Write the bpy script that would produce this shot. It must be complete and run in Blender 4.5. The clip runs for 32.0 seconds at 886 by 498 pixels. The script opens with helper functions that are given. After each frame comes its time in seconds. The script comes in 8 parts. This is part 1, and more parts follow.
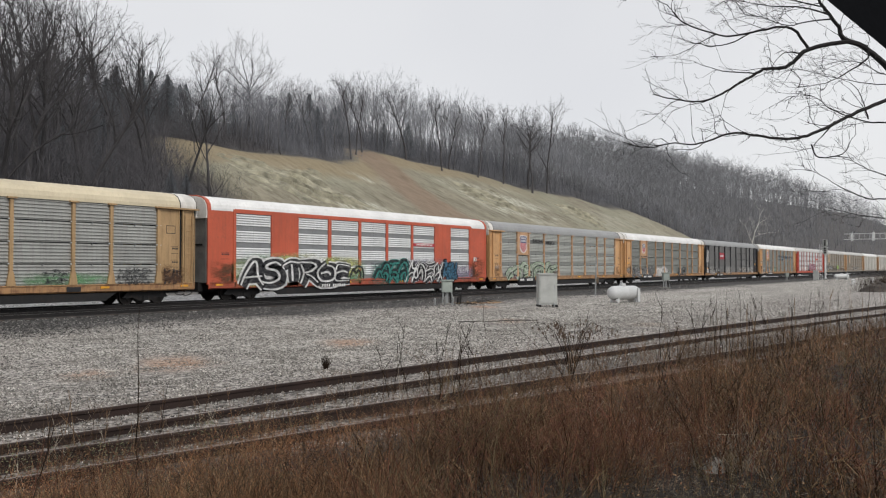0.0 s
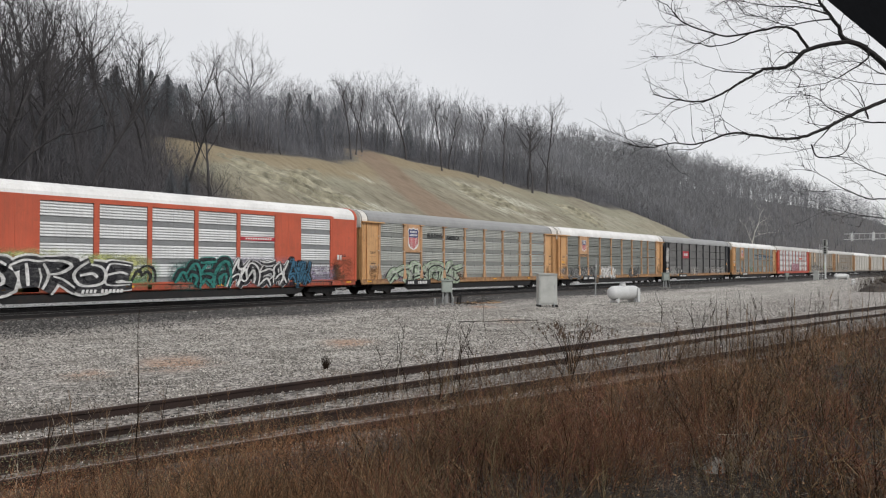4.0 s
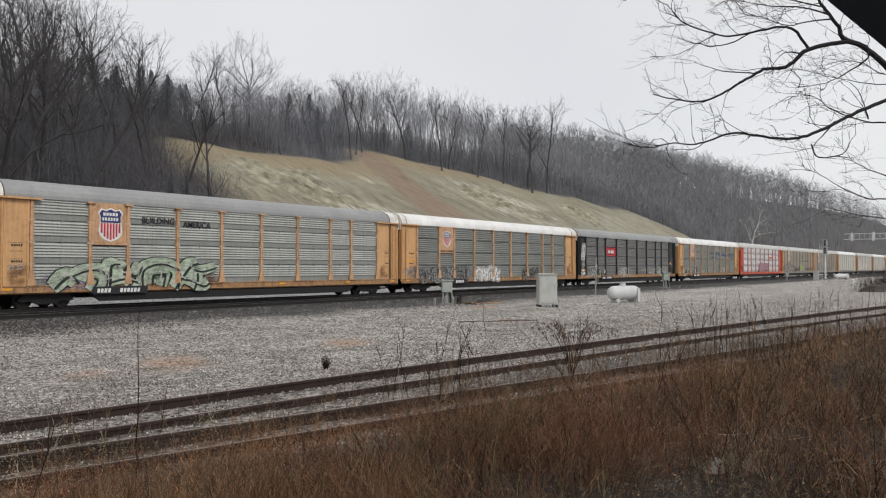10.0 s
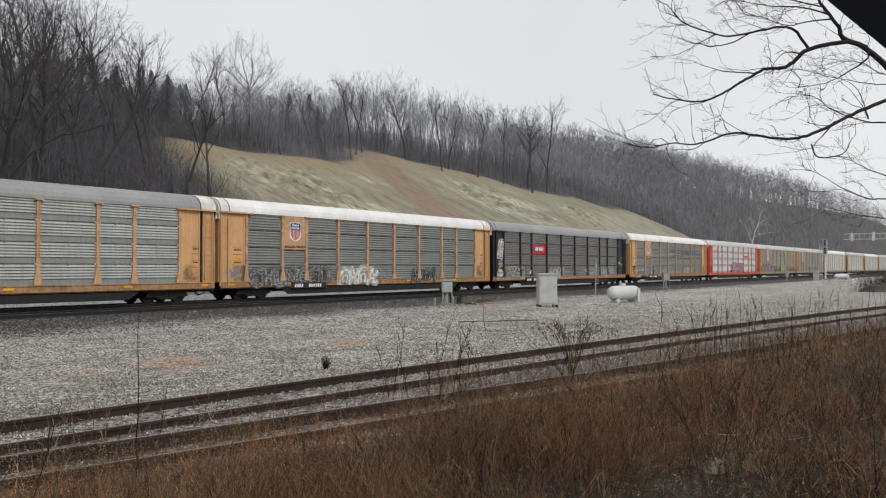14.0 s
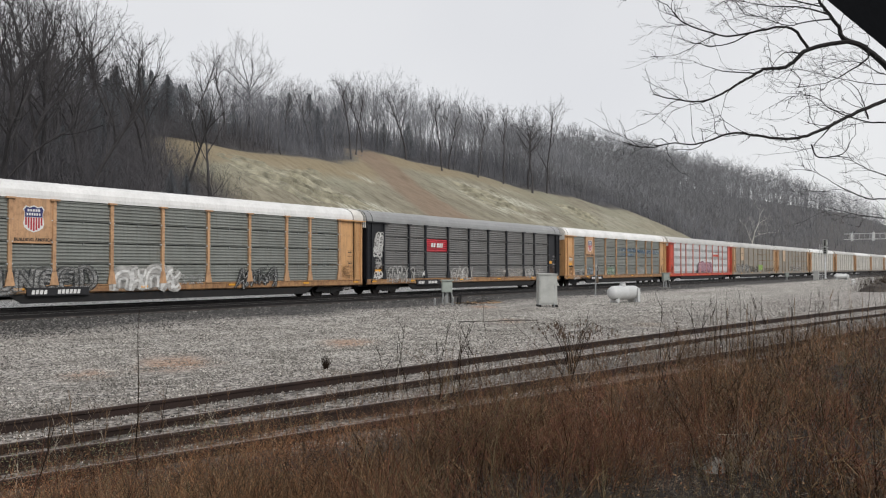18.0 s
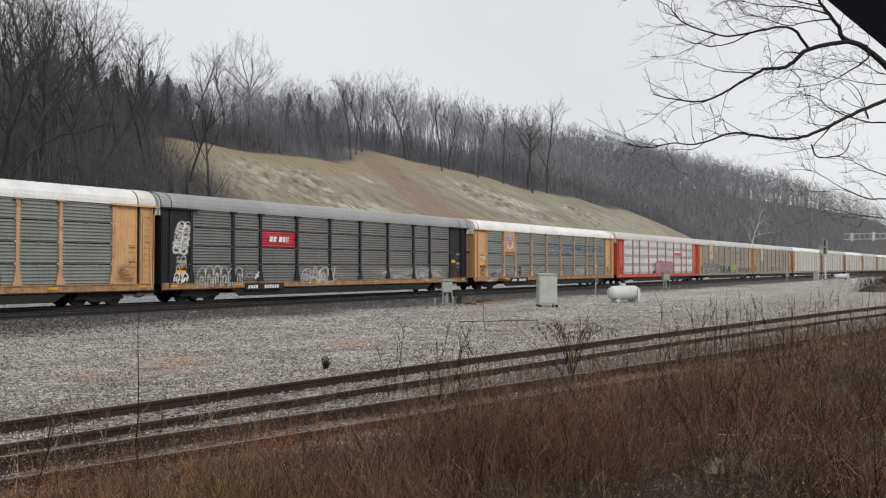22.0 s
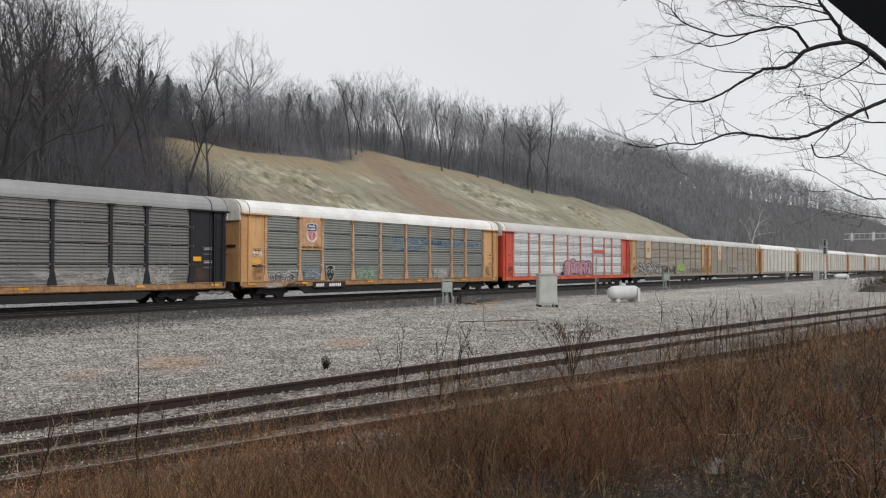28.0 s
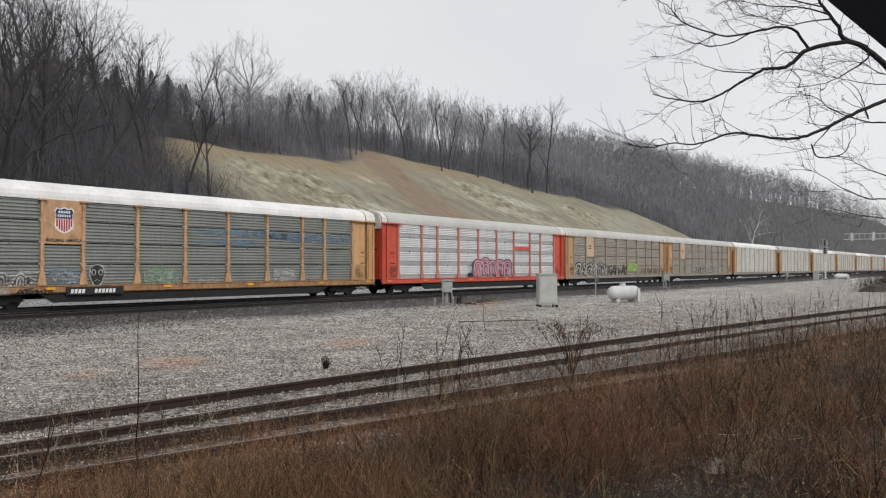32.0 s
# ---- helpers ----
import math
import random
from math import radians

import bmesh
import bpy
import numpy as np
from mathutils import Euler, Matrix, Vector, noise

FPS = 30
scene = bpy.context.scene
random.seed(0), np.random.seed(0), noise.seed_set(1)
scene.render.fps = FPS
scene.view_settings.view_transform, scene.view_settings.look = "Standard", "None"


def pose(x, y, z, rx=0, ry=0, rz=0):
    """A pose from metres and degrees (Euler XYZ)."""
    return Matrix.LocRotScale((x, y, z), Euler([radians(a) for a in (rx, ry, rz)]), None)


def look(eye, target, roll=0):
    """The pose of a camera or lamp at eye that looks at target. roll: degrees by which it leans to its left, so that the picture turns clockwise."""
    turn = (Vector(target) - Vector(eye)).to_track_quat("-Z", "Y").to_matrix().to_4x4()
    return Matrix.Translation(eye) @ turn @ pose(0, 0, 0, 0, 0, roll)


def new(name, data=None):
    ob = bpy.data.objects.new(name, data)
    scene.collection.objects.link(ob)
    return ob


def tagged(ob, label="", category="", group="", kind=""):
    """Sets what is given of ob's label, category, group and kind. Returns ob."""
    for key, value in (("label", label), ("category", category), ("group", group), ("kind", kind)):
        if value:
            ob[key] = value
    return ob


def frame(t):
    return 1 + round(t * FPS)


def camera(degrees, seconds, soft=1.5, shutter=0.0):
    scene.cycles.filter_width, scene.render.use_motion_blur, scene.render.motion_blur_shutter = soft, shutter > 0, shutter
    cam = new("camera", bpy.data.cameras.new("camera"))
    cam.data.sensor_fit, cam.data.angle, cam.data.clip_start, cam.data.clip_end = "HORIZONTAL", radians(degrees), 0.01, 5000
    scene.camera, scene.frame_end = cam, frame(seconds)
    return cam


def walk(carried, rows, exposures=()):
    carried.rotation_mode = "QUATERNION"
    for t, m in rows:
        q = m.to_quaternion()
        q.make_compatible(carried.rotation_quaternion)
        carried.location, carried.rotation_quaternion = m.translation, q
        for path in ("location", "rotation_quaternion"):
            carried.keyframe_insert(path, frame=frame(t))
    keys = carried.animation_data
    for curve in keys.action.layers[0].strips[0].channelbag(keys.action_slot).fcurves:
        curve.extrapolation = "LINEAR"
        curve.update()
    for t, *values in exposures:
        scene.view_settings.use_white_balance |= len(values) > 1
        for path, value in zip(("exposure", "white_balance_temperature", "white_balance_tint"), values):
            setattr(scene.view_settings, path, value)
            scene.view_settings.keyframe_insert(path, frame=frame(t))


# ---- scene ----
# The camera stands still on a bank beside the yard.
EYE = Vector((0.0, 0.0, 1.853))
cam = camera(56.31, 32.0, soft=1.18)
AIM = look(EYE, EYE + Vector((0.82093, 0.57061, 0.02171)), 0.0)
walk(cam, [(0.0, AIM), (32.0, AIM)])

# Overcast winter daylight: a veiled sky with a broad, weak sun high behind the camera.
SUN_ELEVATION, SUN_ROTATION = radians(48), radians(215)
world = bpy.data.worlds.new("overcast_sky")
scene.world = world
world.use_nodes = True
wn, wl = world.node_tree.nodes, world.node_tree.links
sky = wn.new("ShaderNodeTexSky")
sky.sky_type, sky.sun_disc = "NISHITA", False
sky.sun_elevation, sky.sun_rotation = SUN_ELEVATION, SUN_ROTATION
sky_dim = wn.new("ShaderNodeVectorMath")
sky_dim.operation = "SCALE"
sky_dim.inputs["Scale"].default_value = 0.08
wl.new(sky.outputs[0], sky_dim.inputs[0])
where = wn.new("ShaderNodeTexCoord")
cloud = wn.new("ShaderNodeTexNoise")
cloud.inputs["Scale"].default_value, cloud.inputs["Detail"].default_value = 1.6, 3.0
wl.new(where.outputs["Generated"], cloud.inputs["Vector"])
veil = wn.new("ShaderNodeValToRGB")
veil.color_ramp.elements[0].position, veil.color_ramp.elements[1].position = 0.25, 0.8
veil.color_ramp.elements[0].color = (0.755, 0.76, 0.79, 1)
veil.color_ramp.elements[1].color = (0.90, 0.90, 0.905, 1)
wl.new(cloud.outputs[0], veil.inputs[0])
sky_mix = wn.new("ShaderNodeMixRGB")
sky_mix.inputs[0].default_value = 0.9
wl.new(sky_dim.outputs[0], sky_mix.inputs[1])
wl.new(veil.outputs[0], sky_mix.inputs[2])
wl.new(sky_mix.outputs[0], wn["Background"].inputs[0])
wn["Background"].inputs[1].default_value = 1.0
sun = new("sun", bpy.data.lights.new("sun", "SUN"))
sun.data.energy, sun.data.angle, sun.data.color = 1.75, radians(25), (1.0, 0.96, 0.9)
sun.matrix_world = look((0, 0, 42), (14, 48, 0))
scene.view_settings.exposure = 0.0


# ---------------------------------------------------------------- materials
def ramp_of(nt, fac, c0, c1, p0=0.3, p1=0.7):
    r = nt.nodes.new("ShaderNodeValToRGB")
    r.color_ramp.elements[0].position, r.color_ramp.elements[1].position = p0, p1
    r.color_ramp.elements[0].color, r.color_ramp.elements[1].color = (*c0, 1), (*c1, 1)
    nt.links.new(fac, r.inputs[0])
    return r.outputs[0]


def noise_of(nt, vec, scale, detail=4.0, rough=0.55):
    n = nt.nodes.new("ShaderNodeTexNoise")
    n.inputs["Scale"].default_value, n.inputs["Detail"].default_value, n.inputs["Roughness"].default_value = scale, detail, rough
    nt.links.new(vec, n.inputs["Vector"])
    return n.outputs[0]


def mix_of(nt, kind, fac, a, b):
    m = nt.nodes.new("ShaderNodeMixRGB")
    m.blend_type = kind
    for k, v in enumerate((fac, a, b)):
        if isinstance(v, (int, float)):
            m.inputs[k].default_value = v if k == 0 else (v, v, v, 1)
        elif isinstance(v, tuple):
            m.inputs[k].default_value = (*v, 1)
        else:
            nt.links.new(v, m.inputs[k])
    return m.outputs[0]


def stretch(nt, vec, s, offset=None):
    m = nt.nodes.new("ShaderNodeMapping")
    m.inputs["Scale"].default_value = s
    nt.links.new(vec, m.inputs["Vector"])
    if offset is not None:
        c = nt.nodes.new("ShaderNodeCombineXYZ")
        k = nt.nodes.new("ShaderNodeMath")
        k.operation = "MULTIPLY"
        k.inputs[1].default_value = 37.0
        nt.links.new(offset, k.inputs[0])
        nt.links.new(k.outputs[0], c.inputs[0])
        nt.links.new(k.outputs[0], c.inputs[2])
        nt.links.new(c.outputs[0], m.inputs["Location"])
    return m.outputs[0]


def base_mat(name):
    m = bpy.data.materials.new(name)
    m.use_nodes = True
    nt = m.node_tree
    return m, nt, nt.nodes["Principled BSDF"], nt.nodes.new("ShaderNodeTexCoord"), nt.nodes.new("ShaderNodeObjectInfo")


def bump_of(nt, bsdf, height, strength, distance):
    b = nt.nodes.new("ShaderNodeBump")
    b.inputs["Strength"].default_value, b.inputs["Distance"].default_value = strength, distance
    nt.links.new(height, b.inputs["Height"])
    nt.links.new(b.outputs[0], bsdf.inputs["Normal"])


def plain(name, col, rough=0.7, metal=0.0, vary=0.25, big=1.5, fine=40.0, bump=0.15, dist=0.01):
    """A surface with wear at two scales and a little change from piece to piece."""
    m, nt, bsdf, tc, oi = base_mat(name)
    v = stretch(nt, tc.outputs["Object"], (1, 1, 1), oi.outputs["Random"])
    c = ramp_of(nt, noise_of(nt, v, big), tuple(a * (1 - vary) for a in col), tuple(min(1, a * (1 + vary)) for a in col))
    f = noise_of(nt, v, fine, 3)
    c = mix_of(nt, "MULTIPLY", 0.6, c, ramp_of(nt, f, (0.7, 0.7, 0.7), (1, 1, 1)))
    nt.links.new(c, bsdf.inputs["Base Color"])
    bsdf.inputs["Roughness"].default_value, bsdf.inputs["Metallic"].default_value = rough, metal
    bump_of(nt, bsdf, f, bump, dist)
    return m


def stalk_mat(name, cols, rough=0.9):
    """Dead stems, each of its own shade."""
    m, nt, bsdf, tc, oi = base_mat(name)
    geo = nt.nodes.new("ShaderNodeNewGeometry")
    r = nt.nodes.new("ShaderNodeValToRGB")
    while len(r.color_ramp.elements) < len(cols):
        r.color_ramp.elements.new(0.5)
    for i, c in enumerate(cols):
        r.color_ramp.elements[i].position, r.color_ramp.elements[i].color = i / (len(cols) - 1), (*c, 1)
    nt.links.new(geo.outputs["Random Per Island"], r.inputs[0])
    c = mix_of(nt, "MULTIPLY", 0.7, r.outputs[0], ramp_of(nt, noise_of(nt, tc.outputs["Object"], 0.55, 3), (0.45, 0.45, 0.45), (1, 1, 1), 0.35, 0.65))
    nt.links.new(c, bsdf.inputs["Base Color"])
    bsdf.inputs["Roughness"].default_value = rough
    bsdf.inputs["Specular IOR Level"].default_value = 0.2
    return m


def car_paint(name, col, dirt=(0.09, 0.065, 0.045), amount=0.5, rough=0.55, metal=0.0, rust=0.25, low=0.53):
    """Weathered paint on a rail car: rain streaks, road dirt and rust blooms."""
    m, nt, bsdf, tc, oi = base_mat(name)
    v = stretch(nt, tc.outputs["Object"], (1, 1, 1), oi.outputs["Random"])
    streak = noise_of(nt, stretch(nt, v, (5.0, 5.0, 0.35)), 1.6, 5, 0.65)
    patch = noise_of(nt, v, 0.55, 4, 0.6)
    fine = noise_of(nt, v, 22.0, 3)
    c = ramp_of(nt, patch, tuple(a * 0.84 for a in col), tuple(min(1, a * 1.1) for a in col))
    c = mix_of(nt, "MIX", ramp_of(nt, streak, (0, 0, 0), (amount, amount, amount), 0.46, 0.78), c, dirt)
    c = mix_of(nt, "MIX", ramp_of(nt, noise_of(nt, v, 2.6, 6, 0.75), (0, 0, 0), (rust, rust, rust), low, low + 0.13), c, (0.16, 0.07, 0.035))
    c = mix_of(nt, "MULTIPLY", 0.35, c, ramp_of(nt, fine, (0.65, 0.65, 0.65), (1, 1, 1)))
    nt.links.new(c, bsdf.inputs["Base Color"])
    bsdf.inputs["Roughness"].default_value, bsdf.inputs["Metallic"].default_value = rough, metal
    bump_of(nt, bsdf, fine, 0.12, 0.006)
    return m


def spray(name, col, cover=0.8, soft=False):
    """Sprayed paint, thin in places; a soft one fades out towards its edges like overspray."""
    m, nt, bsdf, tc, oi = base_mat(name)
    v = tc.outputs["Object"]
    c = ramp_of(nt, noise_of(nt, v, 2.2), tuple(a * 0.75 for a in col), tuple(min(1, a * 1.2) for a in col))
    nt.links.new(c, bsdf.inputs["Base Color"])
    bsdf.inputs["Roughness"].default_value = 0.6
    lo, hi = max(0.0, cover - 0.35), min(1.0, cover + 0.15)
    lo = 0.0 if soft else lo
    a = ramp_of(nt, noise_of(nt, stretch(nt, v, (1.0, 1.0, 2.6)), 1.6 if soft else 3.0, 6, 0.72), (lo, lo, lo), (hi, hi, hi), *((0.38, 0.66) if soft else (0.34, 0.6)))
    if soft:
        sep = nt.nodes.new("ShaderNodeSeparateXYZ")
        nt.links.new(tc.outputs["Generated"], sep.inputs[0])
        for k in (0, 2):
            fade = nt.nodes.new("ShaderNodeValToRGB")
            el = fade.color_ramp.elements
            el[0].position, el[0].color, el[1].position, el[1].color = 0.0, (0, 0, 0, 1), 1.0, (0, 0, 0, 1)
            for p in (0.28, 0.72):
                el.new(p).color = (1, 1, 1, 1)
            nt.links.new(sep.outputs[k], fade.inputs[0])
            a = mix_of(nt, "MULTIPLY", 1.0, a, fade.outputs[0])
    nt.links.new(a, bsdf.inputs["Alpha"])
    return m


def ground_mat():
    """Crushed stone, dark ballast, brush soil, leaf litter and the seeded cut slope, one into another."""
    m, nt, bsdf, tc, oi = base_mat("ground")
    v = tc.outputs["Object"]

    def mask(name):
        a = nt.nodes.new("ShaderNodeAttribute")
        a.attribute_name = name
        return a.outputs["Fac"]
    big, mid, fine = noise_of(nt, v, 0.16, 4), noise_of(nt, v, 1.4, 5, 0.65), noise_of(nt, v, 17.0, 4, 0.7)
    stones = nt.nodes.new("ShaderNodeTexVoronoi")
    stones.inputs["Scale"].default_value = 19.0
    nt.links.new(v, stones.inputs["Vector"])
    stone = nt.nodes.new("ShaderNodeSeparateColor")
    nt.links.new(stones.outputs["Color"], stone.inputs[0])
    gravel = ramp_of(nt, stone.outputs[0], (0.02, 0.018, 0.017), (0.70, 0.648, 0.598), 0.08, 1.0)
    gravel = mix_of(nt, "MULTIPLY", 0.6, gravel, ramp_of(nt, mid, (0.3, 0.285, 0.27), (1, 1, 1), 0.36, 0.56))
    gravel = mix_of(nt, "MIX", ramp_of(nt, noise_of(nt, v, 0.33, 3), (0, 0, 0), (0.55, 0.55, 0.55), 0.62, 0.74), gravel, (0.27, 0.19, 0.13))
    gravel = mix_of(nt, "MULTIPLY", 0.5, gravel, ramp_of(nt, big, (0.6, 0.6, 0.6), (1, 1, 1)))
    dark = ramp_of(nt, stone.outputs[0], (0.010, 0.0096, 0.0096), (0.062, 0.058, 0.056), 0.0, 1.0)
    # Brush soil, darkened well below its own brown for shade under the stems.
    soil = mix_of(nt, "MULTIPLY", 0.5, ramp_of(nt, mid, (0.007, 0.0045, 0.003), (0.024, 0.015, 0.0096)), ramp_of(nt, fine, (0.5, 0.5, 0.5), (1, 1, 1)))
    litter = mix_of(nt, "MULTIPLY", 0.6, ramp_of(nt, mid, (0.055, 0.051, 0.051), (0.105, 0.099, 0.099)), ramp_of(nt, fine, (0.5, 0.5, 0.5), (1, 1, 1)))
    streaks = noise_of(nt, stretch(nt, v, (1.0, 0.3, 0.3)), 0.45, 7, 0.72)
    cut = ramp_of(nt, streaks, (0.15, 0.132, 0.094), (0.37, 0.342, 0.26), 0.3, 0.7)
    cut = mix_of(nt, "MIX", ramp_of(nt, noise_of(nt, v, 0.045, 4, 0.6), (0, 0, 0), (0.8, 0.8, 0.8), 0.44, 0.6), cut, (0.29, 0.285, 0.212))
    cut = mix_of(nt, "MULTIPLY", 0.6, cut, ramp_of(nt, noise_of(nt, v, 1.1, 7, 0.75), (0.5, 0.48, 0.43), (1, 1, 1)))
    cracks = noise_of(nt, stretch(nt, v, (1.0, 0.22, 0.3)), 1.5, 5, 0.7)
    cut = mix_of(nt, "MULTIPLY", 0.55, cut, ramp_of(nt, cracks, (0.36, 0.33, 0.27), (1, 1, 1), 0.36, 0.48))
    c = mix_of(nt, "MIX", mask("yard"), litter, gravel)
    share = nt.nodes.new("ShaderNodeMath")
    share.operation, share.use_clamp = "MULTIPLY_ADD", True
    less = nt.nodes.new("ShaderNodeMath")
    less.operation = "MULTIPLY"
    less.inputs[1].default_value = -0.75
    nt.links.new(stone.outputs[1], less.inputs[0])
    nt.links.new(mask("ballast"), share.inputs[0])
    share.inputs[1].default_value = 1.7
    nt.links.new(less.outputs[0], share.inputs[2])
    pale_stone = ramp_of(nt, stone.outputs[0], (0.07, 0.066, 0.062), (0.70, 0.662, 0.60), 0.1, 1.0)
    pale_stone = mix_of(nt, "MULTIPLY", 0.8, pale_stone, ramp_of(nt, noise_of(nt, stretch(nt, v, (0.35, 1.0, 1.0)), 0.28, 6, 0.7), (0.55, 0.54, 0.53), (1, 1, 1), 0.36, 0.6))
    c = mix_of(nt, "MIX", mask("pale"), c, pale_stone)
    c = mix_of(nt, "MIX", share.outputs[0], c, dark)
    c = mix_of(nt, "MIX", mask("fresh"), c, ramp_of(nt, stone.outputs[0], (0.2, 0.195, 0.19), (0.85, 0.84, 0.82), 0.1, 0.7))
    c = mix_of(nt, "MIX", mask("orange"), c, mix_of(nt, "MULTIPLY", 0.7, (0.42, 0.19, 0.075), ramp_of(nt, stone.outputs[0], (0.3, 0.3, 0.3), (1, 1, 1), 0, 1)))
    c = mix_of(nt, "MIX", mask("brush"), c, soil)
    c = mix_of(nt, "MIX", mask("cut"), c, cut)
    c = mix_of(nt, "MIX", mask("tan"), c, mix_of(nt, "MULTIPLY", 0.5, (0.25, 0.205, 0.13), ramp_of(nt, cracks, (0.55, 0.53, 0.5), (1, 1, 1), 0.34, 0.55)))
    c = mix_of(nt, "MIX", mask("clay"), c, mix_of(nt, "MULTIPLY", 0.5, (0.225, 0.168, 0.118), ramp_of(nt, cracks, (0.45, 0.42, 0.4), (1, 1, 1), 0.34, 0.58)))
    c = mix_of(nt, "MIX", mask("rock"), c, mix_of(nt, "MULTIPLY", 0.85, (0.44, 0.43, 0.35), mix_of(nt, "MULTIPLY", 0.8, ramp_of(nt, cracks, (0.3, 0.27, 0.2), (1, 1, 1), 0.38, 0.52), ramp_of(nt, noise_of(nt, stretch(nt, v, (1.0, 0.17, 0.2)), 3.0, 4, 0.65), (0.22, 0.2, 0.15), (1, 1, 1), 0.4, 0.5))))
    nt.links.new(c, bsdf.inputs["Base Color"])
    bsdf.inputs["Roughness"].default_value = 0.95
    bump_of(nt, bsdf, stones.outputs["Distance"], 0.6, 0.03)
    return m


YELLOW = car_paint("yellow_paint", (0.64, 0.365, 0.165), amount=0.4)
SILL_YELLOW = car_paint("rusty_yellow_sill_paint", (0.43, 0.24, 0.11), amount=0.8, rust=0.7, low=0.47)
SILL_RED = car_paint("rusty_red_sill_paint", (0.45, 0.08, 0.04), amount=0.6, rust=0.8, low=0.48)
YELLOW_OLD = car_paint("faded_yellow_paint", (0.46, 0.30, 0.15), amount=0.6)
RED = car_paint("orange_red_paint", (0.55, 0.105, 0.052), amount=0.3)
RED_BRIGHT = car_paint("bright_red_paint", (0.60, 0.085, 0.05), amount=0.25)
BLACK_CAR = car_paint("black_paint", (0.008, 0.0095, 0.014), dirt=(0.03, 0.028, 0.028), amount=0.2, rust=0.05)
POST_FADED = car_paint("faded_post_paint", (0.37, 0.30, 0.22), amount=0.5)
SIGN_FADED = car_paint("faded_sign_paint", (0.60, 0.43, 0.29), amount=0.25, rust=0.1)
UNDER = car_paint("black_underframe", (0.009, 0.009, 0.010), dirt=(0.03, 0.026, 0.023), amount=0.25, rough=0.75, rust=0.1)
RIM = plain("worn_wheel_steel", (0.035, 0.03, 0.028), 0.55, 0.5)
SCREEN = car_paint("galvanised_screen", (0.36, 0.365, 0.35), dirt=(0.10, 0.085, 0.07), amount=0.42, rough=0.5, metal=0.2, rust=0.12)
# Ridges are paler than their perforated sheets: wear, plus skylight put into colour.
RIDGE_BRIGHT = car_paint("worn_skylit_ridge", (0.68, 0.695, 0.70), dirt=(0.3, 0.29, 0.27), amount=0.3, rough=0.4, metal=0.05, rust=0.04)
RIDGE_GREY = car_paint("worn_grey_ridge", (0.42, 0.435, 0.41), dirt=(0.16, 0.145, 0.12), amount=0.5, rough=0.45, metal=0.05, rust=0.1)
FLAT_GREEN = car_paint("dull_perforated_steel", (0.27, 0.285, 0.27), dirt=(0.10, 0.09, 0.075), amount=0.5, rough=0.5, metal=0.1, rust=0.15)
FLAT_GREY = car_paint("perforated_flat_steel", (0.25, 0.262, 0.27), dirt=(0.12, 0.11, 0.10), amount=0.45, rough=0.5, metal=0.1, rust=0.1)
SCREEN_BRIGHT = car_paint("bright_galvanised_screen", (0.46, 0.47, 0.47), dirt=(0.17, 0.17, 0.165), amount=0.35, rough=0.42, metal=0.25, rust=0.05)
SCREEN_GREEN = car_paint("grey_green_screen", (0.225, 0.239, 0.222), dirt=(0.085, 0.075, 0.06), amount=0.4, rough=0.55, metal=0.15, rust=0.15)
SCREEN_DARK = car_paint("sooty_screen", (0.175, 0.175, 0.172), dirt=(0.06, 0.05, 0.045), amount=0.5, rough=0.6, metal=0.1, rust=0.2)
SCREEN_BROWN = car_paint("brown_stained_screen", (0.335, 0.31, 0.27), dirt=(0.10, 0.07, 0.05), amount=0.5, rough=0.65, metal=0.05, rust=0.3)
# Screens of the distant cars, made paler to carry the haze.
SCREEN_PALE = car_paint("hazed_pale_screen", (0.60, 0.58, 0.535), dirt=(0.17, 0.15, 0.12), amount=0.4, rough=0.6, metal=0.05, rust=0.12)
ROOF_WHITE = car_paint("white_roof", (0.79, 0.79, 0.78), dirt=(0.4, 0.39, 0.37), amount=0.3, rough=0.5, rust=0.03)
ROOF_CREAM = car_paint("cream_roof", (0.64, 0.56, 0.40), dirt=(0.4, 0.33, 0.22), amount=0.3, rough=0.5, rust=0.04)
ROOF_GREY = car_paint("grey_roof", (0.33, 0.335, 0.335), dirt=(0.2, 0.2, 0.19), amount=0.3, rough=0.45, metal=0.3, rust=0.04)
ROOF_PALE = car_paint("pale_grey_roof", (0.55, 0.545, 0.525), dirt=(0.25, 0.24, 0.22), amount=0.4, rough=0.5, metal=0.2, rust=0.06)
CAP_WHITE = plain("white_end_cap", (0.66, 0.64, 0.60), 0.5)
PAINT_WHITE = plain("white_lettering", (0.75, 0.75, 0.74), 0.6, vary=0.1)
PAINT_BLACK = plain("black_lettering", (0.015, 0.015, 0.018), 0.6)
PAINT_NAVY = plain("navy_paint", (0.03, 0.035, 0.14), 0.5)
PAINT_RED = plain("sign_red_paint", (0.45, 0.03, 0.045), 0.5)
SPRAY_BLACK = spray("black_spray_paint", (0.012, 0.012, 0.016), 0.93)
SPRAY_SOOT = spray("faded_black_spray_paint", (0.03, 0.032, 0.035), 0.68)
SPRAY_WHITE = spray("white_spray_paint", (0.72, 0.72, 0.71), 0.86)
SPRAY_CHALK = spray("chalky_white_spray_paint", (0.56, 0.55, 0.53), 0.6)
SPRAY_FAINT = spray("faint_grey_spray_paint", (0.46, 0.46, 0.45), 0.4)
SPRAY_TEAL = spray("teal_spray_paint", (0.03, 0.22, 0.19), 0.85)
SPRAY_BLUE = spray("blue_spray_paint", (0.04, 0.15, 0.25), 0.85)
SPRAY_MINT = spray("mint_spray_paint", (0.46, 0.56, 0.42), 0.72)
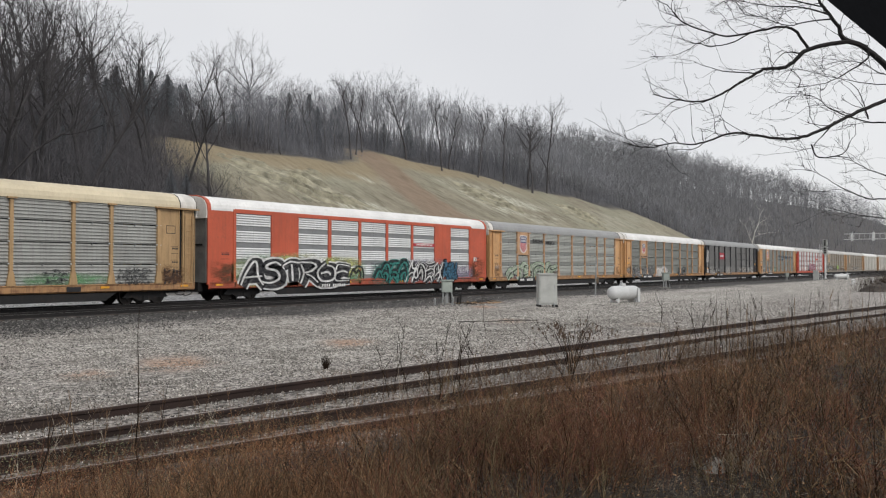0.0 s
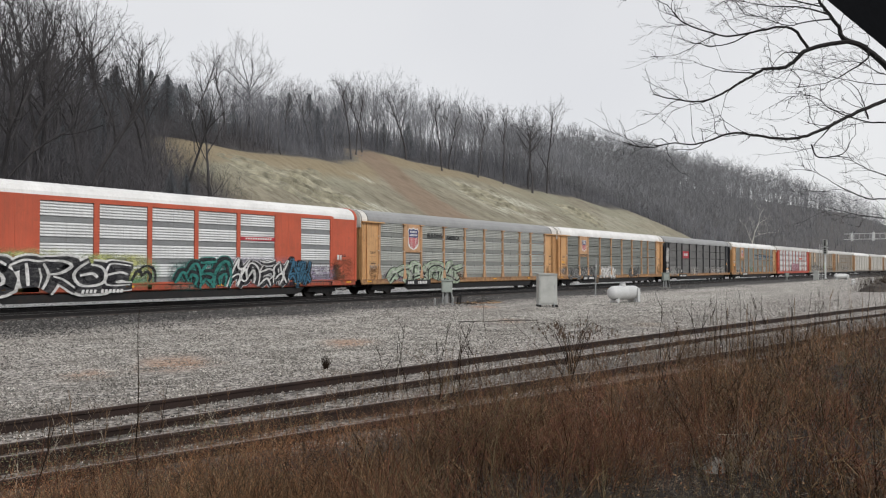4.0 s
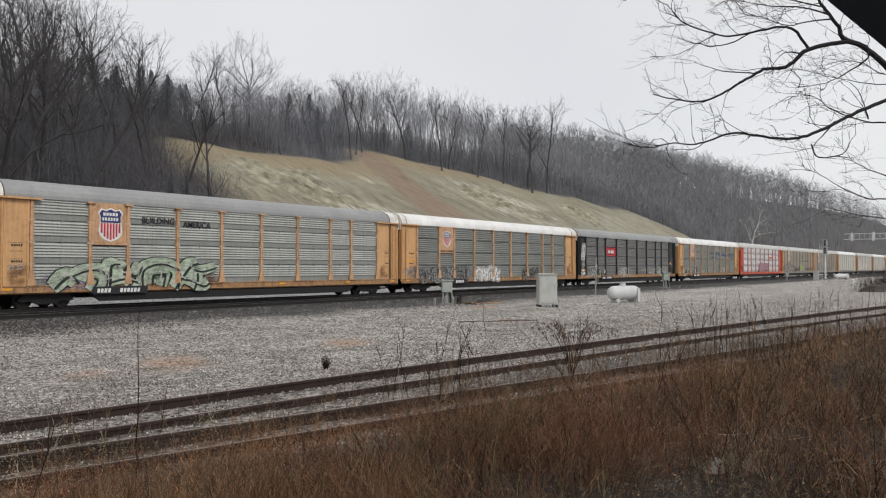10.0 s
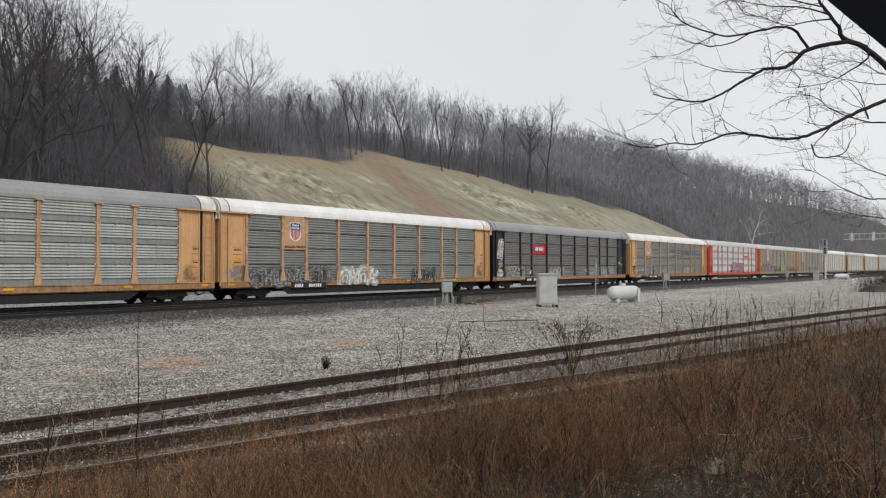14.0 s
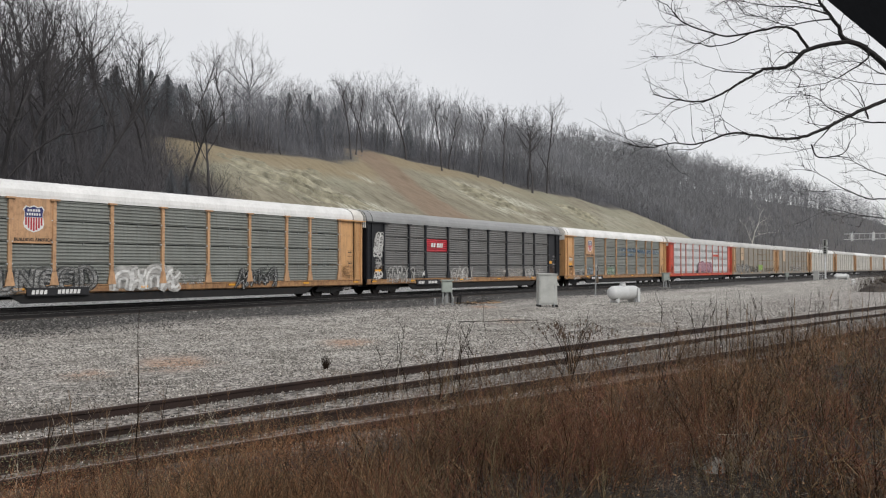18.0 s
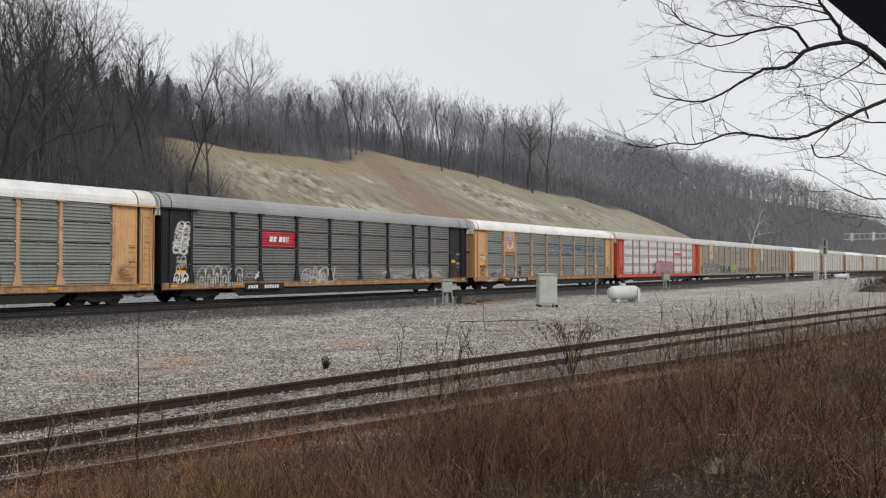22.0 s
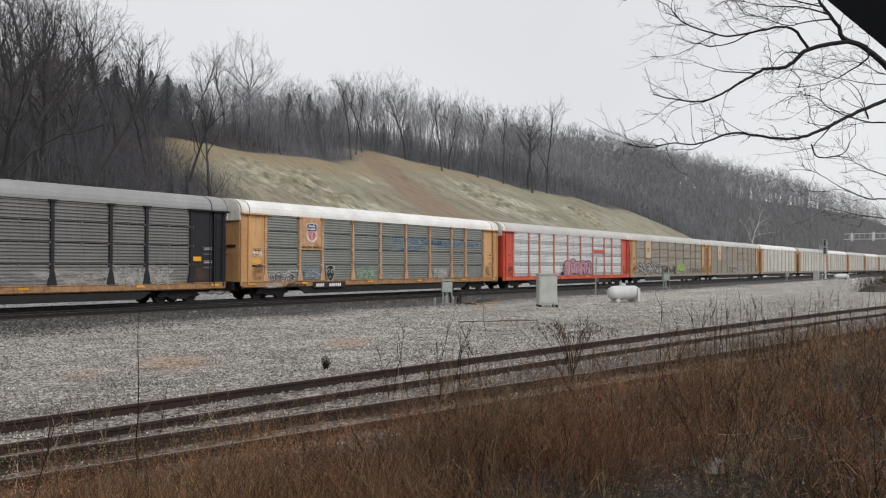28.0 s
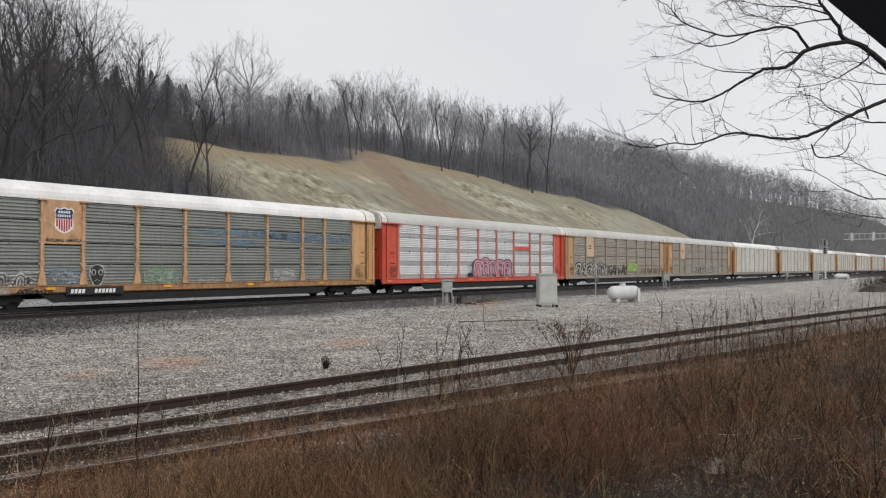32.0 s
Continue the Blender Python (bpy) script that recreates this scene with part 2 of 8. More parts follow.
SPRAY_PINK = spray("pink_spray_paint", (0.62, 0.40, 0.47), 0.9)
SPRAY_MAROON = spray("maroon_spray_paint", (0.13, 0.02, 0.05), 0.92)
SPRAY_GREEN = spray("lime_spray_paint", (0.30, 0.46, 0.12), 0.9)
CLOUD_LIME = spray("lime_overspray", (0.34, 0.46, 0.14), 0.72, True)
CLOUD_LEAF = spray("leaf_green_overspray", (0.16, 0.36, 0.17), 0.5, True)
CLOUD_YELLOW = spray("yellow_green_overspray", (0.55, 0.56, 0.24), 0.8, True)
CLOUD_LILAC = spray("lilac_overspray", (0.38, 0.33, 0.45), 0.55, True)
CLOUD_TEAL = spray("teal_overspray", (0.03, 0.20, 0.18), 0.6, True)
CLOUD_BLUE = spray("blue_overspray", (0.17, 0.26, 0.36), 0.5, True)
CLOUD_GREY = spray("grey_overspray", (0.10, 0.105, 0.105), 0.45, True)
CLOUD_CHALK = spray("chalky_overspray", (0.50, 0.47, 0.44), 0.62, True)
CLOUD_RUST = spray("rust_and_road_dirt", (0.15, 0.075, 0.04), 0.3, True)
CLOUD_SOOT = spray("soot_stain", (0.03, 0.027, 0.025), 0.5, True)
PAINT_GREY = plain("pale_grey_paint", (0.45, 0.45, 0.44), 0.6, vary=0.3)
PAINT_AMBER = plain("amber_reflector", (0.75, 0.36, 0.03), 0.4)
RUST_RAIL = plain("rusty_rail_steel", (0.028, 0.0155, 0.0125), 0.85, 0.1, vary=0.4, fine=25)
WORN_RAIL = plain("worn_rail_top", (0.22, 0.185, 0.165), 0.45, 0.4, vary=0.3, fine=25)
MAIN_RAIL = plain("dark_rail_steel", (0.022, 0.02, 0.02), 0.6, 0.3)
RAIL_TOP = plain("polished_rail_head", (0.30, 0.29, 0.28), 0.3, 0.9, vary=0.15)
TIE = plain("weathered_tie_wood", (0.055, 0.042, 0.034), 0.9, vary=0.4, fine=30, bump=0.4)
CABINET = plain("grey_cabinet_paint", (0.44, 0.45, 0.43), 0.5, vary=0.12, big=2.5)
GALV_PALE = plain("pale_galvanised_steel", (0.66, 0.67, 0.67), 0.5, 0.1)
POST_YELLOW = car_paint("rust_edged_post_paint", (0.58, 0.345, 0.19), amount=0.55, rust=0.5, low=0.5)
POST_SILVER = car_paint("faded_pink_post_paint", (0.56, 0.22, 0.185), amount=0.3)
# Tan ends of the distant cars, with haze muting the colour.
END_TAN = car_paint("hazed_tan_paint", (0.56, 0.34, 0.18), amount=0.5)
GREEN_BOX = plain("grey_green_box_paint", (0.33, 0.37, 0.34), 0.5, vary=0.15)
GALV = plain("galvanised_steel", (0.33, 0.34, 0.34), 0.45, 0.5)
TANK_WHITE = plain("white_tank_enamel", (0.55, 0.56, 0.56), 0.35, vary=0.1, big=2.5)
CONCRETE = plain("concrete", (0.30, 0.29, 0.27), 0.9)
POST_WOOD = plain("post_wood", (0.16, 0.12, 0.085), 0.9, vary=0.35)
BARK = plain("grey_brown_bark", (0.16, 0.147, 0.145), 0.95, vary=0.35, big=3, fine=30, bump=0.5)
# Barks of the woods pale and turn bluer with distance: haze put into colour.
BARK_THIN_HAZE = plain("thin_haze_bark", (0.135, 0.131, 0.138), 0.95, vary=0.35, big=3, fine=30, bump=0.5)
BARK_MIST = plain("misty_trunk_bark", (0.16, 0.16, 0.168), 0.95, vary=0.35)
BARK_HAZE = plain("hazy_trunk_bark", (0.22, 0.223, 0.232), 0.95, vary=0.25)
BARK_WOODS = stalk_mat("hazed_woods_bark", ((0.26, 0.267, 0.29), (0.32, 0.328, 0.354), (0.29, 0.297, 0.322)))
BARK_MID = stalk_mat("dim_hazed_bark", ((0.185, 0.189, 0.208), (0.24, 0.245, 0.27), (0.212, 0.217, 0.239)))
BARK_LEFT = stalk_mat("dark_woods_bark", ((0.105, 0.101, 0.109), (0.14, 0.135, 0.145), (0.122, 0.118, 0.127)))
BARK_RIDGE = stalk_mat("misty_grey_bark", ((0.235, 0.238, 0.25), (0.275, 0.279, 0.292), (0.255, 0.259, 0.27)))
BARK_FAR = stalk_mat("far_hazed_bark", ((0.30, 0.305, 0.326), (0.36, 0.366, 0.388), (0.33, 0.335, 0.357)))
BARK_DARK = plain("dark_trunk_bark", (0.07, 0.066, 0.069), 0.9, vary=0.3, big=3, fine=30, bump=0.4)
BARK_STARK = plain("stark_dark_bark", (0.047, 0.044, 0.046), 0.9, vary=0.3, big=3, fine=30, bump=0.4)
# Near-black bark of the overhanging limbs.
BARK_LIMB = plain("black_limb_bark", (0.016, 0.014, 0.014), 0.9, vary=0.3, big=3, fine=30, bump=0.4)
BARK_PALE = plain("pale_sycamore_bark", (0.55, 0.54, 0.51), 0.9, vary=0.3)
# Needles lightened and blued: the mist is in their colour.
CEDAR = plain("misted_cedar_needles", (0.12, 0.132, 0.146), 0.9, vary=0.4)
STEM = stalk_mat("brown_stems", ((0.02, 0.012, 0.00756), (0.20, 0.105, 0.05208), (0.075, 0.047, 0.0294), (0.29, 0.19, 0.1075), (0.05, 0.034, 0.02184), (0.19, 0.13, 0.08064)))
STEM_RED = stalk_mat("dark_red_stems", ((0.035, 0.014, 0.011), (0.20, 0.088, 0.054), (0.10, 0.046, 0.03), (0.29, 0.15, 0.086)))
STEM_OLIVE = stalk_mat("olive_tan_stems", ((0.07, 0.056, 0.03024), (0.21, 0.165, 0.0882), (0.12, 0.095, 0.05208), (0.32, 0.26, 0.1512)))
STEM_TAN = stalk_mat("mixed_dead_twigs", ((0.03, 0.018, 0.01008), (0.25, 0.145, 0.0672), (0.08, 0.05, 0.02688), (0.36, 0.26, 0.1386), (0.04, 0.024, 0.01344), (0.27, 0.155, 0.06888)))
BRAMBLE = stalk_mat("wine_red_bramble", ((0.16, 0.05, 0.042), (0.26, 0.11, 0.075), (0.10, 0.04, 0.035)))
STRAW = stalk_mat("dry_straw", ((0.30, 0.135, 0.065), (0.62, 0.35, 0.18), (0.09, 0.036, 0.018), (0.36, 0.17, 0.08), (0.66, 0.48, 0.30), (0.13, 0.055, 0.027), (0.42, 0.20, 0.095)))
BLEACHED = stalk_mat("bleached_stalks", ((0.38, 0.32, 0.24), (0.5, 0.44, 0.36), (0.3, 0.24, 0.17)))
# Dark stems, near-black so that shade inside the brush is in their colour.
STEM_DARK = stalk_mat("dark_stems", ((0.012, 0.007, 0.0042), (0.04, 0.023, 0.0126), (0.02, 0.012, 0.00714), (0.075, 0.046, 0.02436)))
STONE = stalk_mat("crushed_limestone", ((0.03, 0.028, 0.026), (0.32, 0.30, 0.27), (0.10, 0.094, 0.086), (0.74, 0.70, 0.65), (0.06, 0.053, 0.046), (0.36, 0.335, 0.30), (0.05, 0.046, 0.042)))
STONE_DARK = stalk_mat("dark_ballast_stone", ((0.008, 0.0078, 0.0075), (0.05, 0.048, 0.045), (0.014, 0.0135, 0.013), (0.46, 0.445, 0.42), (0.02, 0.019, 0.018), (0.07, 0.066, 0.062)))
LEAF_BROWN = stalk_mat("curled_dead_leaves", ((0.20, 0.08, 0.04), (0.36, 0.18, 0.09), (0.06, 0.026, 0.016), (0.30, 0.12, 0.06), (0.42, 0.27, 0.16), (0.10, 0.045, 0.026)))
LEAF_GREEN = stalk_mat("grey_green_weed_leaves", ((0.13, 0.14, 0.08), (0.27, 0.28, 0.18), (0.20, 0.20, 0.10)))
LITTER = plain("dead_leaves", (0.11, 0.075, 0.052), 0.95, vary=0.4)
MOUND = plain("dark_dirt", (0.055, 0.045, 0.038), 0.95, vary=0.4, big=2, fine=12, bump=0.6, dist=0.05)
# Near-black boards with specular almost off.
EAVE = plain("black_boards", (0.004, 0.0045, 0.0055), 1.0)
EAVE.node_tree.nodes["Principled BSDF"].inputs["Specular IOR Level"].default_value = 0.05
ROCK = plain("grey_green_ledge_rock", (0.30, 0.282, 0.208), 0.95, vary=0.5, big=0.7, fine=6, bump=0.9, dist=0.12)
GROUND = ground_mat()


# ---------------------------------------------------------------- mesh tools
class Shape:
    """Gathers corners and faces of one mesh."""

    def __init__(self):
        self.v, self.f = [], []

    def add(self, verts, faces):
        n = len(self.v)
        self.v.extend(verts)
        self.f.extend(tuple(i + n for i in q) for q in faces)
        return self

    def box(self, x0, x1, y0, y1, z0, z1):
        return self.add([(x0, y0, z0), (x1, y0, z0), (x1, y1, z0), (x0, y1, z0), (x0, y0, z1), (x1, y0, z1), (x1, y1, z1), (x0, y1, z1)],
                        [(3, 2, 1, 0), (4, 5, 6, 7), (0, 1, 5, 4), (1, 2, 6, 5), (2, 3, 7, 6), (3, 0, 4, 7)])

    def prism(self, outline, a, b, axis="x", inset=0.0):
        """An outline in the plane across axis, drawn out from a to b; inset narrows the rims, like a worn edge."""
        n = len(outline)
        cu, cv = sum(p[0] for p in outline) / n, sum(p[1] for p in outline) / n
        put = {"x": lambda t, u, w: (t, u, w), "y": lambda t, u, w: (u, t, w), "z": lambda t, u, w: (u, w, t)}[axis]
        rows = [(a, 1.0), (b, 1.0)] if inset == 0 else [(a, 1 - inset), (a + (b - a) * 0.06, 1.0), (b - (b - a) * 0.06, 1.0), (b, 1 - inset)]
        verts = [put(t, cu + (p[0] - cu) * k, cv + (p[1] - cv) * k) for t, k in rows for p in outline]
        faces = [(r * n + i, r * n + (i + 1) % n, (r + 1) * n + (i + 1) % n, (r + 1) * n + i) for r in range(len(rows) - 1) for i in range(n)]
        faces += [tuple(range(n))[::-1], tuple(range((len(rows) - 1) * n, len(rows) * n))]
        return self.add(verts, faces)

    def disc(self, c, r, a, b, axis="y", n=16, inset=0.0):
        return self.prism([(c[0] + r * math.cos(2 * math.pi * i / n), c[1] + r * math.sin(2 * math.pi * i / n)) for i in range(n)], a, b, axis, inset)

    def tube(self, pts, radii, n=6):
        """A tapered tube along a bent line."""
        pts = [Vector(p) for p in pts]
        verts, faces = [], []
        for i, p in enumerate(pts):
            d = (pts[min(i + 1, len(pts) - 1)] - pts[max(i - 1, 0)]).normalized()
            u = d.cross(Vector((0.31, 0.95, 0.05)) if abs(d.y) < 0.9 else Vector((1, 0, 0))).normalized()
            w = d.cross(u)
            verts += [tuple(p + radii[i] * (math.cos(2 * math.pi * k / n) * u + math.sin(2 * math.pi * k / n) * w)) for k in range(n)]
        for i in range(len(pts) - 1):
            faces += [(i * n + k, i * n + (k + 1) % n, (i + 1) * n + (k + 1) % n, (i + 1) * n + k) for k in range(n)]
        faces += [tuple(range(n))[::-1], tuple(range((len(pts) - 1) * n, len(pts) * n))]
        return self.add(verts, faces)

    def mesh(self, name):
        me = bpy.data.meshes.new(name)
        me.from_pydata(self.v, [], self.f)
        me.update()
        return me


def put_mesh(name, me, material, parent=None, label="", at=None):
    """An object on a mesh that others may share; the paint belongs to the object."""
    ob = new(name, me)
    if not me.materials:
        me.materials.append(material)
    if me.materials[0] != material:
        ob.material_slots[0].link = "OBJECT"
        ob.material_slots[0].material = material
    if parent is not None:
        ob.parent = parent
    if at is not None:
        ob.matrix_basis = at
    return tagged(ob, label)


def part(name, shape, material, parent, label="", at=None):
    return put_mesh(name, shape.mesh(name), material, parent, label, at)


def bar_marks(name, shape, material, parent, label=""):
    """A row of painted bars too small to pick apart."""
    return tagged(part(name, shape, material, parent), label, "", "", "stuff")


def thing(name, at, label, category, group="", kind=""):
    ob = new(name)
    ob.empty_display_size = 0.3
    ob.matrix_basis = at
    return tagged(ob, label, category, group, kind)


def structure(name, shape, material, label="", kind="structure"):
    return tagged(put_mesh(name, shape.mesh(name), material), label, "", "", kind)


# ---------------------------------------------------------------- land
def lerp_at(x, xs, ys):
    return float(np.interp(x, xs, ys))


def smooth(a, b, x):
    t = min(1.0, max(0.0, (x - a) / (b - a)))
    return t * t * (3 - 2 * t)


CREST_X = (40, 57, 76, 84, 98, 121, 134, 141, 161, 180, 189, 196)
CREST_Z = (15.0, 15.7, 15.6, 15.0, 19.6, 19.0, 17.3, 16.3, 15.8, 13.8, 9.0, 5.0)


def rough_at(x, y, s):
    return noise.noise(Vector((x * s, y * s, 3.1)))


def cut_edge(x):
    """The cut slope's share of the hillside at x: full between the wooded spurs at either end."""
    return smooth(50, 58, x) * (1 - smooth(186, 196, x))


def hill(x, y):
    c = cut_edge(x)
    crest = lerp_at(x, CREST_X, CREST_Z)
    y_crest = 44 + crest / 0.5
    back = 0.30 + 0.10 * smooth(95, 170, x)
    cutz = (y - 44) * 0.5 if y < y_crest else crest + (min(y, 104) - y_crest) * back
    wildz = max(0.0, (min(y, 120) - (45 + 9 * smooth(170, 210, x)))) * (0.46 - 0.2 * smooth(75, 120, y) * (1 - smooth(150, 260, x)))
    wildz *= lerp_at(x, (170, 205, 292, 472, 796), (1.0, 1.0, 1.1, 1.3, 1.6))
    if x < 60:
        wildz = min(wildz, 19.0 + 0.05 * (y - 80))
    z = c * cutz + (1 - c) * wildz
    if y > 120:
        z += (y - 120) * 0.03
    k = smooth(44, 50, y)
    return 0.12 + k * (z - 0.12) + k * (0.5 * rough_at(x, y, 0.08) + 0.16 * rough_at(x, y, 0.4))


def land(x, y):
    """The height of the ground."""
    if y > 44:
        return hill(x, y)
    bank = 0.32 * (1 - smooth(1.5, 5.5, y + max(0.0, x - 8) * 0.09))
    yard = -0.05 - 0.2 * smooth(10, 15, y) + 0.02 * rough_at(x, y, 0.9)
    yard += 0.06 * smooth(0.0, 0.3, y - (8.87 - 0.082 * x - 0.0012 * x * x))
    z = yard + bank + 0.05 * (1 - smooth(3, 7, y)) * rough_at(x, y, 0.7)
    if 28 < y < 40.5:
        z = -0.25 + 0.08 * smooth(29.6, 30.6, y) - 0.12 * smooth(38.4, 39.0, y) + 0.4 * smooth(39.0, 42.0, y)
    elif y >= 40.5:
        z = -0.29 + 0.4 * smooth(39.0, 42.0, y) + 0.01
    return z


def brush_line(x):
    """Where the brush ends: just short of the siding's near rail."""
    return 8.0 - 0.232 * x + 0.0012 * x * x if x < 24 else 3.12 - 0.17 * (x - 24)


def brush_share(x, y):
    """How far the brush has closed over the ground."""
    line = brush_line(x) - 0.05 + 0.55 * rough_at(x, y, 0.5) + 0.45 * smooth(0.9, 1.4, y / max(x, 0.1))
    return 1 - smooth(line - 0.9, line + 0.4, y)


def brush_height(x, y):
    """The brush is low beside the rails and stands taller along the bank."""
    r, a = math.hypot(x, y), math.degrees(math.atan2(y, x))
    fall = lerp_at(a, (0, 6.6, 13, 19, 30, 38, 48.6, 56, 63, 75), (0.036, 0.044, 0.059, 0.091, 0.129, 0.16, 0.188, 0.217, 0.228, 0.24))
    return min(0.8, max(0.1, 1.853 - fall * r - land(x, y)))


RAILS = ((9.62, -0.078, -0.0009), (8.85, -0.082, -0.0012), (8.62, -0.228, 0.0012), (7.95, -0.235, 0.0008))
STAINS = ((27.3, 15.9, 0.8), (11.2, 14.6, 1.0), (9.0, 14.4, 0.5), (16.9, 14.8, 0.9), (36.0, 22.5, 1.0))


def make_ground():
    xs = np.concatenate([np.arange(-240, -10, 10.0), np.arange(-10, 60, 0.45), np.arange(60, 210, 1.3), np.arange(210, 420, 6.0), np.arange(420, 2600, 60.0)])
    ys = np.concatenate([np.arange(-1500, -12, 62.0), np.arange(-12, -1, 1.0), np.arange(-1, 3, 0.3), np.arange(3, 11, 0.16), np.arange(11, 14, 0.3), np.arange(14, 28, 0.7), np.arange(28, 44, 0.35), np.arange(44, 92, 0.8), np.arange(92, 140, 3.0), np.arange(140, 1700, 52.0)])
    nx, ny = len(xs), len(ys)
    verts = [(x, y, land(x, y)) for y in ys.tolist() for x in xs.tolist()]
    faces = [(j * nx + i, j * nx + i + 1, (j + 1) * nx + i + 1, (j + 1) * nx + i) for j in range(ny - 1) for i in range(nx - 1)]
    me = bpy.data.meshes.new("ground")
    me.from_pydata(verts, [], faces)
    me.polygons.foreach_set("use_smooth", [True] * len(faces))
    masks = {k: np.zeros(len(verts), np.float32) for k in ("yard", "ballast", "brush", "cut", "tan", "clay", "rock", "pale", "orange", "fresh")}
    for i, (x, y, z) in enumerate(verts):
        if y < 44:
            masks["yard"][i] = 1.0
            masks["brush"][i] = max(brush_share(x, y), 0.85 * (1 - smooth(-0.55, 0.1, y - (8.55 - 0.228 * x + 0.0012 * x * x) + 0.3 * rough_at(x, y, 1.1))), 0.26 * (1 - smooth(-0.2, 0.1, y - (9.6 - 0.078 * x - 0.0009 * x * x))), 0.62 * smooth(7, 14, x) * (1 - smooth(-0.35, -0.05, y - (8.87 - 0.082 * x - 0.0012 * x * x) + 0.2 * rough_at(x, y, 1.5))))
            masks["ballast"][i] = smooth(29.3, 30.2, y + 0.5 * rough_at(x, y, 0.5)) * (1 - smooth(38.0, 38.6, y))
            masks["ballast"][i] = max(masks["ballast"][i], 0.95 * smooth(23.0, 27.6, y + 1.5 * rough_at(x, y, 0.25)) * (1 - smooth(38.0, 38.6, y)))
            masks["pale"][i] = max(smooth(38.3, 38.8, y), 0.9 * smooth(3, 15, x + 4 * rough_at(x, y, 0.2)) * smooth(9.5, 12, y) * (1 - smooth(23, 27, y + 2 * rough_at(x, y, 0.15))))
            masks["fresh"][i] = smooth(38.3, 38.8, y) * (1 - smooth(41.5, 43.0, y))
            # Ground darker close beside each siding rail, using the ballast mask.
            if 3 < y < 11 and x < 46:
                gap = min(abs(y - (a + b * x + c * x * x)) for a, b, c in RAILS)
                masks["ballast"][i] = max(masks["ballast"][i], 0.6 * (1 - smooth(0.08, 0.24, gap + 0.15 * rough_at(x, y, 2.2))))
            for cx, cy, r in STAINS:
                far = math.hypot(cx, cy)
                d = math.hypot(((x - cx) * cy - (y - cy) * cx) / far, 0.42 * ((x - cx) * cx + (y - cy) * cy) / far) + 0.3 * rough_at(x, y, 2.0)
                masks["orange"][i] = max(masks["orange"][i], 0.55 * (1 - smooth(0.3 * r, r, d)))
        elif y < 100:
            masks["yard"][i] = 1 - smooth(44, 46, y)
            up = (y - 44) * 0.5
            crest = lerp_at(x, CREST_X, CREST_Z)
            w = 1.2 * rough_at(x, y, 0.12) + 0.5 * rough_at(x, y, 0.6)
            inside = smooth(52, 56, x + 2.2 * w) * (1 - smooth(186, 193, x + w)) * (1 - smooth(crest + 0.2, crest + 1.6, up + w))
            masks["cut"][i] = inside
            masks["tan"][i] = inside * smooth(crest - 3.2, crest - 1.6, up + w) * (1 - smooth(112, 150, x))
            lean = x - 92 - (up - 12) * 0.9
            masks["clay"][i] = inside * (1 - smooth(3.2, 4.6, abs(lean) - 0.25 * max(0, 14 - up) + 0.6 * w))
            r = noise.fractal(Vector((x * 0.11 + up * 0.12, up * 0.34, 7.7)), 1.0, 2.0, 3)
            patch = max(smooth(60, 66, x) * (1 - smooth(84, 90, x)) * smooth(6, 8, up) * (1 - smooth(13.4, 14.6, up)),
                        smooth(104, 110, x) * (1 - smooth(124, 132, x)) * smooth(8, 10, up) * (1 - smooth(15, 17, up)), 0.35 * smooth(130, 140, x) * (1 - smooth(12, 14, up)))
            masks["rock"][i] = inside * patch * smooth(-0.2, 0.12, r)
    for k, a in masks.items():
        me.attributes.new(k, "FLOAT", "POINT").data.foreach_set("value", a)
    me.update()
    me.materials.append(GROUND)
    return tagged(new("ground", me), "grey gravel yard below a seeded cut slope and wooded hill", "ground", "", "structure")


make_ground()

# ---------------------------------------------------------------- tracks
TRAIN_Y, SECOND_Y = 36.94, 32.5


def rail_outline(top, h=0.175):
    """The section of a rail: foot, web and head, across the track."""
    return [(-0.07, top - h), (0.07, top - h), (0.07, top - h + 0.015), (0.012, top - h + 0.035), (0.012, top - 0.045), (0.036, top - 0.035),
            (0.036, top - 0.006), (0.028, top), (-0.028, top), (-0.036, top - 0.006), (-0.036, top - 0.035), (-0.012, top - 0.045), (-0.012, top - h + 0.035), (-0.07, top - h + 0.015)]


def bent_rail(line, outline):
    """A rail swept along a line of ground points (x, y)."""
    s, n = Shape(), len(outline)
    for i, (x, y) in enumerate(line):
        x0, y0 = line[max(0, i - 1)]
        x1, y1 = line[min(len(line) - 1, i + 1)]
        d = Vector((x1 - x0, y1 - y0)).normalized()
        s.v += [(x - d.y * u, y + d.x * u, z) for u, z in outline]
    s.f = [(i * n + k, i * n + (k + 1) % n, (i + 1) * n + (k + 1) % n, (i + 1) * n + k) for i in range(len(line) - 1) for k in range(n)]
    s.f += [tuple(range(n))[::-1], tuple(range((len(line) - 1) * n, len(line) * n))]
    return s


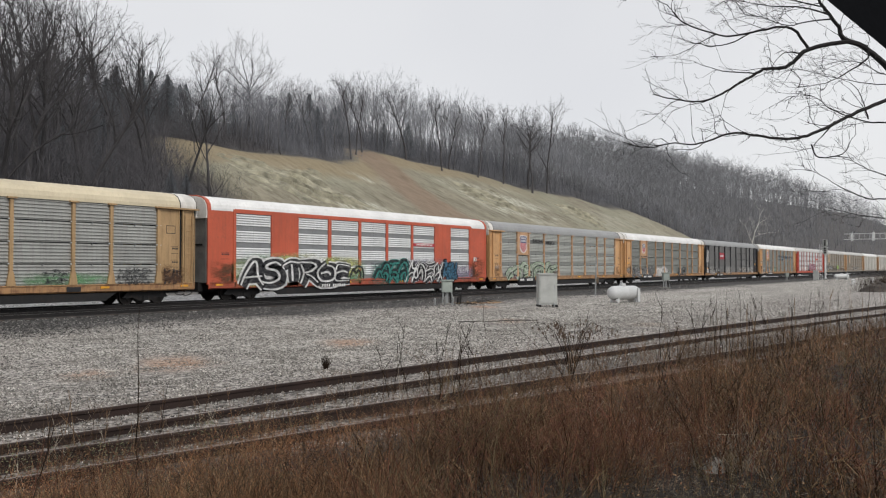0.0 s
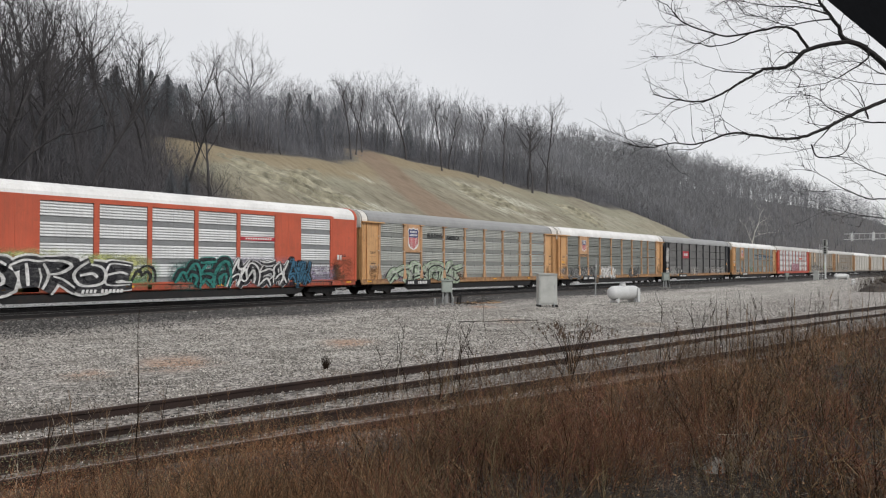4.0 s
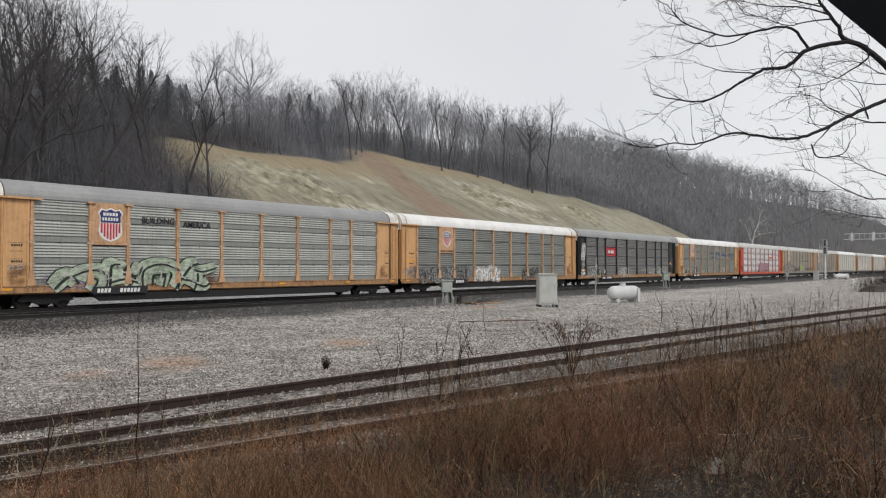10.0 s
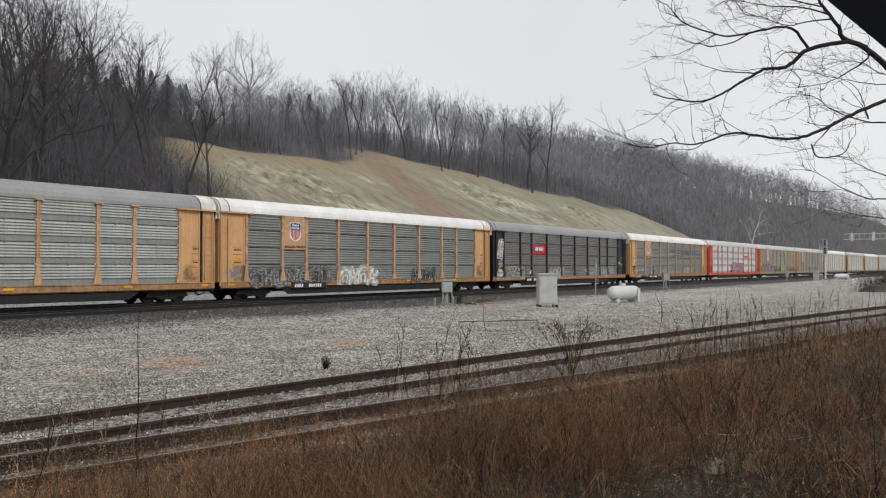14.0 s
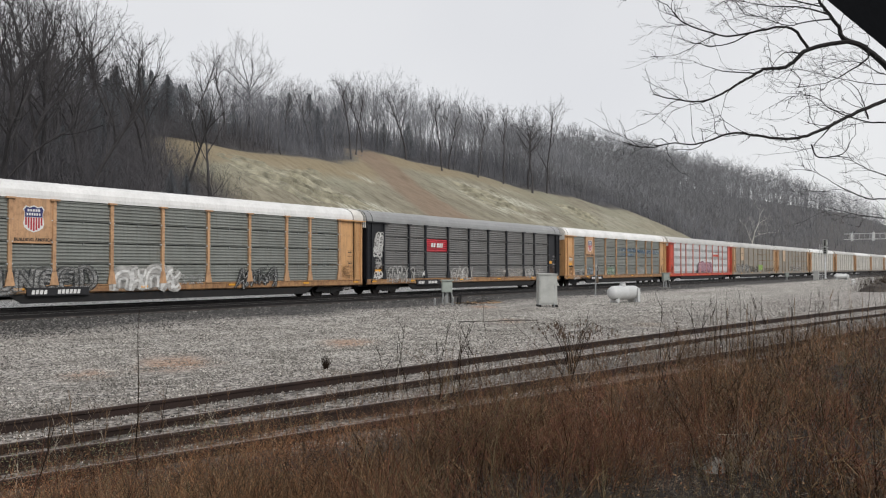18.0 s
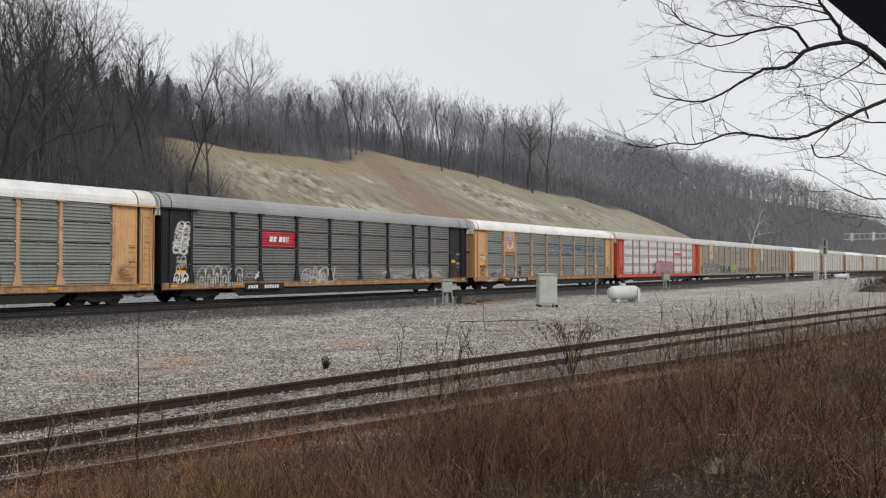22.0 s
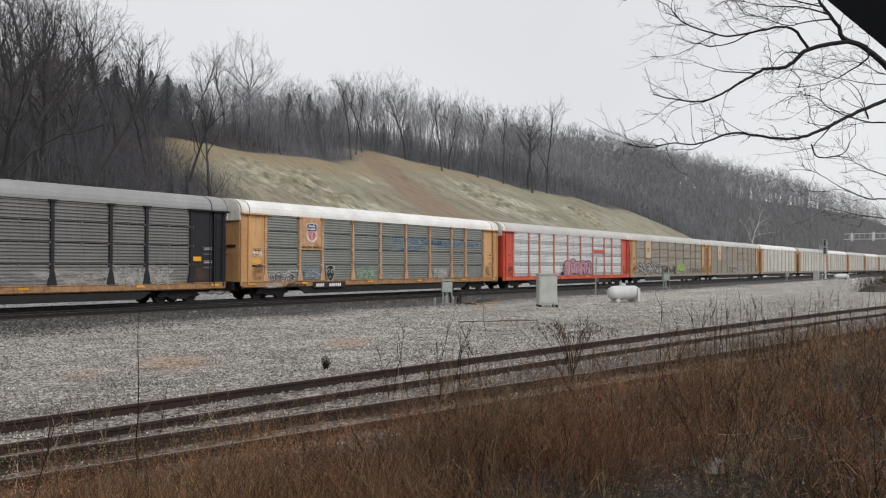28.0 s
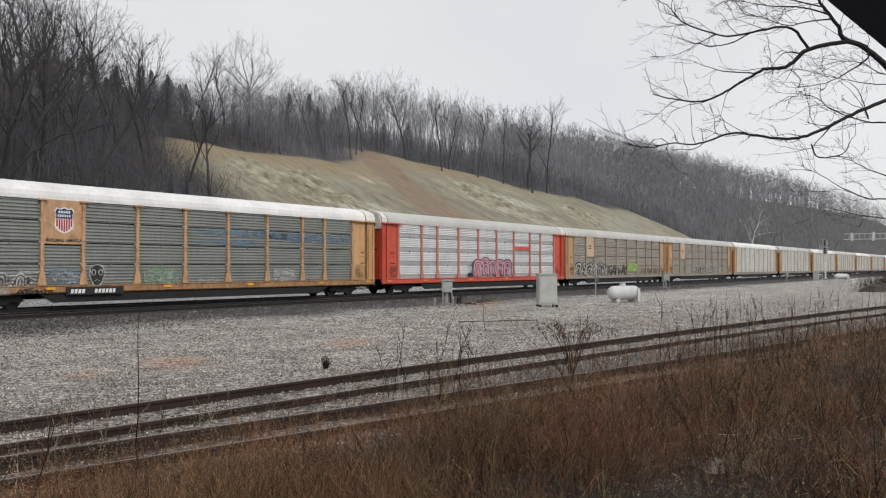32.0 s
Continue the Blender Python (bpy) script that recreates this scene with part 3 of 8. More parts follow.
def main_track(y, label):
    track = thing("railway_track", pose(0, 0, 0), label, "track", "main line tracks", "structure")
    for k in (-0.755, 0.755):
        rail = part("rail", bent_rail([(x, y + k) for x in range(-160, 1201, 40)], rail_outline(0.0)), MAIN_RAIL, track)
        part("rail_head", Shape().box(-160, 1200, y + k - 0.026, y + k + 0.026, -0.001, 0.003), RAIL_TOP, rail, "worn shiny running surface")
    tie = Shape().prism([(-0.11, -0.28), (0.11, -0.28), (0.11, -0.165), (0.09, -0.15), (-0.09, -0.15), (-0.11, -0.165)], -1.3, 1.3, "y").mesh("tie")
    rng = random.Random(int(y))
    for i in range(130):
        put_mesh("tie", tie, TIE, track, at=pose(4 + i * 0.6, y + rng.uniform(-0.04, 0.04), rng.uniform(-0.012, 0.008), 0, 0, 90 * 0 + rng.uniform(-1.2, 1.2)))
    rest = Shape()
    for i in range(330):
        x = 82 + i * 0.6
        rest.box(x - 0.11, x + 0.11, y - 1.3, y + 1.3, -0.28, -0.15)
    tagged(part("far_ties", rest, TIE, track), kind="stuff")
    return track


main_track(TRAIN_Y, "dark main line track that the train runs on")
main_track(SECOND_Y, "dark empty main line track on dark ballast")


def siding():
    """The rusty siding and its turnout: four rails that part towards the brush, ties buried in the gravel."""
    track = thing("siding_track", pose(0, 0, 0), "rusty disused siding rails half sunk in gravel and brush", "track", "", "structure")
    rails = tuple(zip(RAILS, (0.15, 0.06, 0.10, 0.05), ((-14, 46), (-14, 40), (-10, 34), (-10, 26))))
    for (a, b, c), top, (x0, x1) in rails:
        part("rail", bent_rail([(x, a + b * x + c * x * x) for x in np.arange(x0, x1, 1.5).tolist()], rail_outline(top)), RUST_RAIL, track)
        part("rail_top", bent_rail([(x, a + b * x + c * x * x) for x in np.arange(x0, x1, 1.5).tolist()], [(-0.014, top - 0.001), (0.016, top - 0.001), (0.014, top + 0.003), (-0.012, top + 0.003)]), WORN_RAIL, track)
    rng = random.Random(5)
    tie = Shape().prism([(-0.11, -0.12), (0.11, -0.12), (0.11, 0.0), (0.08, 0.012), (-0.09, 0.01), (-0.11, -0.005)], -0.25, 0.25, "y", 0.02).mesh("tie_end")
    for i in range(16):
        x = rng.uniform(2, 22)
        put_mesh("tie_end", tie, TIE, track, at=pose(x, 8.1 - 0.15 * x + rng.choice((-0.9, 0.2)), -0.05 + rng.uniform(-0.01, 0.01), 0, 0, -8 + rng.uniform(-5, 5)))
    return track


siding()


# ---------------------------------------------------------------- the train
CAR_LENGTH, HALF_WIDTH = 27.62, 1.52
SILL, DECK, EAVE_Z = 0.66, 1.04, 4.92
SPEED = 3.995
SIDE = -HALF_WIDTH
POSTS = (1.82, 4.57, 6.53, 9.37, 12.2, 15.03, 17.88, 20.72, 22.65, 25.28)
MESHES = {}


def shared(key, make):
    if key not in MESHES:
        MESHES[key] = make().mesh(str(key[0]) if isinstance(key, tuple) else key)
    return MESHES[key]


def screen_shape(width, height, ridges, depth=0.075):
    """A pressed steel screen with level ridges; its lower left corner at the origin, facing -y."""
    pitch = height / ridges
    prof = [(0.0, 0.0)]
    for i in range(ridges):
        z = i * pitch
        prof += [(0.0, z + 0.30 * pitch), (-depth, z + 0.40 * pitch), (-depth, z + 0.48 * pitch), (0.0, z + 0.88 * pitch)]
    prof += [(0.0, height)]
    s, n = Shape(), len(prof)
    s.v = [(x, y, z) for x in (0.0, width) for y, z in prof] + [(x, 0.03, z) for x in (0.0, width) for z in (0.0, height)]
    s.f = [(i, n + i, n + i + 1, i + 1) for i in range(n - 1)]
    b = 2 * n
    s.f += [(b, b + 1, b + 3, b + 2), (0, b, b + 2, n), (n - 1, 2 * n - 1, b + 3, b + 1)]
    return s


def flat_shape(width, height):
    """A flat steel sheet with a folded rim and one shallow seam."""
    return Shape().box(0, width, 0.0, 0.03, 0, height).box(0, width, -0.012, 0.0, 0, 0.02).box(width * 0.5 - 0.012, width * 0.5 + 0.012, -0.006, 0.0, 0.02, height)


def ridge_shape(width, height, count=5, share=0.70, depth=0.055):
    """The level pressed ridges on the upper part of a sheet, one pressing."""
    pitch = height * share / count
    front = []
    for i in range(count):
        z = height * (1 - share) + i * pitch - 0.01
        front += [(-0.001, z), (-depth * 0.75, z + 0.03 * pitch), (-depth, z + 0.2 * pitch), (-depth * 0.8, z + 0.4 * pitch), (-0.001, z + 0.82 * pitch)]
    back = [(0.004, z) for y, z in front[::-1]]
    n = len(front)
    s = Shape()
    s.v = [(x, y, z) for x in (0.03, width - 0.03) for y, z in front + back]
    m = 2 * n
    s.f = [(i, m + i, m + i + 1, i + 1) for i in range(n - 1)] + [(i, i + 1, m - 2 - i, m - 1 - i) for i in range(n - 1)]
    s.f += [(m + i + 1, m + i, 2 * m - 1 - i, 2 * m - 2 - i) for i in range(n - 1)]
    return s


def post_shape(height):
    """A side post with its flared foot, cap and clamp bolts."""
    s = Shape().prism([(-0.08, 0), (-0.08, height), (0.08, height), (0.08, 0)], -0.075, 0.05, "y")
    s.prism([(-0.21, 0), (-0.1, 0.6), (0.1, 0.6), (0.21, 0)], -0.085, -0.0, "y")
    s.prism([(-0.21, height - 0.08), (-0.21, height - 0.005), (0.21, height - 0.005), (0.21, height - 0.08)], -0.15, 0.0, "y")
    return s


def clamp_shape():
    """A pale clamp that holds the screens to a post."""
    return Shape().prism([(-0.125, -0.03), (0.125, -0.03), (0.125, 0.015), (0.09, 0.03), (-0.09, 0.03), (-0.125, 0.015)], -0.06, 0.04, "y")


def roof_shape(length):
    """A ribbed steel roof, rounded to the eaves, with its ends turned down."""
    half = [(-1.53, EAVE_Z - 0.02), (-1.53, EAVE_Z + 0.10), (-1.48, EAVE_Z + 0.30), (-1.31, EAVE_Z + 0.53), (-1.0, EAVE_Z + 0.69), (-0.5, EAVE_Z + 0.79), (0.0, EAVE_Z + 0.82)]
    prof = half + [(-y, z) for y, z in half[-2::-1]]
    n, s = len(prof), Shape()
    xs = [0.0, 0.05]
    x = 0.42
    while x < length - 0.5:
        xs += [x, x + 0.03, x + 0.15, x + 0.18]
        x += 0.42
    xs += [length - 0.05, length]
    for i, t in enumerate(xs):
        lift = 0.006 if 2 <= i < len(xs) - 2 and (i - 2) % 4 in (1, 2) else 0.0
        drop = 0.03 if i in (0, len(xs) - 1) else 0.0
        for y, z in prof:
            up = lift if z > EAVE_Z + 0.2 else 0.0
            k = 1 + (up - drop) / 1.5
            s.v.append((t, y * k, EAVE_Z + (z - EAVE_Z) * (1 + (up - drop) / 0.9)))
    m = len(xs)
    s.f = [(i * n + k, (i + 1) * n + k, (i + 1) * n + k + 1, i * n + k + 1) for i in range(m - 1) for k in range(n - 1)]
    s.f += [tuple(range(n)), tuple(range((m - 1) * n, m * n))[::-1]]
    return s


def arch_shape(x0, x1, proud, foot=EAVE_Z - 0.02):
    """A band over the roof's section from eave to eave."""
    half = [(-1.53, foot), (-1.53, EAVE_Z + 0.10), (-1.48, EAVE_Z + 0.30), (-1.31, EAVE_Z + 0.53), (-1.0, EAVE_Z + 0.69), (-0.5, EAVE_Z + 0.79), (0.0, EAVE_Z + 0.82)]
    prof = half + [(-y, z) for y, z in half[-2::-1]]
    out = [(y * (1 + proud / 1.5), z + proud * max(0.0, min(1.0, (z - EAVE_Z) * 2))) for y, z in prof]
    inner = [(y * 0.985, z - 0.02) for y, z in prof]
    n, s = len(prof), Shape()
    s.v = [(x, y, z) for x in (x0, x1) for ring in (out, inner) for y, z in ring]
    for k in range(n - 1):
        s.f += [(k, k + 1, 2 * n + k + 1, 2 * n + k), (n + k + 1, n + k, 3 * n + k, 3 * n + k + 1), (k + 1, k, n + k, n + k + 1), (2 * n + k, 2 * n + k + 1, 3 * n + k + 1, 3 * n + k)]
    return s


def ladder_shape(height):
    s = Shape()
    for x in (0.0, 0.42):
        s.box(x - 0.02, x + 0.02, -0.09, -0.05, 0.0, height)
    for i in range(int(height / 0.3)):
        s.tube([(0.0, -0.075, 0.2 + 0.3 * i), (0.42, -0.075, 0.2 + 0.3 * i)], [0.013, 0.013], 5)
    return s


def truck_side_shape():
    return Shape().prism([(-1.3, 0.36), (-1.05, 0.62), (-0.55, 0.66), (-0.35, 0.72), (0.35, 0.72), (0.55, 0.66), (1.05, 0.62), (1.3, 0.36), (1.08, 0.30), (0.72, 0.34), (0.42, 0.20), (-0.42, 0.20), (-0.72, 0.34), (-1.08, 0.30)], -1.12, -0.96, "y")


def wheelset_shape():
    s = Shape().disc((0, 0), 0.075, -1.05, 1.05, "y", 8)
    for k in (-1, 1):
        s.disc((0, 0), 0.42, k * 0.70, k * 0.82, "y", 24)
        s.disc((0, 0), 0.455, k * 0.665, k * 0.70, "y", 24)
        s.disc((0, 0), 0.12, k * 0.82, k * 1.0, "y", 10)
        for i in range(5):
            a = 2 * math.pi * i / 5
            s.disc((0.24 * math.cos(a), 0.24 * math.sin(a)), 0.05, k * 0.82, k * 0.835, "y", 8)
    return s


WHEELSETS = []


def truck(car, x):
    t = put_mesh("truck", shared("truck", lambda: Shape().box(-0.22, 0.22, -1.0, 1.0, 0.34, 0.60).box(-0.5, 0.5, -0.3, 0.3, 0.5, 0.66)), UNDER, car, at=pose(x, 0, 0))
    frame_mesh = shared("side_frame", truck_side_shape)
    put_mesh("side_frame", frame_mesh, UNDER, t)
    put_mesh("side_frame", frame_mesh, UNDER, t, at=pose(0, 0, 0, 0, 0, 180))
    spring = shared("spring_nest", lambda: Shape().disc((-0.12, 0.0), 0.07, 0.22, 0.44, "z", 8).disc((0.12, 0.0), 0.07, 0.22, 0.44, "z", 8))
    put_mesh("spring_nest", spring, UNDER, t, at=pose(0, -1.08, 0))
    for k in (-0.89, 0.89):
        w = put_mesh("wheelset", shared("wheelset", wheelset_shape), RIM, t, at=pose(k, 0, 0.42))
        WHEELSETS.append((w, k))
    return t


def word(text, size, material, parent, at, label=""):
    """Painted lettering as a thin mesh, facing -y."""
    cu = bpy.data.curves.new("lettering", "FONT")
    cu.body, cu.size, cu.extrude, cu.align_x = text, size, 0.003, "CENTER"
    cu.offset = size * 0.022
    ob = bpy.data.objects.new("lettering", cu)
    me = bpy.data.meshes.new_from_object(ob)
    bpy.data.objects.remove(ob)
    return put_mesh("lettering", me, material, parent, label, at @ pose(0, 0, 0, 90, 0, 0))


def bars(s, x0, z0, widths, height, y, gap=0.05, slant=0.03):
    """Unreadable characters as plain slanted bars."""
    x = x0
    for w in widths:
        if w > 0:
            s.prism([(x, z0), (x + w, z0), (x + w + slant, z0 + height), (x + slant, z0 + height)], y - 0.004, y, "y")
        x += abs(w) + gap
    return s


def shield(car, x, z, size, y):
    """A railway shield: navy head over red and white stripes, white rim."""
    k = size / 1.6

    def outline(g):
        pts = [(0, -0.84), (0.34, -0.72), (0.56, -0.55), (0.62, -0.3), (0.55, 0.05), (0.55, 0.35), (0.64, 0.52), (0.48, 0.72), (0.25, 0.66), (0, 0.76)]
        pts = pts + [(-a, b) for a, b in pts[-2:0:-1]]
        return [(x + a * k * g, z + b * k * g) for a, b in pts]
    rim = part("shield_emblem", Shape().prism(outline(1.04), y - 0.006, y, "y"), PAINT_WHITE, car, "shield emblem with navy head and red stripes")
    part("shield_head", Shape().prism([(x + a * k, z + b * k) for a, b in ((-0.54, 0.06), (0.54, 0.06), (0.54, 0.36), (0.6, 0.5), (0.46, 0.68), (0.24, 0.62), (0, 0.72), (-0.24, 0.62), (-0.46, 0.68), (-0.6, 0.5), (-0.54, 0.36))], y - 0.011, y - 0.004, "y"), PAINT_NAVY, rim, "navy head")
    stripes = Shape()
    for i in range(7):
        a = (-0.48 + i * 0.16) * k
        drop = (0.80, 0.74, 0.64, 0.46)[abs(i - 3)]
        stripes.box(x + a - 0.052 * k, x + a + 0.052 * k, y - 0.011, y - 0.004, z - drop * k + 0.02, z + 0.04 * k)
    part("shield_stripes", stripes, PAINT_RED, rim, "red stripes")
    b = bars(Shape(), x - 0.40 * k, z + 0.40 * k, [0.12 * k] * 5, 0.15 * k, y - 0.011, 0.045 * k, 0.0)
    part("shield_lettering", b, PAINT_WHITE, rim)
    part("shield_lettering", bars(Shape(), x - 0.45 * k, z + 0.16 * k, [0.10 * k] * 6, 0.15 * k, y - 0.011, 0.05 * k, 0.0), PAINT_WHITE, rim)


def ribbon(s, pts, width, y0, y1, chisel=0.35, point=0.0):
    """A spray stroke: a flat band along a bent line in the car's side, thinner where it turns."""
    left, right = [], []
    for i, p in enumerate(pts):
        a, b = pts[max(0, i - 1)], pts[min(len(pts) - 1, i + 1)]
        dx, dz = b[0] - a[0], b[1] - a[1]
        n = math.hypot(dx, dz) or 1.0
        w = width * (0.5 + chisel * abs(dz) / n * 0.6) * (1 - point + point * math.sin(math.pi * (i + 0.7) / (len(pts) + 0.4)))
        left.append((p[0] - dz / n * w, p[1] + dx / n * w))
        right.append((p[0] + dz / n * w, p[1] - dx / n * w))
    m = len(pts)
    s.add([(x, y0, z) for x, z in left + right] + [(x, y1, z) for x, z in left + right],
          [(i, i + 1, m + i + 1, m + i) for i in range(m - 1)] + [(0, m, 3 * m, 2 * m), (m - 1, 3 * m - 1, 4 * m - 1, 2 * m - 1)]
          + [(i + 1, i, 2 * m + i, 2 * m + i + 1) for i in range(m - 1)] + [(m + i, m + i + 1, 3 * m + i + 1, 3 * m + i) for i in range(m - 1)])


def curve_pts(ctrl, n=6):
    out = []
    for i in range(len(ctrl) - 1):
        p0, p1, p2, p3 = ctrl[max(0, i - 1)], ctrl[i], ctrl[i + 1], ctrl[min(len(ctrl) - 1, i + 2)]
        for k in range(n):
            t = k / n
            out.append(tuple(0.5 * (2 * b + (c - a) * t + (2 * a - 5 * b + 4 * c - d) * t * t + (3 * b - a - 3 * c + d) * t ** 3) for a, b, c, d in zip(p0, p1, p2, p3)))
    return out + [ctrl[-1]]


def sheet(car, x0, x1, z0, z1, paint, y=None, name="overspray", label=""):
    """A thin film of paint or dirt on the car's side."""
    y = SIDE - 0.04 if y is None else y
    return part(name, Shape().box(x0, x1, y - 0.002, y, z0, z1), paint, car, label)


def stain(car, x0, x1, z0, z1):
    return sheet(car, x0, x1, z0, z1, CLOUD_RUST, SIDE - 0.034, "dirt_stain")


GLYPHS = {}
GLYPHS["A"] = [[(0.0, 0.0), (0.22, 0.45), (0.42, 1.0), (0.62, 0.95), (0.8, 0.4), (1.0, 0.05)], [(0.12, 0.36), (0.5, 0.42), (0.85, 0.34)]]
GLYPHS["S"] = [[(0.92, 0.8), (0.6, 0.98), (0.2, 0.85), (0.25, 0.6), (0.75, 0.45), (0.85, 0.18), (0.5, 0.0), (0.05, 0.12)]]
GLYPHS["T"] = [[(0.0, 0.86), (0.35, 0.95), (0.75, 0.92), (1.05, 0.98)], [(0.52, 0.9), (0.5, 0.5), (0.56, 0.0)]]
GLYPHS["R"] = [[(0.12, 0.0), (0.16, 0.5), (0.1, 0.98)], [(0.1, 0.94), (0.6, 1.0), (0.85, 0.78), (0.6, 0.55), (0.25, 0.5)], [(0.4, 0.5), (0.7, 0.25), (1.05, 0.0)]]
GLYPHS["O"] = [[(0.5, 1.0), (0.15, 0.85), (0.02, 0.5), (0.15, 0.12), (0.5, 0.0), (0.85, 0.15), (0.98, 0.5), (0.85, 0.88), (0.45, 1.0)], [(0.3, 0.45), (0.55, 0.58), (0.72, 0.5)]]
GLYPHS["E"] = [[(0.9, 0.92), (0.4, 0.98), (0.12, 0.75), (0.08, 0.3), (0.35, 0.02), (0.95, 0.08)], [(0.15, 0.52), (0.5, 0.56), (0.78, 0.5)]]
GLYPHS["C"] = [[(0.95, 0.8), (0.6, 1.0), (0.2, 0.85), (0.04, 0.45), (0.25, 0.1), (0.6, 0.0), (0.95, 0.2)]]
GLYPHS["H"] = [[(0.1, 0.0), (0.12, 0.5), (0.08, 1.0)], [(0.88, 0.0), (0.85, 0.5), (0.92, 1.0)], [(0.12, 0.48), (0.5, 0.54), (0.86, 0.5)]]
GLYPHS["U"] = [[(0.08, 1.0), (0.06, 0.4), (0.25, 0.04), (0.6, 0.02), (0.88, 0.3), (0.92, 1.0)]]
GLYPHS["N"] = [[(0.1, 0.0), (0.08, 0.6), (0.14, 0.98)], [(0.14, 0.95), (0.5, 0.5), (0.86, 0.04)], [(0.88, 0.02), (0.86, 0.5), (0.92, 1.0)]]
GLYPHS["D"] = [[(0.1, 0.02), (0.12, 0.5), (0.08, 0.98)], [(0.08, 0.96), (0.55, 0.98), (0.92, 0.65), (0.9, 0.3), (0.55, 0.02), (0.1, 0.04)]]
# shapes that spell nothing: arch, hook, fan, bow, wedge
GLYPHS["1"] = [[(-0.25, 0.1), (0.05, 0.75), (0.3, 0.3)], [(0.1, 0.6), (0.35, 0.98), (0.7, 0.9), (0.92, 0.45), (0.95, 0.0)], [(0.35, 0.4), (0.5, 0.62), (0.7, 0.4), (0.62, 0.05)]]
GLYPHS["2"] = [[(0.05, 0.0), (0.1, 0.55), (0.02, 0.9), (0.35, 1.0)], [(0.4, 1.0), (0.45, 0.6), (0.7, 0.62), (0.8, 1.05)], [(0.15, 0.3), (0.5, 0.45), (0.85, 0.15)], [(0.5, 0.0), (0.62, 0.4), (0.6, 0.7)]]
GLYPHS["3"] = [[(0.0, 0.98), (0.4, 0.9), (0.95, 0.98)], [(0.3, 0.9), (0.2, 0.5), (0.6, 0.6), (0.9, 0.4), (0.7, 0.1)], [(0.1, 0.0), (0.45, 0.3), (0.85, 0.02)]]
GLYPHS["4"] = [[(0.0, 0.0), (0.25, 0.5), (0.45, 1.0), (0.6, 1.05)], [(0.6, 1.0), (0.62, 0.75), (0.8, 0.65), (1.15, 0.95)], [(0.2, 0.3), (0.55, 0.4), (0.9, 0.1), (1.1, 0.3)], [(0.7, 0.6), (0.75, 0.3), (0.65, 0.0)]]
GLYPHS["5"] = [[(0.0, 0.5), (0.3, 0.75), (0.35, 0.3), (0.65, 0.55), (0.95, 0.35)], [(0.05, 0.1), (0.4, 0.2), (0.7, 0.1)]]
GLYPHS["6"] = [[(0.05, 0.0), (0.05, 0.65), (0.3, 1.0), (0.75, 1.0), (0.95, 0.65), (0.95, 0.0)], [(0.32, 0.1), (0.3, 0.5), (0.5, 0.66), (0.68, 0.5), (0.66, 0.1)]]


def piece(car, text, x0, x1, z0, z1, layers, seed, label="", lap=1.12, shake=0.05, slant=0.1, point=0.45, bend=5):
    """A sprayed piece: fat bent letters laid over one another, from the widest film of paint to the narrowest."""
    rng = random.Random(seed)
    w, h = (x1 - x0) / len(text), z1 - z0
    strokes = []
    for i, g in enumerate(text):
        up, size = rng.uniform(-0.05, 0.06) * h, rng.uniform(0.9, 1.06)
        for line in GLYPHS.get(g, GLYPHS["5"]):
            pts = [((u - 0.5) * lap + rng.uniform(-shake, shake) + slant * v, v * size + rng.uniform(-shake, shake)) for u, v in line]
            strokes.append(curve_pts([(x0 + w * (i + 0.5) + u * w, z0 + up + v * h) for u, v in pts], bend))
    fat = [rng.uniform(0.75, 1.2) for i in strokes]
    top = None
    for n, (paint, width, *shift) in enumerate(layers):
        dx, dz = shift or (0, 0)
        s = Shape()
        for i, line in enumerate(strokes):
            y = SIDE - 0.052 - 0.009 * n - 0.0008 * (i % 9)
            ribbon(s, [(x + dx, z + dz) for x, z in line], width * fat[i], y, y + 0.004, 0.55, point)
        ob = tagged(part("graffiti" if n == 0 else "graffiti_fill", s, paint, car if top is None else top, label if n == 0 else ""), kind="stuff")
        top = top or ob
    return top


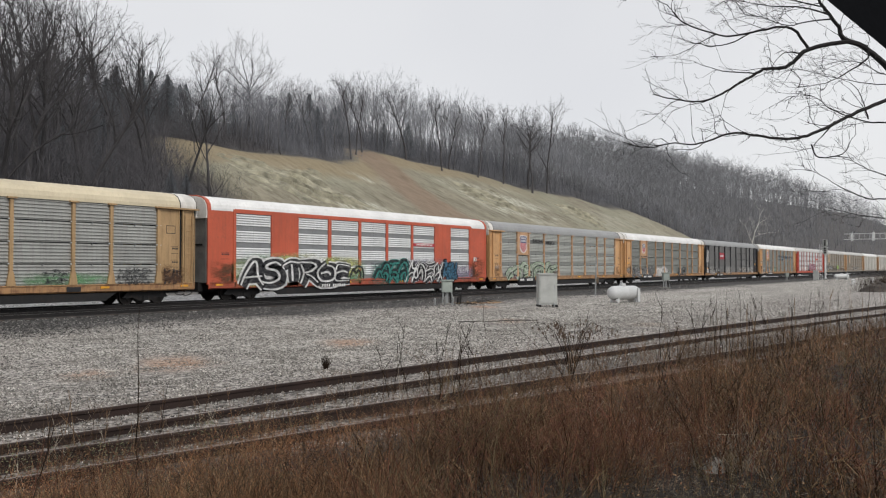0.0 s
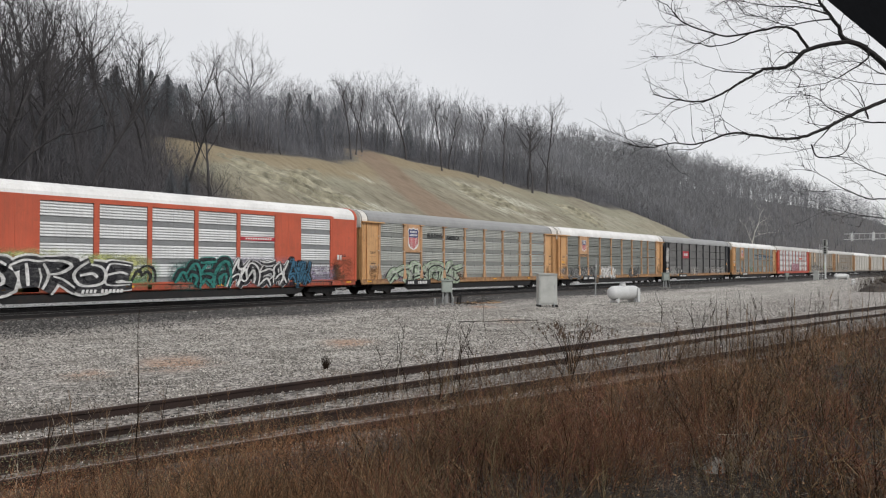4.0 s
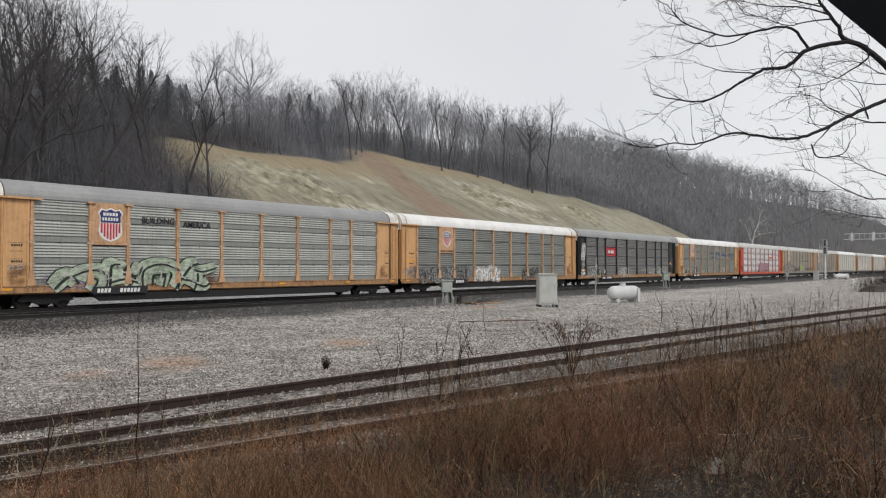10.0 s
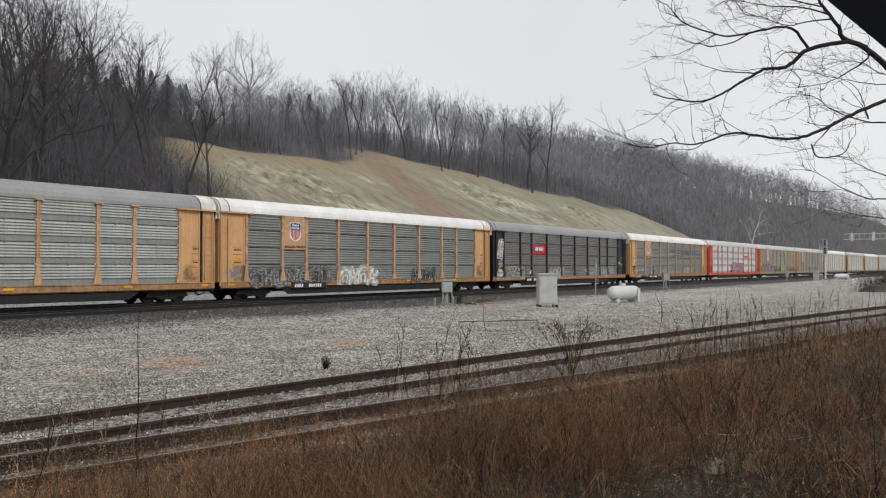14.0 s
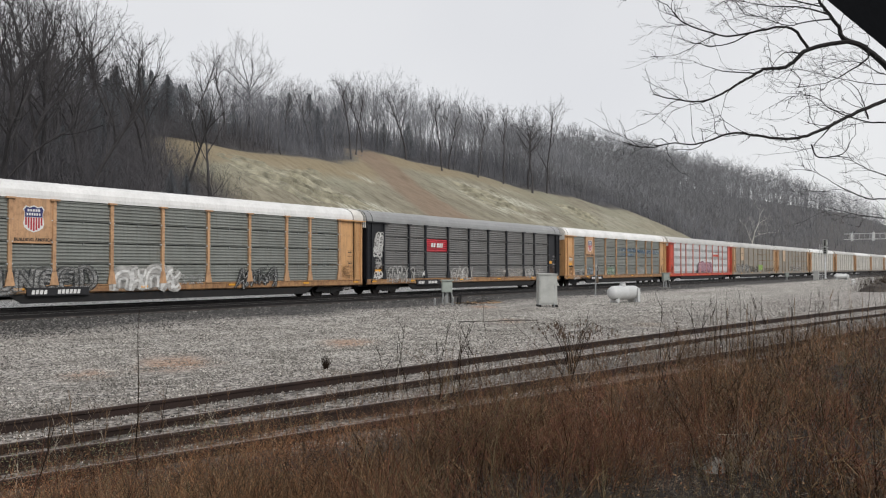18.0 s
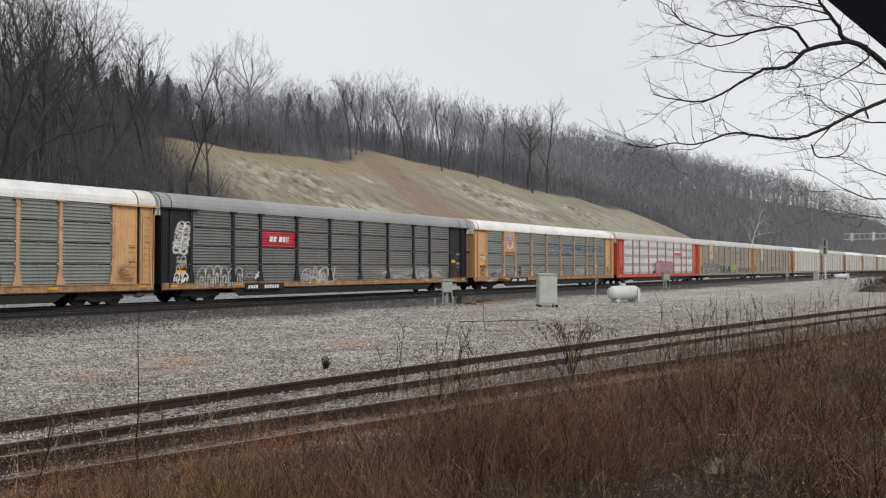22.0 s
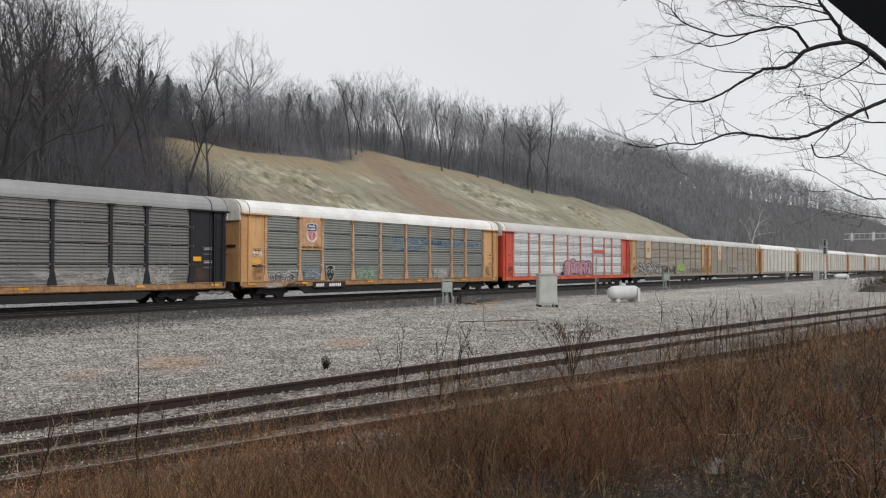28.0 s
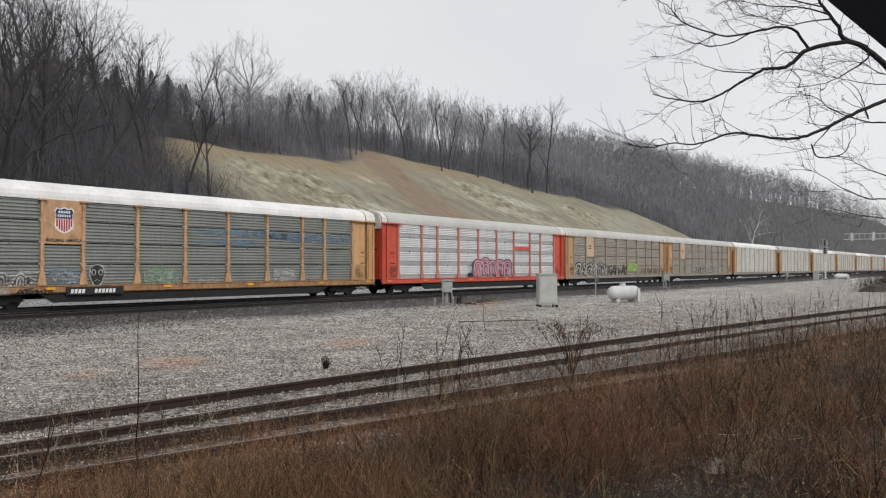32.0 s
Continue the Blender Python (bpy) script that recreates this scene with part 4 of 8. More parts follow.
def autorack(x, long, label, paint, roof, screen, *, kind="bays", cap=None, detail=2, plate=0.0, ridges=6, painted=None, grouped=None, sill_paint=None, posts=None, sign=None, hood=None, group="auto rack cars"):
    """A covered car carrier: sills, screens between posts, end panels with ladders, roof, end doors, trucks and couplers."""
    car = thing("auto_rack_car", pose(x, TRAIN_Y, 0) @ Matrix.Diagonal((long, 1, 1, 1)), label, "rail car", group)
    posts = posts or (POST_YELLOW if paint is YELLOW else paint)
    sill_paint = sill_paint or {YELLOW: SILL_YELLOW, YELLOW_OLD: SILL_YELLOW, RED: SILL_RED, RED_BRIGHT: SILL_RED}.get(paint, paint)
    L, W = CAR_LENGTH, HALF_WIDTH
    put_mesh("roof", shared("roof", lambda: roof_shape(L)), roof, car)
    side = shared("side_sill", lambda: Shape().prism([(-W - 0.02, SILL + 0.06), (-W + 0.06, SILL), (-W + 0.06, DECK), (-W - 0.05, DECK), (-W - 0.05, DECK - 0.05), (-W - 0.02, DECK - 0.07)], 0.1, L - 0.1, "x"))
    put_mesh("side_sill", side, sill_paint, car)
    put_mesh("side_sill", side, sill_paint, car, at=pose(L, 0, 0, 0, 0, 180))
    put_mesh("underframe", shared("underframe", lambda: Shape().box(0.3, L - 0.3, -0.45, 0.45, 0.5, DECK - 0.1).prism([(5.2, 0.25), (L - 5.2, 0.25), (L - 4.6, 0.62), (4.6, 0.62)], -W + 0.08, -W + 0.2, "y").prism([(5.2, 0.34), (L - 5.2, 0.34), (L - 4.6, 0.62), (4.6, 0.62)], W - 0.2, W - 0.08, "y")), UNDER, car)
    put_mesh("deck", shared("deck", lambda: Shape().box(0.1, L - 0.1, -W + 0.06, W - 0.06, DECK - 0.1, DECK - 0.02)), UNDER, car)
    put_mesh("far_side_wall", shared("far_side_wall", lambda: Shape().box(0.05, L - 0.05, W - 0.04, W, DECK, EAVE_Z)), screen, car)
    H = EAVE_Z - DECK
    if kind == "bays":
        edges = POSTS
        put_mesh("top_rail", shared("top_rail", lambda: Shape().box(1.9, L - 2.35, -W - 0.015, -W + 0.03, EAVE_Z - 0.06, EAVE_Z - 0.01)), roof, car)
        clamps = posts if paint is RED_BRIGHT else GALV_PALE
        for p in edges:
            post = put_mesh("side_post", shared("side_post", lambda: post_shape(H - 0.04)), posts, car, at=pose(p, SIDE, DECK))
            if detail == 2 and posts is not POST_FADED:
                for tier in (1, 2, 3):
                    put_mesh("clamp", shared("clamp", clamp_shape), GALV if paint is BLACK_CAR else clamps, post, at=pose(0, 0, tier * H / 4 - 0.02))
        for i, (a, b) in enumerate(zip(edges[:-1], edges[1:])):
            w = b - a - 0.1
            if i == 1 and sign:
                put_mesh("sign_panel", shared(("sign_panel", w), lambda: Shape().box(0, w, -0.02, 0.02, 0, 1.98)), sign if sign is not True else posts, car, at=pose(a + 0.05, SIDE, DECK + H - 2.03))
                stack = [(0.0, 0.88), (0.9, 0.88)]
            elif detail == 2:
                stack = [(k * H / 4, H / 4 - (0.036 if grouped else 0.055)) for k in range(4)]
            else:
                stack = [(0.0, H - 0.05)]
            for z, h in stack:
                r = ridges if h < 1.2 else ridges * 4
                if grouped:
                    sheet = put_mesh("screen_panel", shared(("screen_panel", round(w, 2), round(h, 2)), lambda: flat_shape(w, h)), grouped[1], car, at=pose(a + 0.05, SIDE + 0.06, DECK + z))
                    put_mesh("ridged_pressing", shared(("ridged_pressing", round(w, 2), round(h, 2)), lambda: ridge_shape(w, h)), grouped[0], sheet)
                else:
                    put_mesh("screen_panel", shared(("ridged_panel", round(w, 2), round(h, 2), r), lambda: screen_shape(w, h, r, 0.042)), (painted or {}).get((i, round(z, 1)), screen), car, at=pose(a + 0.05, SIDE + 0.06, DECK + z))
                if detail == 2:
                    put_mesh("panel_latch", shared("panel_latch", lambda: Shape().box(-0.03, 0.03, -0.02, 0.06, -0.02, 0.02).box(-0.012, 0.012, -0.03, 0.06, -0.05, 0.045)), GALV, car, at=pose((a + b) / 2, SIDE + 0.02, DECK + z + h - 0.01)) if z + h < H - 0.2 else None
    # end panels, ladders and the recessed end doors
    for k in (0, 1):
        turn = pose(0, 0, 0) if k == 0 else pose(L, 0, 0, 0, 0, 180)
        for far in (0, 1):
            m = Matrix.Diagonal((1, -1, 1, 1)) if far else Matrix.Identity(4)
            key = ("end_panel", far, k, kind)
            flip = (-1 if far else 1) * 1.0

            def make_panel(flip=flip, a0=(0.60 if k == 0 else 1.08), a1=((1.72 if kind == "bays" else 1.84) if k == 0 else 2.30)):
                s = Shape()
                y0, y1 = sorted((flip * -W, flip * (-W + 0.05)))
                y2, y3 = sorted((flip * (-W - 0.03), flip * -W))
                s.box(a0, a1, y0, y1, DECK - 0.12, EAVE_Z)
                if kind == "bays":
                    s.box(a1 - 0.1, a1, y2, y3, DECK - 0.1, EAVE_Z - 0.05).box(a0, a0 + 0.07, y2, y3, DECK - 0.1, EAVE_Z - 0.05)
                    y2, y3 = sorted((flip * (-W - 0.2), flip * -W))
                    s.box(-0.04, a1 + (0.5 if k == 0 else 0.2), y2, y3, EAVE_Z - 0.12, EAVE_Z - 0.05)
                else:
                    s.box(0.0, a0, y0, y1, DECK - 0.12, EAVE_Z + 0.1).box(a0, a1, y0, y1, EAVE_Z, EAVE_Z + 0.1)
                    s.box(0.0, 0.16, y2, y3, DECK - 0.1, EAVE_Z + 0.1).box(a1 - 0.12, a1, y2, y3, DECK - 0.1, EAVE_Z + 0.1)
                return s

            def make_corner(flip=flip, a0=(0.0 if k == 0 else 0.22), a1=(0.57 if k == 0 else 0.90)):
                s = Shape()
                y0, y1 = sorted((flip * -W, flip * (-W + 0.05)))
                y2, y3 = sorted((flip * (-W - 0.06), flip * -W))
                s.box(a0, a1, y0, y1, DECK - 0.22, EAVE_Z - 0.12).box(a0, a0 + 0.06, y2, y3, DECK - 0.22, EAVE_Z - 0.12).box(a1 - 0.06, a1, y2, y3, DECK - 0.22, EAVE_Z - 0.12)
                return s
            put_mesh("end_panel", shared(key, make_panel), paint, car, at=turn)
            if kind == "bays":
                put_mesh("corner_panel", shared(("corner_panel", far, k), make_corner), paint, car, at=turn)
                # Black sheet set behind the corner gap for the deep shade there.
                put_mesh("recess", shared(("recess", far, k), lambda flip=flip: Shape().box(0.05, 1.2, *sorted((flip * (-W + 0.09), flip * (-W + 0.12))), DECK - 0.1, EAVE_Z - 0.02)), UNDER, car, at=turn)
        if kind == "bays":
            put_mesh("ladder", shared("ladder", lambda: ladder_shape(3.4)), paint, car, at=(pose(0.08, -W, DECK + 0.1) if k == 0 else pose(L - 0.77, -W, DECK + 0.1)))
        if detail == 2:
            put_mesh("end_door", shared("end_door", lambda: Shape().box(0.03, 0.07, -1.46, 1.46, DECK - 0.02, 4.5).box(0.0, 0.03, -0.02, 0.02, DECK, 4.4).box(0.0, 0.03, -1.4, -1.3, DECK, 4.4).box(0.0, 0.03, 1.3, 1.4, DECK, 4.4).box(0.005, 0.03, -1.3, 1.3, 2.6, 2.68)), paint if kind == "bays" else GALV, car, at=turn)
            put_mesh("door_bar", shared("door_bar", lambda: Shape().box(-0.02, 0.02, -1.1, -0.35, 3.0, 3.1)), UNDER, car, at=turn)
        else:
            put_mesh("end_door", shared("plain_end_door", lambda: Shape().box(0.2, 0.26, -1.45, 1.45, DECK, 4.3)), paint, car, at=turn)
        put_mesh("end_cap", shared("end_cap", lambda: Shape().prism([(-1.5, 4.46), (1.5, 4.46), (1.5, 5.0), (1.45, 5.2), (1.28, 5.43), (0.98, 5.59), (0.0, 5.72), (-0.98, 5.59), (-1.28, 5.43), (-1.45, 5.2), (-1.5, 5.0)], -0.07, 0.02, "x")), cap or CAP_WHITE, car, at=turn)
        if kind == "bays":
            seam = 0.6 if k == 0 else 1.0
            put_mesh("roof_hood", shared(("roof_hood", k), lambda: arch_shape(-0.02, seam, 0.012)), hood or cap or CAP_WHITE, car, "pale hood over the car's end", at=turn)
            put_mesh("roof_seam", shared(("roof_seam", k), lambda: arch_shape(seam, seam + 0.05, 0.016)), UNDER, car, at=turn)
        if kind == "flush":
            put_mesh("end_arch", shared("end_arch", lambda: arch_shape(-0.02, 0.2, 0.03)), paint, car, at=turn)
        else:
            put_mesh("roof_lip", shared("roof_lip", lambda: arch_shape(-0.012, 0.03, 0.016)), UNDER, car, at=turn)
        put_mesh("coupler", shared("coupler", lambda: Shape().box(-0.62, 0.6, -0.1, 0.1, 0.68, 0.9).box(-0.7, -0.42, -0.16, 0.16, 0.66, 0.94).box(-0.1, 0.2, -0.9, 0.9, 0.55, DECK)), UNDER, car, at=turn)
        put_mesh("hose", shared("hose", lambda: Shape().tube([(0.1, -0.35, 0.62), (-0.2, -0.38, 0.4), (-0.5, -0.36, 0.32), (-0.64, -0.3, 0.4)], [0.025] * 4, 6)), UNDER, car, at=turn)
        if detail == 2:
            mark = shared("stencil_mark", lambda: bars(Shape(), 0.0, 0.0, [0.08, 0.08, 0.06, 0.08, 0.07], 0.09, -W - 0.001, 0.03, 0.0).box(-0.06, 0.52, -W - 0.004, -W - 0.001, -0.22, -0.20).box(-0.06, 0.52, -W - 0.004, -W - 0.001, 0.14, 0.155))
            for zz in ((2.05, 2.75) if kind == "bays" else (2.5,)):
                put_mesh("stencil_mark", mark, PAINT_GREY if paint is BLACK_CAR else PAINT_BLACK, car, at=pose(0.95 if k == 0 else L - 1.5, 0, zz))
            stain(car, *((0.7, 1.75) if k == 0 else (L - 2.2, L - 1.1)), DECK - 0.05, DECK + 1.0)
        put_mesh("reflector", shared("reflector", lambda: Shape().box(0, 0.45, -W - 0.058, -W, DECK - 0.2, DECK - 0.1)), PAINT_AMBER, car, at=pose(0.55, 0, 0) if k == 0 else pose(L - 1.0, 0, 0))
    if detail == 2:
        for x in (4.75, 10.9, 16.4, 22.1):
            put_mesh("reflector", shared("reflector", lambda: None), PAINT_AMBER, car, at=pose(x, 0, 0))
    truck(car, 2.75)
    truck(car, L - 2.75)
    if plate:
        put_mesh("number_plate", shared("number_plate", lambda: Shape().box(0, 2.9, -W - 0.09, -W, SILL - 0.08, DECK - 0.1)), PAINT_BLACK, car, at=pose(plate, 0, 0))
        bar_marks("plate_lettering", bars(Shape(), plate + 0.2, SILL - 0.01, [0.13, 0.13, 0.14, 0.13, -0.4, 0.14, 0.13, 0.14, 0.13, 0.14, 0.13], 0.19, SIDE - 0.09), PAINT_WHITE, car, "white lettering on black")
    return car


def red_car(x, long):
    """The smooth-sided orange-red car: flush steel side with seven large screens let in."""
    car = autorack(x, long, "orange-red covered auto rack car with white roof and big graffiti", RED, ROOF_WHITE, SCREEN_BRIGHT, kind="flush", cap=CAP_WHITE, plate=0.0)
    L, W = CAR_LENGTH, HALF_WIDTH
    opens = RED_OPENS
    z0, z1, top = DECK + 0.06, EAVE_Z - 0.09, EAVE_Z + 0.13
    edges = [1.84] + [e for o in opens for e in o] + [L - 2.3]
    for a, b in zip(edges[0::2], edges[1::2]):
        if b - a > 0.01:
            part("side_panel", Shape().box(a, b, -W - 0.02, -W + 0.06, DECK - 0.3, top), RED, car)
            if b - a > 1.2:
                part("seam", Shape().box((a + b) / 2 - 0.02, (a + b) / 2 + 0.02, -W - 0.026, -W - 0.018, DECK - 0.25, EAVE_Z - 0.05), RED, car)
    for a, b in opens:
        part("upper_rail", Shape().box(a, b, -W - 0.018, -W + 0.06, z1, top), RED, car)
        part("lower_rail", Shape().box(a, b, -W - 0.018, -W + 0.06, DECK - 0.3, z0), RED, car)
    for a, b in opens:
        w = b - a
        for tier in range(4):
            h = (z1 - z0) / 4
            sheet = put_mesh("screen_panel", shared(("red_screen", round(w, 2)), lambda: flat_shape(w, h - 0.004)), FLAT_GREY, car, at=pose(a, SIDE + 0.055, z0 + tier * h))
            put_mesh("ridged_pressing", shared(("red_ridges", round(w, 2)), lambda: ridge_shape(w, h - 0.004, 5, 0.72, 0.05)), RIDGE_BRIGHT, sheet)
        s = Shape()
        for e in (a, b):
            for i in range(9):
                s.disc((e + (0.05 if e == a else -0.05) * -1, z0 + (i + 0.5) * (z1 - z0) / 9), 0.025, SIDE - 0.035, SIDE - 0.015, "y", 6)
        tagged(part("bolt_row", s, RED, car), kind="stuff")
    return car


STARTS = (0.65, 29.0, 57.53, 85.77, 113.95, 143.15, 171.5, 199.2, 227.05, 255.8, 285.0, 313.8, 342.3, 370.8, 399.3, 427.8, 456.3)
STRETCH = (1.0, 1.015, 1.013, 1.01, 1.022, 1.003, 1.0, 1.0, 1.014) + (1.006,) * 8
RED_OPENS = ((1.93, 4.51), (6.67, 9.25), (9.52, 12.12), (12.36, 14.92), (15.15, 17.74), (17.97, 20.55), (22.62, 25.18))


def make_train():
    cars = []
    # 0: the cream-roofed yellow car
    c = autorack(STARTS[0], STRETCH[0], "yellow covered auto rack car with cream roof and grey screens", YELLOW_OLD, ROOF_CREAM, SCREEN, cap=CAP_WHITE)
    sheet(c, 17.9, 22.9, 0.98, 1.6, CLOUD_LEAF, SIDE - 0.005)
    piece(c, "535", 19.3, 20.5, 1.45, 1.75, [(SPRAY_SOOT, 0.05)], 3, "small faded black tag", shake=0.15)
    piece(c, "55", 19.4, 20.4, 1.12, 1.42, [(SPRAY_SOOT, 0.05)], 13, "small faded black tag", shake=0.15)
    for k, (a, b) in enumerate(((23.0, 24.9), (22.95, 24.7), (23.05, 24.95))):
        piece(c, "534535", a, b, 1.0 + 0.27 * k, 1.24 + 0.27 * k, [(SPRAY_SOOT, 0.045)], 4 + k, "rows of small faded black writing", shake=0.16)
    piece(c, "343", 25.6, 26.6, 1.1, 1.7, [(SPRAY_BLACK, 0.09)], 14, "black sprayed scrawl", shake=0.2)
    part("door_frame_mark", Shape().box(25.75, 26.3, SIDE - 0.004, SIDE, 3.55, 3.58).box(25.75, 26.3, SIDE - 0.004, SIDE, 3.93, 3.96).box(25.75, 25.78, SIDE - 0.004, SIDE, 3.58, 3.93).box(26.27, 26.3, SIDE - 0.004, SIDE, 3.58, 3.93), PAINT_BLACK, c)
    sheet(c, 25.3, 27.2, 0.9, 1.9, CLOUD_RUST, SIDE - 0.07, "dirt_stain")
    part("black_plate", Shape().box(20.4, 21.1, SIDE - 0.056, SIDE - 0.05, SILL + 0.06, DECK - 0.1), PAINT_BLACK, c)
    cars.append(c)
    # 1: the orange-red car with the large graffiti
    c = red_car(STARTS[1], STRETCH[1])
    for a, b, z0, z1, m in ((1.6, 5.4, 0.75, 2.45, CLOUD_LIME), (4.2, 8.4, 0.95, 2.75, CLOUD_YELLOW), (7.6, 11.2, 0.8, 2.5, CLOUD_LIME), (10.2, 12.9, 0.8, 2.2, CLOUD_LEAF), (2.2, 7.0, 1.2, 2.65, CLOUD_LEAF), (8.4, 12.6, 1.2, 2.55, CLOUD_YELLOW), (2.0, 6.0, 0.7, 1.6, CLOUD_YELLOW)):
        sheet(c, a, b, z0, z1, m, SIDE - 0.030 - 0.002 * (a % 5))
    piece(c, "ASTROE", 2.4, 11.2, 0.82, 2.1, [(SPRAY_WHITE, 0.74), (SPRAY_BLACK, 0.54), (SPRAY_WHITE, 0.10, -0.11, 0.07)], 21, "big sprayed black and white letters on lime overspray", 1.12, 0.08, 0.12, 0.3, 3)
    piece(c, "1", 11.5, 12.5, 1.1, 1.95, [(SPRAY_BLACK, 0.12)], 29, "small black sprayed mark")
    sheet(c, 13.2, 17.0, 0.6, 2.3, CLOUD_TEAL, SIDE - 0.032)
    sheet(c, 15.8, 22.6, 0.7, 2.5, CLOUD_LILAC, SIDE - 0.035)
    piece(c, "136", 14.1, 17.1, 0.78, 2.1, [(SPRAY_TEAL, 0.42), (SPRAY_BLACK, 0.33), (SPRAY_TEAL, 0.13, 0.07, -0.07)], 22, "sprayed black and teal letters", 1.2, 0.1, 0.15, 0.5)
    piece(c, "4132", 17.1, 21.5, 0.76, 2.1, [(SPRAY_WHITE, 0.42), (SPRAY_BLACK, 0.35), (SPRAY_WHITE, 0.09, -0.08, 0.05)], 23, "sprayed black and white letters", 1.2, 0.1, 0.2, 0.5)
    piece(c, "42", 21.4, 23.4, 0.74, 2.05, [(SPRAY_BLACK, 0.42), (SPRAY_BLUE, 0.20), (SPRAY_BLACK, 0.04)], 24, "sprayed blue and black letters", 1.2, 0.1, 0.1, 0.5)
    sheet(c, 22.8, 25.9, 0.85, 2.0, CLOUD_LILAC, SIDE - 0.034)
    lines = Shape()
    for row in range(6):
        z = 0.95 + 0.22 * row
        lines.box(13.3, 25.4, SIDE - 0.0405, SIDE - 0.038, z, z + 0.022)
        for j in range(22):
            lines.box(13.5 + 0.55 * j + 0.27 * (row % 2), 13.525 + 0.55 * j + 0.27 * (row % 2), SIDE - 0.0405, SIDE - 0.038, z - 0.2, z)
    part("block_lines", lines, SPRAY_SOOT, c, "thin sprayed lines like a block wall")
    sheet(c, 25.2, 27.4, 0.8, 2.6, CLOUD_RUST, SIDE - 0.052, "dirt_stain")
    sheet(c, 0.1, 1.9, 0.75, 2.2, CLOUD_RUST, SIDE - 0.052, "dirt_stain")
    part("sign_strip", Shape().box(17.98, 20.5, SIDE - 0.03, SIDE + 0.03, 3.34, 3.55), PAINT_RED, c, "red strip with lettering bars")
    part("strip_lettering", bars(Shape(), 18.3, 3.40, [0.12] * 11, 0.1, SIDE - 0.03, 0.06), PAINT_WHITE, c)
    bits = bars(Shape(), 25.75, 2.3, [0.2, 0.1], 0.32, SIDE - 0.046, 0.1, 0.0)
    part("end_lettering", bits, PAINT_WHITE, c)
    bar_marks("plate_lettering", bars(Shape(), 8.6, 0.63, [0.13, 0.13, 0.13, 0.13, -0.1, 0.13, 0.13, 0.13, 0.13, 0.13, 0.13], 0.17, SIDE - 0.085, 0.07), PAINT_WHITE, c)
    cars.append(c)
    # 2: the yellow car with the grey roof, shield and slogan
    c = autorack(STARTS[2], STRETCH[2], "yellow covered auto rack car with grey roof and shield emblem", YELLOW, ROOF_GREY, SCREEN, plate=4.7, grouped=(RIDGE_GREY, FLAT_GREEN), sign=True)
    shield(c, 5.6, DECK + 2.85, 1.55, SIDE - 0.02)
    word("BUILDING", 0.42, PAINT_BLACK, c, pose(8.25, SIDE - 0.002, 4.02), "black painted slogan")
    word("AMERICA", 0.42, PAINT_BLACK, c, pose(10.6, SIDE - 0.002, 3.92), "black painted slogan")
    sheet(c, 2.0, 12.2, 0.8, 1.7, CLOUD_RUST, SIDE - 0.036)
    sheet(c, 2.2, 5.2, 0.78, 1.5, CLOUD_LILAC, SIDE - 0.038)
    sheet(c, 9.6, 12.4, 0.78, 1.6, CLOUD_RUST, SIDE - 0.039)
    piece(c, "1264", 3.4, 11.0, 0.84, 2.0, [(SPRAY_BLACK, 0.64), (SPRAY_MINT, 0.55), (SPRAY_BLACK, 0.10, 0.12, -0.08), (SPRAY_CHALK, 0.07, -0.12, 0.08)], 31, "sprayed pale mint letters with thin dark outlines", 1.12, 0.09, 0.12, 0.35, 3)
    piece(c, "55", 0.8, 1.6, 1.7, 2.1, [(SPRAY_FAINT, 0.06)], 32, "small pale tag")
    cars.append(c)
    # 3: the yellow car with the white roof
    c = autorack(STARTS[3], STRETCH[3], "yellow covered auto rack car with white roof and grey-green screens", YELLOW, ROOF_WHITE, SCREEN_GREEN, plate=5.3, sign=True)
    shield(c, 5.6, DECK + 2.95, 1.15, SIDE - 0.02)
    word("BUILDING AMERICA", 0.19, PAINT_BLACK, c, pose(5.6, SIDE - 0.028, DECK + 1.95), "black painted slogan")
    sheet(c, 1.5, 9.2, 0.6, 2.0, CLOUD_GREY, SIDE - 0.03)
    piece(c, "CHUNEED", 2.1, 8.5, 0.78, 1.72, [(SPRAY_SOOT, 0.36), (SPRAY_FAINT, 0.25), (SPRAY_SOOT, 0.04)], 41, "sprayed grey letters with dark outlines", 0.95, 0.03, 0.0, 0.1)
    for a, b, z1 in ((9.3, 11.6, 1.75), (10.6, 13.2, 1.95), (9.8, 12.6, 1.6)):
        sheet(c, a, b, 0.68, z1, CLOUD_CHALK, SIDE - 0.03 - 0.001 * a)
    piece(c, "6264", 9.5, 13.0, 0.72, 1.75, [(SPRAY_CHALK, 0.42), (SPRAY_WHITE, 0.10)], 42, "sprayed chalky white letters", 1.1)
    piece(c, "555", 13.3, 14.8, 0.9, 1.7, [(SPRAY_FAINT, 0.09)], 44, "faint grey sprayed tag")
    piece(c, "4231", 16.9, 19.9, 0.72, 1.7, [(SPRAY_SOOT, 0.20), (SPRAY_FAINT, 0.05)], 43, "sprayed dark letters with pale edges", 1.05, 0.12)
    part("yellow_placard", Shape().box(0.8, 1.4, SIDE - 0.006, SIDE, 2.2, 2.38), PAINT_AMBER, c, "small yellow placard")
    sheet(c, 0.2, 1.7, 1.1, 1.9, CLOUD_CHALK, SIDE - 0.034)
    cars.append(c)
